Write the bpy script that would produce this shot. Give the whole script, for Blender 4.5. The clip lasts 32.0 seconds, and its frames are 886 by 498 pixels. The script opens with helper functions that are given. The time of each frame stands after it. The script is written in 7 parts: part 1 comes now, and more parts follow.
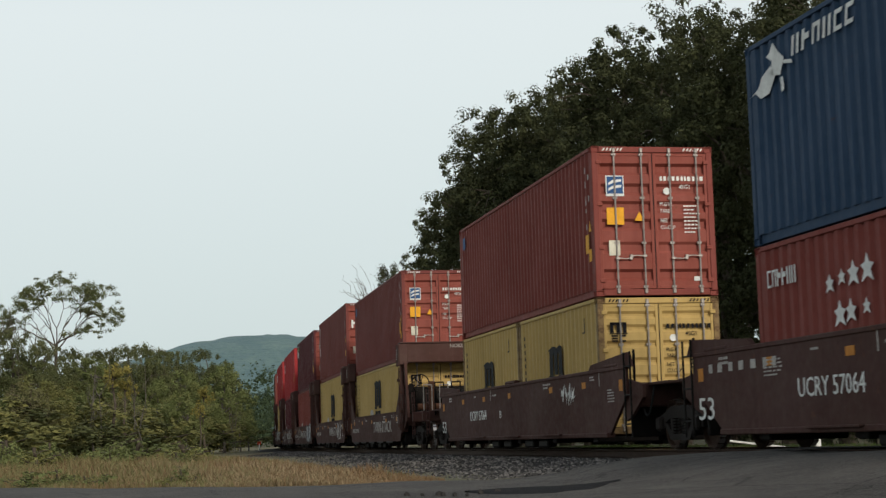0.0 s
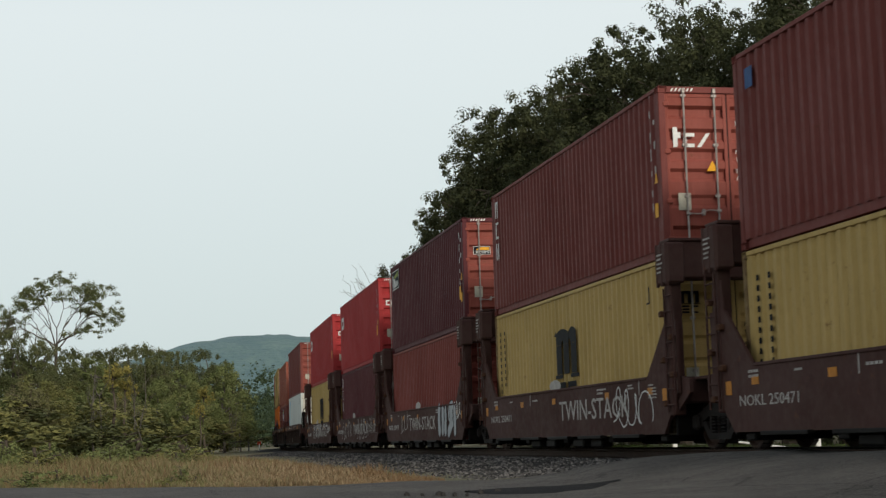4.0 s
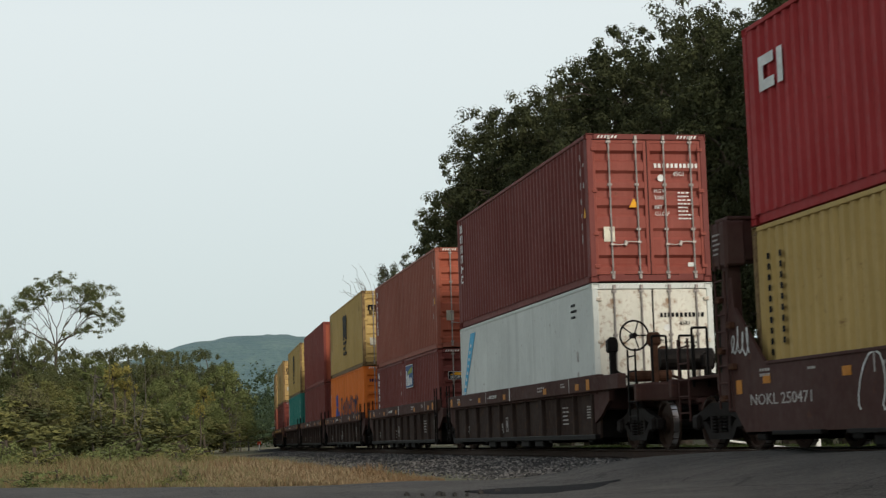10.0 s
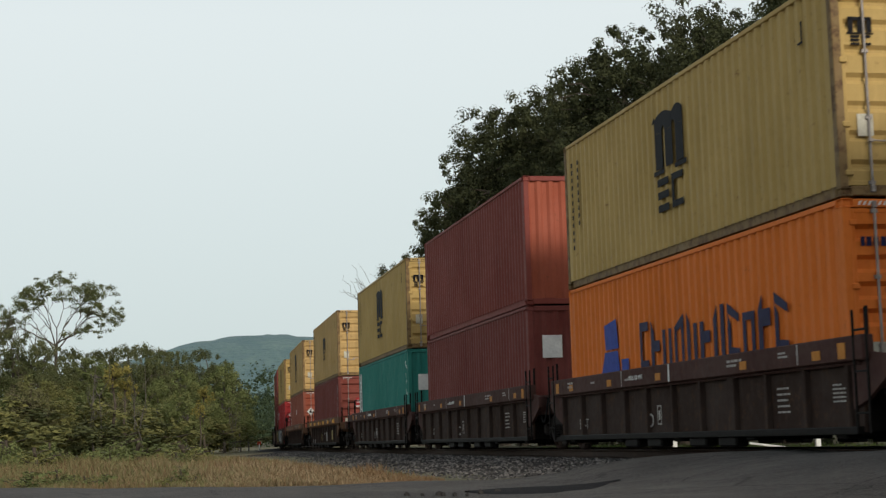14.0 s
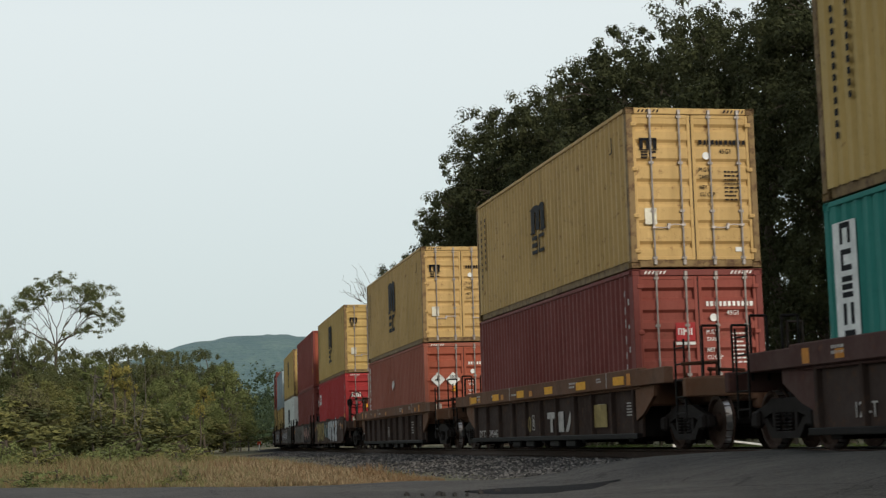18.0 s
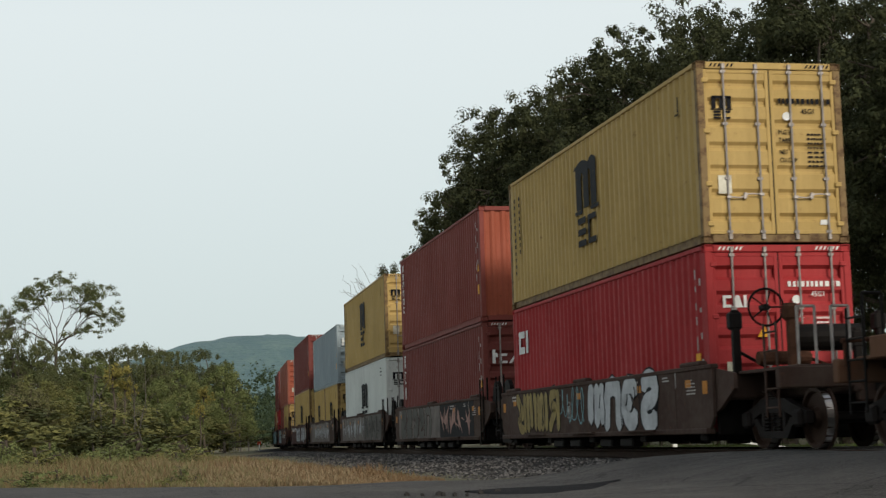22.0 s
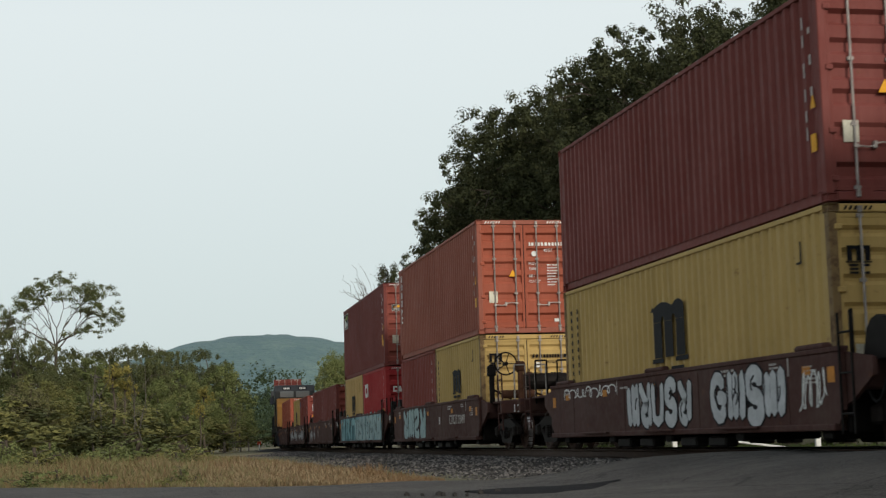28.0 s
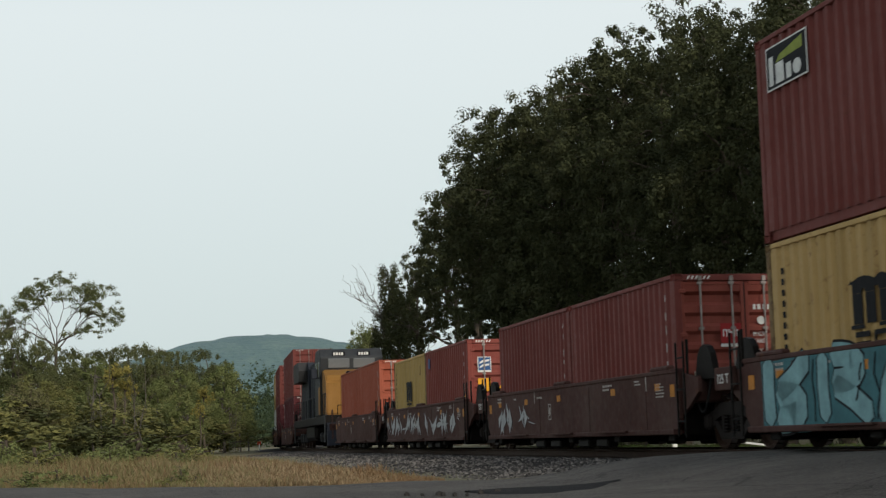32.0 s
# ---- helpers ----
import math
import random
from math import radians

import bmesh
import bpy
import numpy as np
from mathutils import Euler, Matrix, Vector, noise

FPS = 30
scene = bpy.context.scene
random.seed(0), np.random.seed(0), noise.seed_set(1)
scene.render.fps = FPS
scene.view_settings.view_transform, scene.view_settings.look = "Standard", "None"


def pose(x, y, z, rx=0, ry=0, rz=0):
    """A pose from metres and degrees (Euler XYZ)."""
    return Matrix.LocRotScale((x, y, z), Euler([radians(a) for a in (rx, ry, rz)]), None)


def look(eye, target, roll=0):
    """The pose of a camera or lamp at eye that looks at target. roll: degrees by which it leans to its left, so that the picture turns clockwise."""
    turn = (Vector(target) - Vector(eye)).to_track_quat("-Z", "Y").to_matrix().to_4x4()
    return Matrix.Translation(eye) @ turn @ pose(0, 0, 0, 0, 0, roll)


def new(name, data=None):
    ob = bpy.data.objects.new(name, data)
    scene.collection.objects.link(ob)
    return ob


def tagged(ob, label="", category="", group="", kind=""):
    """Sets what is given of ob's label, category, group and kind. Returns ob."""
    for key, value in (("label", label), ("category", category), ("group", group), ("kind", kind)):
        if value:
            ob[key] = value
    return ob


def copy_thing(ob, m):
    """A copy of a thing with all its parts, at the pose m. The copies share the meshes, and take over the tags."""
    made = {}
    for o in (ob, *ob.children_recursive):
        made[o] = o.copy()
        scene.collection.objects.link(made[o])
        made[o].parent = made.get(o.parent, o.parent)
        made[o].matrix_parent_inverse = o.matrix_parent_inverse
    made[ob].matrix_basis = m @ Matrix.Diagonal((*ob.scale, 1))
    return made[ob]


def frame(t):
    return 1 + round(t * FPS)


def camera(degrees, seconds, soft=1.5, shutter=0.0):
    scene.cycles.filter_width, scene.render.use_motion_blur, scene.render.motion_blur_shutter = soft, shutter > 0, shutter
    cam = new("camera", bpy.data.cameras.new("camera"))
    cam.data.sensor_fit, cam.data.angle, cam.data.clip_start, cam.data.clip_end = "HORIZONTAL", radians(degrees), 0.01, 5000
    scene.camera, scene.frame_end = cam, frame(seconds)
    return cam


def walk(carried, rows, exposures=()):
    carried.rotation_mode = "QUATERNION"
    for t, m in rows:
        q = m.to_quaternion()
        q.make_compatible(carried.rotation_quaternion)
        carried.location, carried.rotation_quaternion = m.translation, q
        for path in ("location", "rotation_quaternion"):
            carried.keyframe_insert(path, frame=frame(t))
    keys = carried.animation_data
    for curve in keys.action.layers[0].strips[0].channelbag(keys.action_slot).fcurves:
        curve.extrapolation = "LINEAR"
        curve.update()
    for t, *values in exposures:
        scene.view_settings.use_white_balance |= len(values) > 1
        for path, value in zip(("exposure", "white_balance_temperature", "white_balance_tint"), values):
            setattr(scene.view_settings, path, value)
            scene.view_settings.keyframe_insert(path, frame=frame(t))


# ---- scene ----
# The camera stands still, low beside the road.
EYE = Vector((0.0, 0.0, 0.62))
YAW, PITCH = 0.23335, 0.11961
cam = camera(31.2, 32.0, soft=1.3, shutter=0.16)
AIM = EYE + Vector((math.sin(YAW) * math.cos(PITCH), math.cos(YAW) * math.cos(PITCH), math.sin(PITCH)))
walk(cam, [(0.0, look(EYE, AIM, -1.607)), (32.0, look(EYE, AIM, -1.607))])

# Hazy evening sky, the sun low and veiled behind the camera.
SUN_EL, SUN_AZ = 24.0, 168.0          # degrees; azimuth clockwise from +y
world = bpy.data.worlds.new("sky")
scene.world = world
world.use_nodes = True
wn, wl = world.node_tree.nodes, world.node_tree.links
sky = wn.new("ShaderNodeTexSky")
sky.sky_type = "NISHITA"
sky.sun_disc = False
sky.sun_elevation, sky.sun_rotation = radians(SUN_EL), radians(SUN_AZ)
sky.air_density, sky.dust_density, sky.ozone_density = 1.0, 4.0, 1.5
veil = wn.new("ShaderNodeMix")
veil.data_type = "RGBA"
veil.inputs[7].default_value = (7.25, 7.95, 7.95, 1)   # pale haze, thick towards the horizon, thin overhead
wtc, wsp, wmr = wn.new("ShaderNodeTexCoord"), wn.new("ShaderNodeSeparateXYZ"), wn.new("ShaderNodeMapRange")
wl.new(wtc.outputs["Generated"], wsp.inputs[0])
wl.new(wsp.outputs["Z"], wmr.inputs["Value"])
wmr.interpolation_type = "SMOOTHSTEP"
for k_, v_ in (("From Min", 0.2), ("From Max", 0.85), ("To Min", 0.93), ("To Max", 0.25)):
    wmr.inputs[k_].default_value = v_
wl.new(wmr.outputs["Result"], veil.inputs[0])
hz, hm = wn.new("ShaderNodeMapRange"), wn.new("ShaderNodeMix")
hm.data_type = "RGBA"
for k_, v_ in (("From Min", 0.0), ("From Max", 0.26)):
    hz.inputs[k_].default_value = v_
wl.new(wsp.outputs["Z"], hz.inputs["Value"])
wl.new(hz.outputs["Result"], hm.inputs[0])
hm.inputs[6].default_value, hm.inputs[7].default_value = (5.6, 6.5, 6.5, 1), (7.3, 7.95, 7.95, 1)   # dusk lies low in the north
wl.new(hm.outputs[2], veil.inputs[7])
wl.new(sky.outputs[0], veil.inputs[6])
wl.new(veil.outputs[2], wn["Background"].inputs[0])
wn["Background"].inputs[1].default_value = 0.11
sun = new("sun", bpy.data.lights.new("sun", "SUN"))
sun.data.energy, sun.data.angle, sun.data.color = 2.35, radians(12), (1.0, 0.93, 0.82)
az, el = radians(SUN_AZ), radians(SUN_EL)
SUN_DIR = Vector((math.sin(az) * math.cos(el), math.cos(az) * math.cos(el), math.sin(el)))
sun.matrix_world = look(SUN_DIR * 50, (0, 0, 0))
scene.view_settings.exposure = 0.0

# ---------------------------------------------------------------- materials
MATS = {}


def nodes_of(name):
    m = bpy.data.materials.new(name)
    m.use_nodes = True
    MATS[name] = m
    return m, m.node_tree.nodes, m.node_tree.links, m.node_tree.nodes["Principled BSDF"]


def mixc(n, l, fac, a, b, mode="MIX"):
    x = n.new("ShaderNodeMix")
    x.data_type, x.blend_type = "RGBA", mode
    for sock, v in ((0, fac), (6, a), (7, b)):
        if isinstance(v, (int, float)):
            x.inputs[sock].default_value = v
        elif isinstance(v, tuple):
            x.inputs[sock].default_value = (*v[:3], 1)
        else:
            l.new(v, x.inputs[sock])
    return x.outputs[2]


def tex(n, l, scale, detail=4, stretch=(1, 1, 1), rough=0.6):
    c, mp, t = n.new("ShaderNodeTexCoord"), n.new("ShaderNodeMapping"), n.new("ShaderNodeTexNoise")
    mp.inputs["Scale"].default_value = stretch
    t.inputs["Scale"].default_value, t.inputs["Detail"].default_value, t.inputs["Roughness"].default_value = scale, detail, rough
    l.new(c.outputs["Object"], mp.inputs[0])
    l.new(mp.outputs[0], t.inputs["Vector"])
    return t.outputs["Fac"]


def band(n, l, v, a, b, lo=0.0, hi=1.0):
    r = n.new("ShaderNodeMapRange")
    for k, x in (("From Min", a), ("From Max", b), ("To Min", lo), ("To Max", hi)):
        r.inputs[k].default_value = x
    l.new(v, r.inputs["Value"])
    return r.outputs["Result"]


def bump(n, l, b, height, strength=0.3, dist=0.01):
    x = n.new("ShaderNodeBump")
    x.inputs["Strength"].default_value, x.inputs["Distance"].default_value = strength, dist
    l.new(height, x.inputs["Height"])
    l.new(x.outputs[0], b.inputs["Normal"])


def paint(name, rgb, rust=0.35, rough=0.5, rustc=(0.13, 0.055, 0.03), streak=0.35, metal=0.0, dust=0.0):
    """Weathered paint: faded patches, rain streaks, rust specks."""
    if name in MATS:
        return MATS[name]
    m, n, l, b = nodes_of(name)
    dark = tuple(c * 0.55 for c in rgb)
    pale = tuple(min(1, c * 1.18 + 0.02) for c in rgb)
    c = mixc(n, l, band(n, l, tex(n, l, 0.55, 5), 0.35, 0.7), rgb, pale)
    c = mixc(n, l, band(n, l, tex(n, l, 2.2, 5, (1, 1, 0.09)), 0.52, 0.8, 0, streak), c, dark)
    sp = band(n, l, tex(n, l, 5.0, 7, rough=0.72), 0.66 - 0.1 * rust, 0.76 - 0.08 * rust, 0, 0.85)
    c = mixc(n, l, sp, c, rustc)
    c = mixc(n, l, band(n, l, tex(n, l, 14, 6, (1, 1, 0.5), 0.78), 0.5, 0.72, 0, 0.28), c, dark)
    c = mixc(n, l, band(n, l, tex(n, l, 7, 5, (1, 1, 0.07), 0.7), 0.56, 0.72, 0, 0.3), c, tuple(min(1, x * 1.45 + 0.025) for x in rgb))
    if dust:
        c = mixc(n, l, band(n, l, tex(n, l, 0.9, 7, (1, 1, 1.6), 0.7), 0.46, 0.7, 0, dust), c, (0.105, 0.082, 0.064))
        c = mixc(n, l, band(n, l, tex(n, l, 1.6, 6, (1, 1, 0.3), 0.7), 0.5, 0.75, 0, dust), c, tuple(q * 0.35 for q in rgb))
    info = n.new("ShaderNodeObjectInfo")
    c = mixc(n, l, band(n, l, info.outputs["Random"], 0, 1, 0, 0.14), c, dark)
    l.new(c, b.inputs["Base Color"])
    l.new(band(n, l, tex(n, l, 8, 4), 0.3, 0.7, rough - 0.05, rough + 0.2), b.inputs["Roughness"])
    b.inputs["Metallic"].default_value = metal
    b.inputs["Specular IOR Level"].default_value = 0.08
    bump(n, l, b, tex(n, l, 26, 4), 0.12, 0.004)
    return m


def plain(name, rgb, rough=0.6, metal=0.0, var=0.25, scale=6.0, rel=0.15):
    if name in MATS:
        return MATS[name]
    m, n, l, b = nodes_of(name)
    c = mixc(n, l, band(n, l, tex(n, l, scale, 5), 0.3, 0.72), tuple(x * (1 - var) for x in rgb), tuple(min(1, x * (1 + var)) for x in rgb))
    c = mixc(n, l, band(n, l, tex(n, l, scale * 7, 3), 0.4, 0.8, 0, 0.3), c, tuple(x * 0.5 for x in rgb))
    l.new(c, b.inputs["Base Color"])
    b.inputs["Roughness"].default_value, b.inputs["Metallic"].default_value = rough, metal
    b.inputs["Specular IOR Level"].default_value = 0.5 if metal > 0.5 or rough < 0.2 else 0.07
    bump(n, l, b, tex(n, l, scale * 9, 4), rel, 0.01)
    return m


def leafy(name, lo, hi, warm=None):
    """Leaves that vary leaf by leaf, a little light coming through them."""
    m, n, l, b = nodes_of(name)
    g = n.new("ShaderNodeNewGeometry")
    c = mixc(n, l, g.outputs["Random Per Island"], lo, hi)
    if warm:
        c = mixc(n, l, band(n, l, tex(n, l, 0.35, 3), 0.5, 0.72, 0, 0.75), c, warm)
    info = n.new("ShaderNodeObjectInfo")
    c = mixc(n, l, band(n, l, info.outputs["Random"], 0, 1, 0, 0.45), c, tuple(x * 0.6 for x in lo))
    l.new(c, b.inputs["Base Color"])
    b.inputs["Roughness"].default_value = 0.8
    b.inputs["Specular IOR Level"].default_value = 0.12
    t = n.new("ShaderNodeBsdfTranslucent")
    l.new(c, t.inputs[0])
    mx = n.new("ShaderNodeMixShader")
    mx.inputs[0].default_value = 0.22
    l.new(b.outputs[0], mx.inputs[1])
    l.new(t.outputs[0], mx.inputs[2])
    l.new(mx.outputs[0], n["Material Output"].inputs[0])
    return m


RED = paint("red_oxide_paint", (0.182, 0.043, 0.033))
# Brighter red for box ends only: the light on them put into paint.
LIT_END_RED = paint("lit_end_red_paint", (0.215, 0.055, 0.040))
MAROON = paint("maroon_paint", (0.152, 0.040, 0.033))
DARKRED = paint("dark_red_paint", (0.085, 0.019, 0.022))
# One box's own colour; on other red boxes it paints light onto the ends.
ORANGERED = paint("orange_red_paint", (0.29, 0.075, 0.042))
BROWN = paint("brown_red_paint", (0.255, 0.082, 0.054))
SCARLET = paint("scarlet_paint", (0.31, 0.029, 0.030), rust=0.2)
YELLOW = paint("ochre_yellow_paint", (0.405, 0.277, 0.098), rust=0.5)
TAN = paint("faded_ochre_paint", (0.44, 0.29, 0.115), rust=0.9, streak=0.55)
WHITE = paint("dirty_white_paint", (0.55, 0.57, 0.535), rust=0.5, streak=0.35)
WHITERUST = paint("rusty_white_paint", (0.62, 0.60, 0.52), rust=1.5, rustc=(0.25, 0.12, 0.05))
GREYBLUE = paint("pale_grey_blue_paint", (0.26, 0.31, 0.33), rust=0.3)
TEAL = paint("teal_paint", (0.026, 0.175, 0.145), rust=0.25)
ORANGE = paint("orange_paint", (0.62, 0.16, 0.025), rust=0.2)
BLUE = paint("navy_blue_paint", (0.022, 0.048, 0.092), rust=0.2)
CARBROWN = paint("dark_brown_car_paint", (0.060, 0.026, 0.021), rust=0.6, rough=0.65, dust=0.25)
CARGREY = paint("grimy_brown_car_paint", (0.054, 0.031, 0.023), rust=0.5, rough=0.7, dust=0.45)
CARRUST = paint("rusty_tan_car_paint", (0.13, 0.064, 0.036), rust=1.0, rough=0.7, dust=0.45)
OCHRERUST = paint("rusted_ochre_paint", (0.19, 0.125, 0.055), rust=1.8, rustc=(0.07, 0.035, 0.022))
RIBDARK = paint("black_brown_car_paint", (0.036, 0.022, 0.017), rust=1.2, rough=0.75, dust=0.12, rustc=(0.085, 0.045, 0.026))
STEEL = plain("grimy_steel", (0.013, 0.011, 0.010), 0.6, 0.3)
IRON = plain("cast_iron", (0.017, 0.0135, 0.012), 0.65, 0.2)
GALV = plain("galvanised_rod", (0.30, 0.27, 0.25), 0.45, 0.5, 0.35)
BLACK = plain("black_paint", (0.010, 0.010, 0.012), 0.6)
RUBBER = plain("black_rubber", (0.02, 0.02, 0.02), 0.8)
LETTER = plain("white_lettering", (0.70, 0.70, 0.67), 0.6, 0, 0.2, 3)
DIMLETTER = plain("worn_pale_lettering", (0.42, 0.39, 0.36), 0.7, 0, 0.3, 5)
AMBER = plain("amber_sticker", (0.75, 0.36, 0.03), 0.5, 0, 0.15)
REFLECT = plain("orange_reflector_tape", (0.50, 0.20, 0.03), 0.45, 0, 0.25)
SIGNBLUE = plain("blue_sticker", (0.035, 0.09, 0.22), 0.5)
SIGNGREEN = plain("olive_sticker", (0.25, 0.30, 0.05), 0.5)
PLATE = plain("grey_data_plate", (0.42, 0.40, 0.33), 0.45, 0.4)
GRAF_WHITE = plain("silver_spray_paint", (0.44, 0.45, 0.46), 0.5, 0.1, 0.25, 2.5)
GRAF_CYAN = plain("pale_blue_spray_paint", (0.20, 0.36, 0.38), 0.5, 0, 0.3, 2)
GRAF_DEEP = plain("teal_spray_paint", (0.05, 0.15, 0.17), 0.5, 0, 0.3, 2)
GRAF_PALE = plain("pale_green_spray_paint", (0.30, 0.40, 0.40), 0.5, 0, 0.25, 2)
GRAF_TAN = plain("mustard_spray_paint", (0.28, 0.21, 0.08), 0.55, 0, 0.4, 2)
GRAF_GREY = plain("grey_spray_paint", (0.145, 0.125, 0.112), 0.55, 0, 0.45, 2)
GRAF_ASH = plain("ash_spray_paint", (0.10, 0.095, 0.085), 0.55, 0, 0.35, 2)
GRAF_PINK = plain("pink_spray_paint", (0.40, 0.24, 0.20), 0.55, 0, 0.3, 2)

# ---------------------------------------------------------------- the line of the track
RAIL_Z = 0.35            # top of the rail
S0, S1, DS = -420.0, 640.0, 0.5
SV = np.arange(S0, S1 + DS / 2, DS)


def heading_of(s):
    """Angle by which the track has turned to the right, s metres past the point abreast of the camera."""
    a, b, c = np.clip(s, -60, 205), np.clip(s - 40, 0, 165), np.clip(s - 80, 0, 125)
    h = 0.0009208 * a - 0.04333e-4 * b ** 2 + 0.09297e-4 * c ** 2
    return h + np.clip(s - 205, 0, 190) * 0.0022


HV = heading_of(SV)
XV = np.concatenate([[0], np.cumsum((np.sin(HV[1:]) + np.sin(HV[:-1])) / 2 * DS)])
YV = np.concatenate([[0], np.cumsum((np.cos(HV[1:]) + np.cos(HV[:-1])) / 2 * DS)])
XV = XV - np.interp(0, SV, XV) + 10.5855
YV = YV - np.interp(0, SV, YV)


def on_track(s, w=0.0, z=0.0):
    """The point at s along the track, w metres to the camera's side of its middle, z above the rail."""
    h = np.interp(s, SV, HV)
    return Vector((np.interp(s, SV, XV) - w * math.cos(h), np.interp(s, SV, YV) + w * math.sin(h), RAIL_Z + z))


def off_track(x, y):
    """Distance of a point of the plan from the track's middle."""
    return float(np.sqrt(((XV - x) ** 2 + (YV - y) ** 2).min()))


# How far the train has rolled towards the camera, at these seconds.
ROLL_T = (0.0, 3.5, 8.0, 12.0, 16.5, 20.0, 24.0, 28.0, 32.0)
ROLL_S = (0.0, 35.85, 82.48, 124.24, 171.93, 209.8, 253.41, 297.67, 343.56)


def rolled(t):
    """A smooth cubic through the table above."""
    k, v = np.array(ROLL_T), np.array(ROLL_S)
    n = len(k)
    h = np.diff(k)
    a, b = np.eye(n), np.zeros(n)
    for i in range(1, n - 1):
        a[i, i - 1:i + 2] = h[i - 1], 2 * (h[i - 1] + h[i]), h[i]
        b[i] = 6 * ((v[i + 1] - v[i]) / h[i] - (v[i] - v[i - 1]) / h[i - 1])
    m = np.linalg.solve(a, b)
    i = int(np.clip(np.searchsorted(k, t) - 1, 0, n - 2))
    d = t - k[i]
    return float(v[i] + d * ((v[i + 1] - v[i]) / h[i] - h[i] * (2 * m[i] + m[i + 1]) / 6) + m[i] / 2 * d * d + (m[i + 1] - m[i]) / (6 * h[i]) * d ** 3)


ROW_T = [float(i) for i in range(33)]
ROW_S = [rolled(t) for t in ROW_T]
MOVERS = []              # (thing, middle of the thing along the train, height above the rail, half its truck spacing)


def rides(ob, u, z, half):
    """Makes ob part of the train."""
    MOVERS.append((ob, u, z, half))
    ob.matrix_world = ride_pose(u, z, half, 0)
    return ob


def ride_pose(u, z, half, i):
    s = u - ROW_S[i]
    a, b = on_track(s - half), on_track(s + half)
    turn = math.atan2(-(b.x - a.x), b.y - a.y)
    mid = (a + b) / 2
    return Matrix.Translation((mid.x, mid.y, RAIL_Z + z)) @ Matrix.Rotation(turn, 4, "Z")


# ---------------------------------------------------------------- mesh helpers
def box(bm, c, s, bevel=0.0, rot=None):
    """A box with its middle at c and size s, its edges bevelled."""
    r = bmesh.ops.create_cube(bm, size=1.0)
    m = Matrix.Translation(c) @ (rot or Matrix.Identity(4)) @ Matrix.Diagonal((*s, 1))
    bmesh.ops.transform(bm, matrix=m, verts=r["verts"])
    if bevel:
        es = list({e for v in r["verts"] for e in v.link_edges})
        bmesh.ops.bevel(bm, geom=es, offset=bevel, segments=1, affect="EDGES")


def rod(bm, a, b, r, sides=8):
    a, b = Vector(a), Vector(b)
    m = Matrix.Translation((a + b) / 2) @ (b - a).to_track_quat("Z", "Y").to_matrix().to_4x4()
    bmesh.ops.create_cone(bm, cap_ends=True, segments=sides, radius1=r, radius2=r, depth=(b - a).length, matrix=m)


def prism(bm, outline, x0, x1):
    """A plate: the outline in (y, z), thick from x0 to x1."""
    lo = [bm.verts.new((x0, y, z)) for y, z in outline]
    hi = [bm.verts.new((x1, y, z)) for y, z in outline]
    bm.faces.new(lo)
    bm.faces.new(hi[::-1])
    n = len(outline)
    for i in range(n):
        bm.faces.new((lo[i], hi[i], hi[(i + 1) % n], lo[(i + 1) % n]))


def ribbon(bm, line, width_dir, thick):
    """A folded sheet: a line of points swept along width_dir and given a thickness."""
    wd, tk = Vector(width_dir), Vector(thick)
    rows = []
    for p in line:
        p = Vector(p)
        rows.append([bm.verts.new(q) for q in (p, p + wd, p + wd + tk, p + tk)])
    for a, b in zip(rows, rows[1:]):
        for j in range(4):
            k = (j + 1) % 4
            bm.faces.new((a[j], a[k], b[k], b[j]))
    bm.faces.new(rows[0])
    bm.faces.new(rows[-1][::-1])


MESHES = {}


def mesh_of(key, build, smooth=False):
    """The mesh that build(bm) makes, kept under a key and shared by alike parts."""
    if key in MESHES:
        return MESHES[key]
    bm = bmesh.new()
    build(bm)
    bmesh.ops.recalc_face_normals(bm, faces=bm.faces[:])
    me = bpy.data.meshes.new(str(key[0]))
    bm.to_mesh(me)
    bm.free()
    if smooth:
        me.polygons.foreach_set("use_smooth", [True] * len(me.polygons))
    me.materials.append(None)
    MESHES[key] = me
    return me


def shared(name, key, build, material, parent, label="", m=None, smooth=False):
    """A part on a shared mesh, with a material of its own."""
    ob = new(name, mesh_of(key, build, smooth))
    ob.material_slots[0].link = "OBJECT"
    ob.material_slots[0].material = material
    ob.parent = parent
    if m is not None:
        ob.matrix_basis = m
    if label:
        tagged(ob, label)
    return ob


def part(name, bm, material, parent, label="", m=None, smooth=False):
    bmesh.ops.recalc_face_normals(bm, faces=bm.faces[:])
    me = bpy.data.meshes.new(name)
    bm.to_mesh(me)
    bm.free()
    if smooth:
        me.polygons.foreach_set("use_smooth", [True] * len(me.polygons))
    me.materials.append(material)
    ob = new(name, me)
    ob.parent = parent
    if m is not None:
        ob.matrix_basis = m
    if label:
        tagged(ob, label)
    return ob


def lettering(name, text, size, material, parent, m, squash=1.0):
    """Raised letters of the built-in font, reading along x of the pose m."""
    cu = bpy.data.curves.new(name, "FONT")
    cu.body, cu.size, cu.extrude, cu.resolution_u = text, size, 0.003, 2
    tmp = bpy.data.objects.new(name, cu)
    scene.collection.objects.link(tmp)
    me = bpy.data.meshes.new_from_object(tmp.evaluated_get(bpy.context.evaluated_depsgraph_get()))
    bpy.data.objects.remove(tmp)
    me.materials.clear()
    me.materials.append(material)
    for v in me.vertices:
        v.co.x *= squash
    ob = new(name, me)
    ob.parent = parent
    ob.matrix_basis = m
    return ob


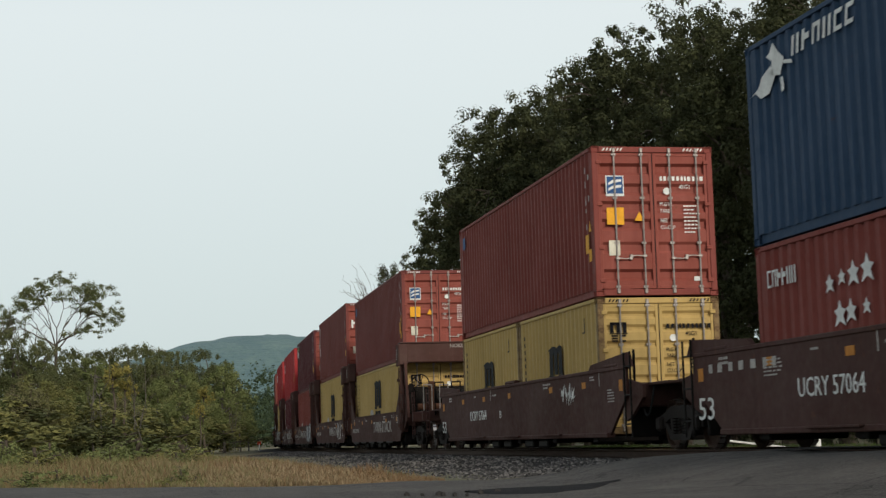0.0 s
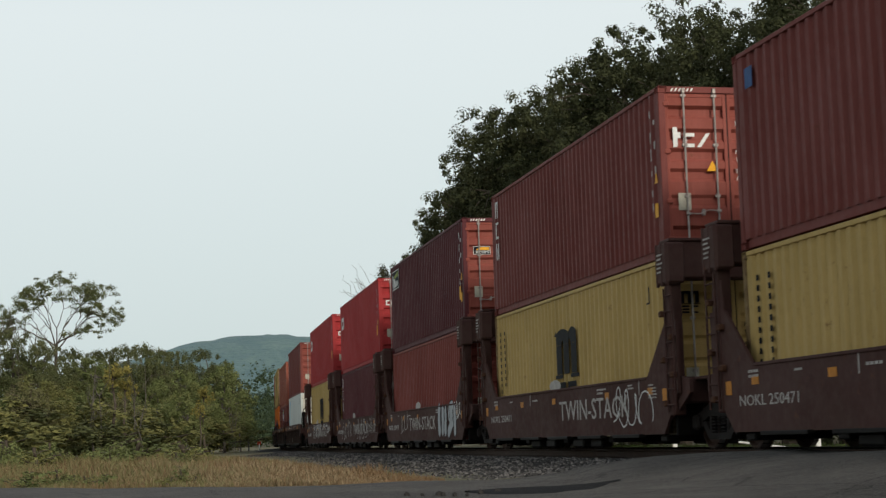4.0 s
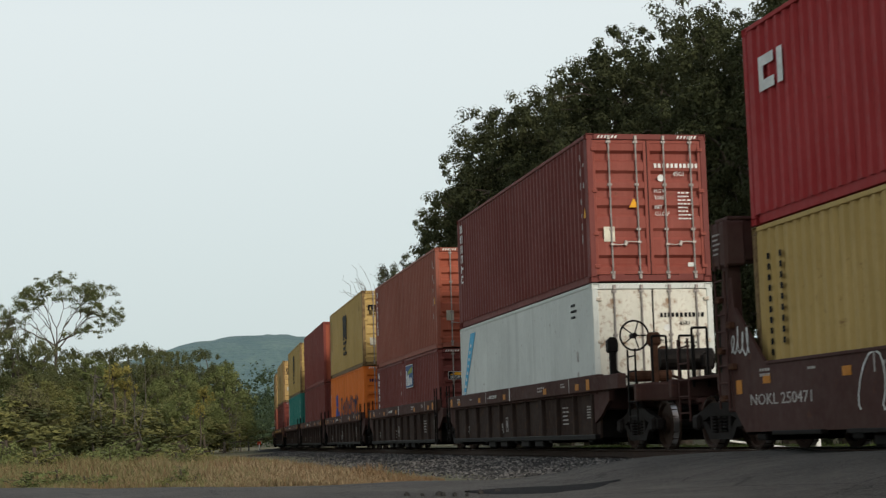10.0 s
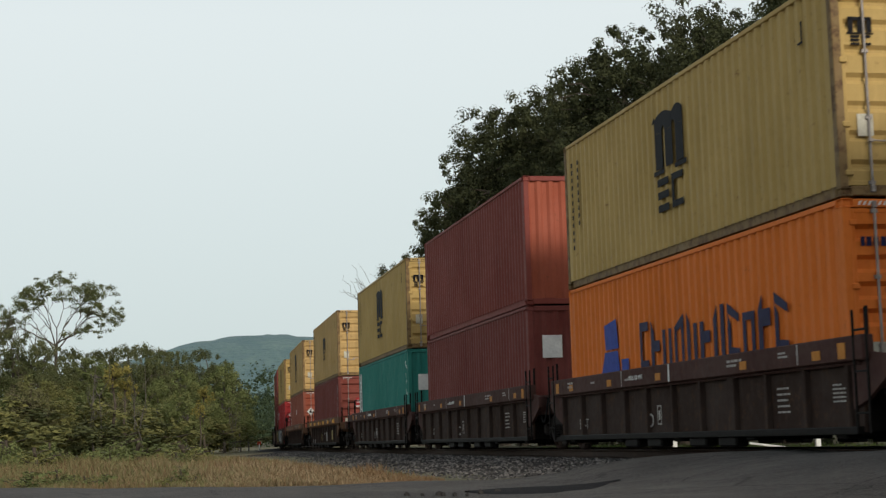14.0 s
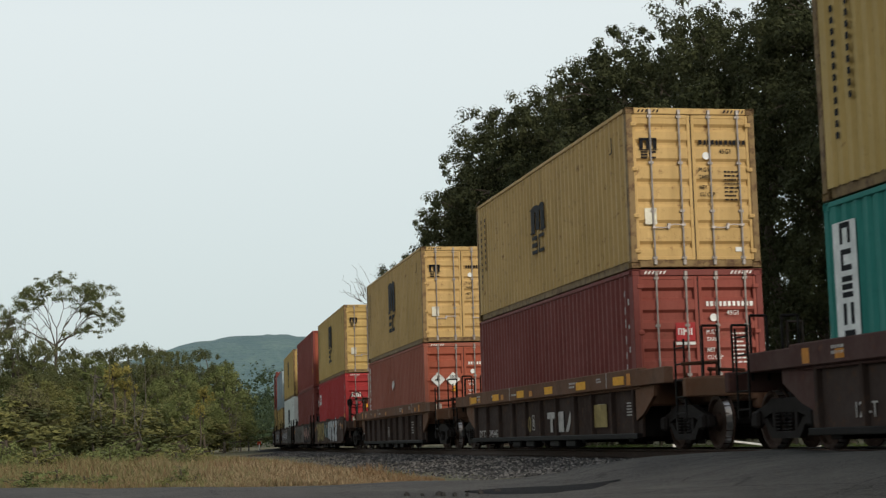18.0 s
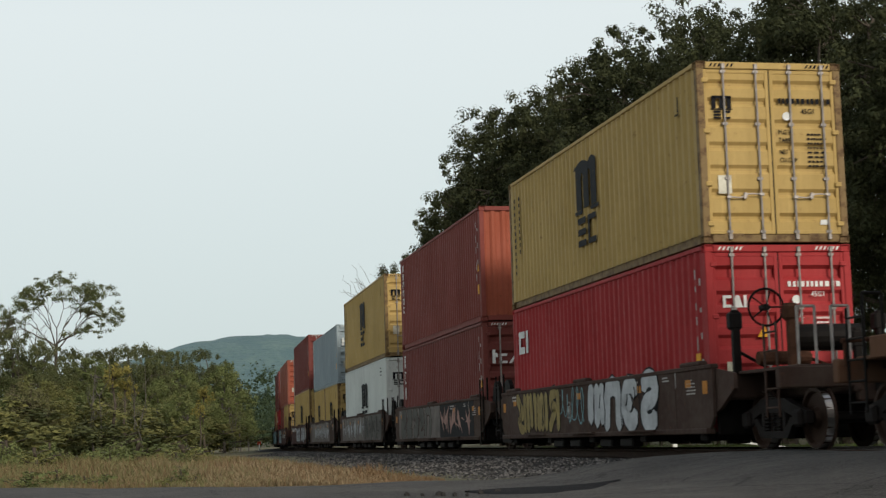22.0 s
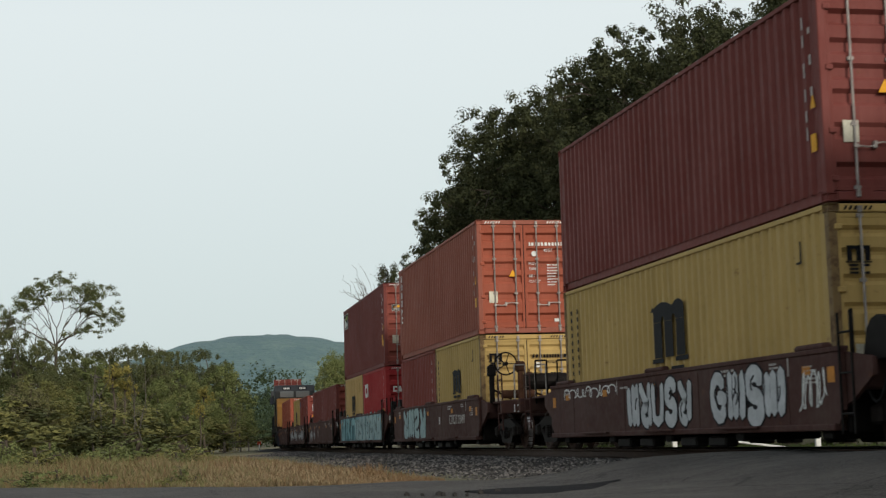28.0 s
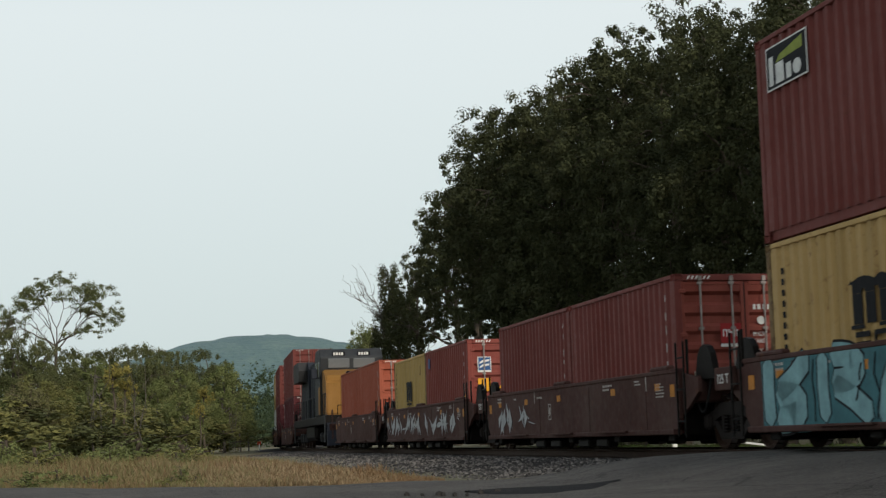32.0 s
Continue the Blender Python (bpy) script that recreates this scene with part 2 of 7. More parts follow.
def side_pose(y, z, x=-1.222):
    """On the camera's side of a thing, reading left to right as seen from there: its x runs towards the camera's end."""
    return Matrix(((0, 0, -1, x), (-1, 0, 0, y), (0, 1, 0, z), (0, 0, 0, 1)))


def end_pose(x, z, y):
    """On the end that faces the camera: its x runs to the right as seen from there."""
    return Matrix(((1, 0, 0, x), (0, 0, -1, y), (0, 1, 0, z), (0, 0, 0, 1)))

# ---------------------------------------------------------------- flat markings
def plate_shapes(bm, shapes, t=0.004):
    """Thin raised shapes, each a polygon in x and y."""
    for pts in shapes:
        lo = [bm.verts.new((x, y, 0)) for x, y in pts]
        hi = [bm.verts.new((x, y, t)) for x, y in pts]
        bm.faces.new(lo[::-1])
        bm.faces.new(hi)
        n = len(pts)
        for i in range(n):
            bm.faces.new((lo[i], lo[(i + 1) % n], hi[(i + 1) % n], hi[i]))


def rect(x, y, w, h, lean=0.0):
    return [(x, y), (x + w, y), (x + w + lean, y + h), (x + lean, y + h)]


def disc(x, y, r, n=12, ry=None):
    return [(x + r * math.cos(2 * math.pi * i / n), y + (ry or r) * math.sin(2 * math.pi * i / n)) for i in range(n)]


def slab(x, y, w, h, kind, t):
    """A plain block cut by slits: the bars that are left of it."""
    e = 0.001
    tp, bt = rect(x, y + h - t, w, t), rect(x, y, w, t)
    return {"c": [tp, bt, rect(x, y + t + e, t, h - 2 * t - 2 * e)], "n": [tp, rect(x, y, t, h - t - e), rect(x + w - t, y, t, h - t - e)],
            "e": [tp, rect(x, y + (h - t) / 2, w, t), bt], "i": [rect(x, y, t, h)], "u": [rect(x, y, t * 1.2, h), rect(x + w - t * 1.2, y, t * 1.2, h)],
            "q": [rect(x, y, w * 0.8, h)], "t": [rect(x, y, t * 1.3, h), rect(x + t * 1.3 + e, y + h * 0.45, w - t * 1.4, h * 0.3)],
            "v": [[(x, y), (x + w, y), (x + w * 0.66, y + h), (x + w * 0.36, y + h)]]}[kind]


def slabs(w, h, count, seed, gap=0.25, t=0.22, lean=0.0, fall=False):
    """A line of such blocks, as wide as the letters of a name; fall: one below the other."""
    rnd = random.Random(seed)
    out, p = [], 0.0
    step = (h if fall else w) / count
    for i in range(count):
        k = rnd.choice("nutcnuc")
        if fall:
            b = step * (1 - gap)
            out += slab(0, -p - b, w * rnd.uniform(0.8, 1.0), b, k, w * t)
        else:
            b = step * (1 - gap)
            out += [[(a + lean * c, c) for a, c in q] for q in slab(p, 0, b, h, k, b * t)]
        p += step
    return out


def mark(name, parent, m, key, shapes, material, label=""):
    return shared(name, (name, *key), lambda bm: plate_shapes(bm, shapes), material, parent, label, m)


def bars(w, h, count, seed, gap=0.28):
    """Plain bars as wide as the letters of a line."""
    rnd = random.Random(seed)
    ws = [rnd.uniform(0.7, 1.2) for _ in range(count)]
    unit = w / sum(ws)
    out, x = [], 0.0
    for k in ws:
        out.append(rect(x, 0, unit * k * (1 - gap), h))
        x += unit * k
    return out


def rows_of_bars(w, h, rows, seed, fill=0.55):
    rnd = random.Random(seed)
    out, step = [], h / rows
    for i in range(rows):
        out += [[(x, y + h - step * (i + 1)) for x, y in q] for q in bars(w * rnd.uniform(0.6, 1), step * fill, rnd.randint(3, 6), seed + i)]
    return out


LETTER_MESH = {}


def words(name, text, size, material, parent, m, squash=1.0):
    key = (text, size, material.name, squash)
    if key in LETTER_MESH:
        ob = new(name, LETTER_MESH[key])
        ob.parent, ob.matrix_basis = parent, m
        return ob
    ob = lettering(name, text, size, material, parent, m, squash)
    LETTER_MESH[key] = ob.data
    return ob


# ---------------------------------------------------------------- shipping containers
def corrugated(bm, length, z0, z1, x, out):
    """A folded steel wall along y; out is the side to which its ribs stand."""
    pitch = 0.2785
    n = int((length - 0.1) / pitch)
    line, y = [(x - out * 0.0, -length / 2, z0)], -n * pitch / 2
    for _ in range(n):
        for dy, d in ((0, 0), (0.060, 0.042), (0.140, 0.042), (0.200, 0)):
            line.append((x - out * d, y + dy, z0))
        y += pitch
    line.append((x, length / 2, z0))
    ribbon(bm, line, (0, 0, z1 - z0), (-out * 0.004, 0, 0))


def smooth_wall(bm, length, z0, z1, x, out):
    """A reefer's smooth insulated wall, with shallow joints between its panels."""
    n = max(1, round(length / 1.5))
    w = length / n
    line = [(x, -length / 2, z0)]
    for i in range(1, n):
        y = -length / 2 + w * i
        line += [(x, y - 0.012, z0), (x - out * 0.006, y - 0.006, z0), (x - out * 0.006, y + 0.006, z0), (x, y + 0.012, z0)]
    line.append((x, length / 2, z0))
    ribbon(bm, line, (0, 0, z1 - z0), (-out * 0.05, 0, 0))


def casting(bm):
    box(bm, (0, 0, 0), (0.162, 0.178, 0.118), 0.008)
    for axis in ("x", "y"):
        for sgn in (-1, 1):
            bmesh.ops.inset_region(bm, faces=[f for f in bm.faces if abs((f.normal.x if axis == "x" else f.normal.y) - sgn) < 0.01 and f.calc_area() > 0.01],
                                   thickness=0.028, depth=-0.03)


def door_leaf(bm, w, z0, z1, style):
    """One door leaf with pressed horizontal folds; x from 0 to w, its face at y = 0."""
    h = z1 - z0
    if style == "smooth":
        box(bm, (w / 2, 0.03, (z0 + z1) / 2), (w - 0.01, 0.06, h), 0.008)
        return
    folds = {"pressed": ((0.10, 0.045), (0.30, 0.03), (0.47, 0.04), (0.60, 0.04), (0.73, 0.04), (0.88, 0.05)),
             "lined": ((0.10, 0.035), (0.245, 0.03), (0.39, 0.03), (0.53, 0.03), (0.67, 0.03), (0.80, 0.03), (0.91, 0.03))}[style]
    line = [(0.05, 0.004, z0)]
    for f, d in folds:
        z = z0 + f * h
        hw = 0.06 if style == "pressed" else 0.02
        line += [(0.05, 0.004, z - hw - 0.055), (0.05, d * 1.6, z - hw), (0.05, d * 1.6, z + hw), (0.05, 0.004, z + hw + 0.055)]
    line.append((0.05, 0.004, z1))
    ribbon(bm, line, (w - 0.1, 0, 0), (0, 0.005, 0))
    for x in (0.03, w - 0.03):
        box(bm, (x, 0.025, (z0 + z1) / 2), (0.06, 0.06, h), 0.006)
    for z in (z0 + 0.03, z1 - 0.03):
        box(bm, (w / 2, 0.026, z), (w - 0.12, 0.06, 0.06), 0.005)


def locking_bar(bm, z0, z1):
    rod(bm, (0, -0.03, z0), (0, -0.03, z1), 0.019, 8)
    h = z1 - z0
    for f in (0.03, 0.34, 0.66, 0.97):
        box(bm, (0, -0.015, z0 + f * h), (0.09, 0.045, 0.05), 0.006)
    for z in (z0, z1):
        box(bm, (0, -0.035, z), (0.06, 0.05, 0.09), 0.008)


def bar_handle(bm):
    box(bm, (0, -0.05, 0), (0.07, 0.04, 0.05), 0.006)
    rod(bm, (0, -0.06, 0), (0.17, -0.055, -0.01), 0.012, 6)
    rod(bm, (0.17, -0.055, -0.01), (0.30, -0.045, 0.012), 0.012, 6)
    box(bm, (0.27, -0.03, 0), (0.05, 0.06, 0.06), 0.006)


def hazard(bm, flip):
    plate_shapes(bm, [rect(i * 0.07, 0, 0.032, 0.055, 0.03) for i in range(6)])


def container(u, z, length, height, material, label, end="pressed", wall="folded", end_paint=None, rail=None, rear_doors=False):
    """A shipping container, its foot z above the rail, its middle at u along the train; its door end leads unless rear_doors."""
    L, H, W = length, height, 2.438
    t = tagged(new("shipping_container"), label, "container", "containers on the train")
    # On red boxes end_paint is brighter: light on their ends, put into colour.
    ep, rl = end_paint or material, rail or material
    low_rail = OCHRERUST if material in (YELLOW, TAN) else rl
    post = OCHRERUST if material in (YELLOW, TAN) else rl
    k = (round(L, 2), round(H, 2))
    for x, out in ((-1.206, -1), (1.206, 1)):
        if wall == "folded":
            shared("side_wall", ("side_wall", *k, x), lambda bm: corrugated(bm, L - 0.3, 0.15, H - 0.07, x, out), material, t)
        else:
            shared("side_wall", ("smooth_side_wall", *k, x), lambda bm: smooth_wall(bm, L - 0.3, 0.15, H - 0.07, x, out), material, t)
        shared("top_rail", ("top_rail", *k), lambda bm: box(bm, (0, 0, 0), (0.06, L - 0.34, 0.07), 0.008), rl, t, m=pose(x - out * 0.017, 0, H - 0.037))
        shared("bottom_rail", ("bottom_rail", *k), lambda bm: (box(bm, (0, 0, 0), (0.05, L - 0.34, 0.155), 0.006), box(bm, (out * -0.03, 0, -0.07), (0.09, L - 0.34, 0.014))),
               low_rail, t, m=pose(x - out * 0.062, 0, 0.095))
        for y in (-L / 2 + 0.07, L / 2 - 0.07):
            shared("corner_post", ("corner_post", *k), lambda bm: box(bm, (0, 0, 0), (0.12, 0.13, H - 0.22), 0.012), post, t, m=pose(x - out * 0.05, y, H / 2))
            for zz in (0.059, H - 0.059):
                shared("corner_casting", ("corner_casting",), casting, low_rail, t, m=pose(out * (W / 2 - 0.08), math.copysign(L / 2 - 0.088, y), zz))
    shared("roof", ("roof", *k), lambda bm: ribbon(bm, [(-1.17, -L / 2 + 0.1 + i * (L - 0.2) / 60, H - 0.03 + (0.012 if i % 4 < 2 else -0.008)) for i in range(61)],
                                                     (2.34, 0, 0), (0, 0, -0.004)), material, t)
    shared("floor", ("floor", *k), lambda bm: box(bm, (0, 0, 0.14), (2.3, L - 0.2, 0.06), 0.005), STEEL, t)
    front = -L / 2
    for sgn in (-1, 1):
        y = sgn * (L / 2 - 0.07)
        shared("header", ("header", 1), lambda bm: box(bm, (0, 0, 0), (2.12, 0.12, 0.11), 0.01), rl, t, m=pose(0, y, H - 0.06))
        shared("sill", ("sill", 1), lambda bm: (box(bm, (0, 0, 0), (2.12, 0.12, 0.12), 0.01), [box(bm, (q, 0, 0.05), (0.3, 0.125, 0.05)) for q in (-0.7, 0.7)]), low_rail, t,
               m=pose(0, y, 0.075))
        has_doors = (sgn < 0) != rear_doors and end != "plain"
        turn = Matrix.Identity(4) if sgn < 0 else Matrix.Rotation(math.pi, 4, "Z")
        at = turn @ pose(0, -L / 2 + 0.03, 0)
        if has_doors:
            z0, z1, w = 0.145, H - 0.125, 1.095
            for j, x0 in enumerate((-1.105, 0.01)):
                d = shared("door", ("door", H, end), lambda bm: door_leaf(bm, w, z0, z1, end), ep, t, m=at @ pose(x0, 0, 0))
                for fx in (0.30, 0.80):
                    lb = shared("locking_bar", ("locking_bar", H), lambda bm: locking_bar(bm, 0.1, H - 0.08), GALV, d, m=pose(w * fx, 0, 0))
                for fx, flip in ((0.30, 0), (0.80, 180)):
                    shared("handle", ("handle",), bar_handle, GALV, d, m=pose(w * fx, 0, H * (0.265 if flip else 0.25)) @ pose(0, 0, 0, 0, flip, 0))
                hx = 0.02 if j == 0 else w - 0.02
                for f in (0.06, 0.30, 0.62, 0.93):
                    shared("hinge", ("hinge",), lambda bm: box(bm, (0, -0.02, 0), (0.11, 0.05, 0.075), 0.012), ep, d, m=pose(hx, 0, z0 + f * (z1 - z0)))
            shared("door_gasket", ("door_gasket", H), lambda bm: box(bm, (0, 0.03, H / 2), (0.02, 0.05, H - 0.3)), RUBBER, t, m=at)
            for x in (-1.0, 0.62):
                shared("hazard_stripe", ("hazard_stripe",), lambda bm: hazard(bm, 0), LETTER if ep not in (YELLOW, TAN) else BLACK, t, "striped height warning", m=end_pose(x, H - 0.088, -L / 2 + 0.006) if sgn < 0
                       else turn @ end_pose(x, H - 0.088, -L / 2 + 0.006))
        else:
            def folded_end(bm):
                line = [(-1.15, 0.0, 0.13)]
                n, q = 8, 2.2 / 8
                for i in range(n):
                    x = -1.1 + i * q
                    line += [(x, 0, 0.13), (x + 0.06, 0.045, 0.13), (x + 0.15, 0.045, 0.13), (x + 0.21, 0, 0.13)]
                line.append((1.15, 0, 0.13))
                ribbon(bm, line, (0, 0, H - 0.24), (0, 0.004, 0))
            shared("end_wall", ("end_wall", H), folded_end, ep, t, m=at)
    return rides(t, u, z, L / 2 - 1.0)


def door_marks(t, L, H, ink, logo=None, logo_paint=None, warn=True, rows=True, plate=True, code="45G1", seed=1):
    """Stickers and stencils on the two doors of a container."""
    y = -L / 2 + 0.018
    if logo:
        logo(t, y)
    if warn:
        mark("warning_sign", t, end_pose(-0.40, H * 0.50, y), ("warn",), [[(0, 0), (0.2, 0), (0.1, 0.18)]], AMBER, "amber warning triangle")
    if plate:
        mark("data_plate", t, end_pose(-0.93, H * 0.27, y), ("plate",), [rect(0, 0, 0.22, 0.29)], PLATE, "pale metal data plate")
        mark("sticker", t, end_pose(0.75, H * 0.10, y), ("sticker_s",), [rect(0, 0, 0.16, 0.08)], LETTER, "small white sticker")
    if rows:
        mark("stencil_row", t, end_pose(0.14, H * 0.77, y), ("idrow", seed), bars(0.92, 0.085, 11, seed, 0.4), ink, "stencilled serial characters")
        if code:
            words("stencil_code", code, 0.12, ink, t, end_pose(0.52, H * 0.715, y), 0.9)
        for i, txt in enumerate(("M.G.W.", "TARE", "NET", "CU.CAP")):
            words("load_note", txt, 0.105, ink, t, end_pose(0.12, H * (0.60 - 0.045 * i - 0.02 * (i > 1)), y), 0.8)
        mark("stencil_block", t, end_pose(0.60, H * 0.42, y), ("block_r", seed), rows_of_bars(0.34, 0.58, 8, seed + 9, 0.38), ink, "stencilled load data")
    mark("round_sticker", t, end_pose(0.27, H * 0.70, y), ("round",), [disc(0, 0, 0.07)], LETTER, "round white sticker")


def side_marks(t, L, H, ink, seed=1):
    """The column of small stencils near the leading post, and stickers."""
    rnd = random.Random(seed)
    shapes, y = [], 0.0
    for i in range(9):
        hh = rnd.uniform(0.08, 0.22)
        shapes.append(rect(0, -y - hh, 0.034, hh))
        y += hh + rnd.uniform(0.05, 0.25)
    mark("side_stencil", t, side_pose(-L / 2 + 0.48, H * 0.88), ("column", seed), [[(a, b) for a, b in q] for q in shapes if q[0][1] > -H * 0.62], ink, "column of stencilled characters")
    if L > 7:
        k = seed % 4
        mark("side_stencil", t, side_pose(-L / 2 + 0.30, H * 0.84), ("blocks", k), [rect(0, -0.42 * i - 0.15, 0.065, rnd.uniform(0.06, 0.14)) for i in range(2 + k % 3)], ink, "small pale notices")
        if k != 2:
            mark("warning_sign", t, side_pose(-L / 2 + 0.33, H * 0.44), ("side_warn",), [[(0, 0), (0.15, 0), (0.075, 0.2)]], AMBER, "amber warning triangle")
        if k % 2:
            mark("sticker", t, side_pose(-L / 2 + 0.36, H * 0.24), ("side_label",), [rect(0, 0, 0.16, 0.24)], AMBER, "small yellow label")


def upright_bars(t, L, H, ink, seed, n=6, y0=None, w=0.27, h=1.6):
    """A company name that reads downwards, as plain bars."""
    sh = slabs(w, h, n, seed + 3, 0.22, 0.2, fall=True)
    mark("name_mark", t, side_pose(L / 2 - 0.42 if y0 is None else y0, H * 0.93), ("upright", seed, n, w, h), sh, ink, "upright line of plain pale bars")


def big_logo(t, y, z, w, h, ink, with_base=True, drop=0.62):
    """A wide dark mark of three uprights under a cap, over two blocks: x across, z up from its foot."""
    def leg(x, a, b):
        return rect(x, a, 0.24 * w, b - a)

    def cap(x0, x1):
        top = [(x0 + (x1 - x0) * i / 8, h * (0.86 + 0.14 * math.sin(math.pi * (0.12 + 0.76 * i / 8)))) for i in range(9)]
        return top[::-1] + ([(x0, 0.66 * h), (x0 + 0.24 * w, 0.66 * h), (x0 + 0.27 * w, 0.75 * h)] if x0 < 0.3 * w else [(x0, 0.75 * h)]) + [(x1 - 0.27 * w, 0.75 * h), (x1 - 0.24 * w, 0.66 * h), (x1, 0.66 * h)]
    sh = [leg(0.05 * w, 0.02 * h, 0.655 * h), leg(0.38 * w, 0.02 * h, 0.655 * h), leg(0.72 * w, 0.02 * h, 0.655 * h), cap(0.05 * w, 0.62 * w), cap(0.625 * w, 0.96 * w),
          [(-0.04 * w, 0.86 * h), (0.045 * w, 0.86 * h), (0.045 * w, 0.97 * h)], rect(-0.02 * w, -0.07 * h, 0.34 * w, 0.08 * h), rect(0.68 * w, -0.07 * h, 0.36 * w, 0.08 * h)]
    if with_base:
        d = drop
        sh += slab(0.08 * w, -0.98 * d, 0.36 * w, 0.78 * d, "e", 0.17 * d) + slab(0.54 * w, -0.98 * d, 0.36 * w, 0.78 * d, "c", 0.15 * d)
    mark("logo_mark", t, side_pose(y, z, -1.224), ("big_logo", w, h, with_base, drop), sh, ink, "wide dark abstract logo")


def end_logo(ink, s=0.34, x=-0.98, f=0.74):
    def draw(t, y):
        H = t["high"]
        sh = [rect(0, 0, 0.2 * s, 0.55 * s), rect(0.38 * s, 0, 0.2 * s, 0.55 * s), rect(0.76 * s, 0, 0.2 * s, 0.55 * s), rect(0, 0.45 * s, 0.96 * s, 0.14 * s), rect(-0.06 * s, -0.07 * s, 1.08 * s, 0.05 * s),
              *slab(0.08 * s, -0.5 * s, 0.36 * s, 0.38 * s, "e", 0.09 * s), *slab(0.54 * s, -0.5 * s, 0.36 * s, 0.38 * s, "c", 0.09 * s)]
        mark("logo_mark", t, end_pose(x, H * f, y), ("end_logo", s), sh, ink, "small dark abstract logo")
    return draw


def flag_logo(t, y):
    """A framed blue and white sticker with two curved stripes over a yellow notice."""
    H = t["high"]
    mark("sticker", t, end_pose(-0.95, H * 0.665, y), ("flag_frame",), [rect(0, 0, 0.36, 0.40)], LETTER, "white framed logo sticker")
    a = mark("sticker", t, end_pose(-0.93, H * 0.665 + 0.05, y - 0.004), ("flag_blue",), [rect(0, 0, 0.32, 0.33)], SIGNBLUE, "blue logo field")
    mark("sticker", t, end_pose(-0.90, H * 0.665 + 0.08, y - 0.008), ("flag_stripe",), [[(0, 0.02), (0.1, 0.07), (0.26, 0.09), (0.26, 0.14), (0.08, 0.12), (0, 0.07)],
         [(0, 0.13), (0.1, 0.18), (0.26, 0.2), (0.26, 0.25), (0.08, 0.23), (0, 0.18)]], LETTER, "two white curved stripes")
    mark("sticker", t, end_pose(-0.95, H * 0.475, y), ("notice",), [rect(0, 0, 0.34, 0.33)], AMBER, "yellow notice plate")


def white_bars_logo(n, s, x=-0.95, f=0.66, lean=0.0):
    """A white logo of leaning slabs."""
    def draw(t, y):
        H = t["high"]
        sh = slab(0, 0, 0.72 * s, s, "c", 0.24 * s) + slab(0.78 * s, 0, 0.95 * s, s, "v", 0.26 * s) + slab(1.8 * s, 0, 0.26 * s, s, "i", 0.26 * s)
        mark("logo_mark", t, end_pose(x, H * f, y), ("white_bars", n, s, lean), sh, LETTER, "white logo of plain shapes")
    return draw


def plain_name_logo(t, y):
    mark("logo_mark", t, end_pose(-0.98, t["high"] * 0.64, y), ("name_logo",), slab(0, 0, 0.14, 0.34, "t", 0.06) + slab(0.18, 0, 0.2, 0.24, "c", 0.06) + [[(0.42, 0), (0.49, 0), (0.66, 0.24), (0.59, 0.24)]], LETTER, "white logo of plain shapes")


def box_logo(t, y):
    """A dark framed sticker with a yellow wedge and white bars."""
    H = t["high"]
    mark("sticker", t, end_pose(-0.93, H * 0.66, y), ("box_frame",), [rect(0, 0, 0.46, 0.22)], LETTER, "white edge of a logo sticker")
    mark("sticker", t, end_pose(-0.92, H * 0.66 + 0.01, y - 0.004), ("box_field",), [rect(0, 0, 0.44, 0.20)], BLACK, "black logo field")
    mark("sticker", t, end_pose(-0.88, H * 0.66 + 0.12, y - 0.008), ("box_wedge",), [[(0, 0), (0.38, 0), (0.38, 0.07), (0.16, 0.08)]], AMBER, "yellow wedge")
    mark("sticker", t, end_pose(-0.86, H * 0.66 + 0.03, y - 0.008), ("box_bars",), slabs(0.36, 0.075, 6, 3, 0.2, 0.26), LETTER, "white bars")


def side_box_logo(t, y, z, w, h, field):
    mark("sticker", t, side_pose(y, z, -1.224), ("sbox_frame", w, h), [rect(0, 0, w, h)], LETTER, "pale edge of a logo sign")
    mark("sticker", t, side_pose(y - 0.03, z + 0.025, -1.228), ("sbox_field", w, h), [rect(0, 0, w - 0.06, h - 0.05)], field, "logo field")
    mark("sticker", t, side_pose(y - 0.25 * w, z + 0.58 * h, -1.232), ("sbox_wedge", w, h), [[(0, 0), (0.65 * w, 0.05 * h), (0.65 * w, 0.32 * h), (0.1 * w, 0.14 * h)]], SIGNGREEN, "olive wedge")
    mark("sticker", t, side_pose(y - 0.08 * w, z + 0.1 * h, -1.232), ("sbox_bars", w, h), [rect(0, 0, 0.1 * w, 0.66 * h), rect(0.16 * w, 0, 0.2 * w, 0.46 * h), rect(0.42 * w, 0, 0.12 * w, 0.34 * h),
         disc(0.68 * w, 0.17 * h, 0.1 * w, 12, 0.17 * h)], LETTER, "white plain shapes")

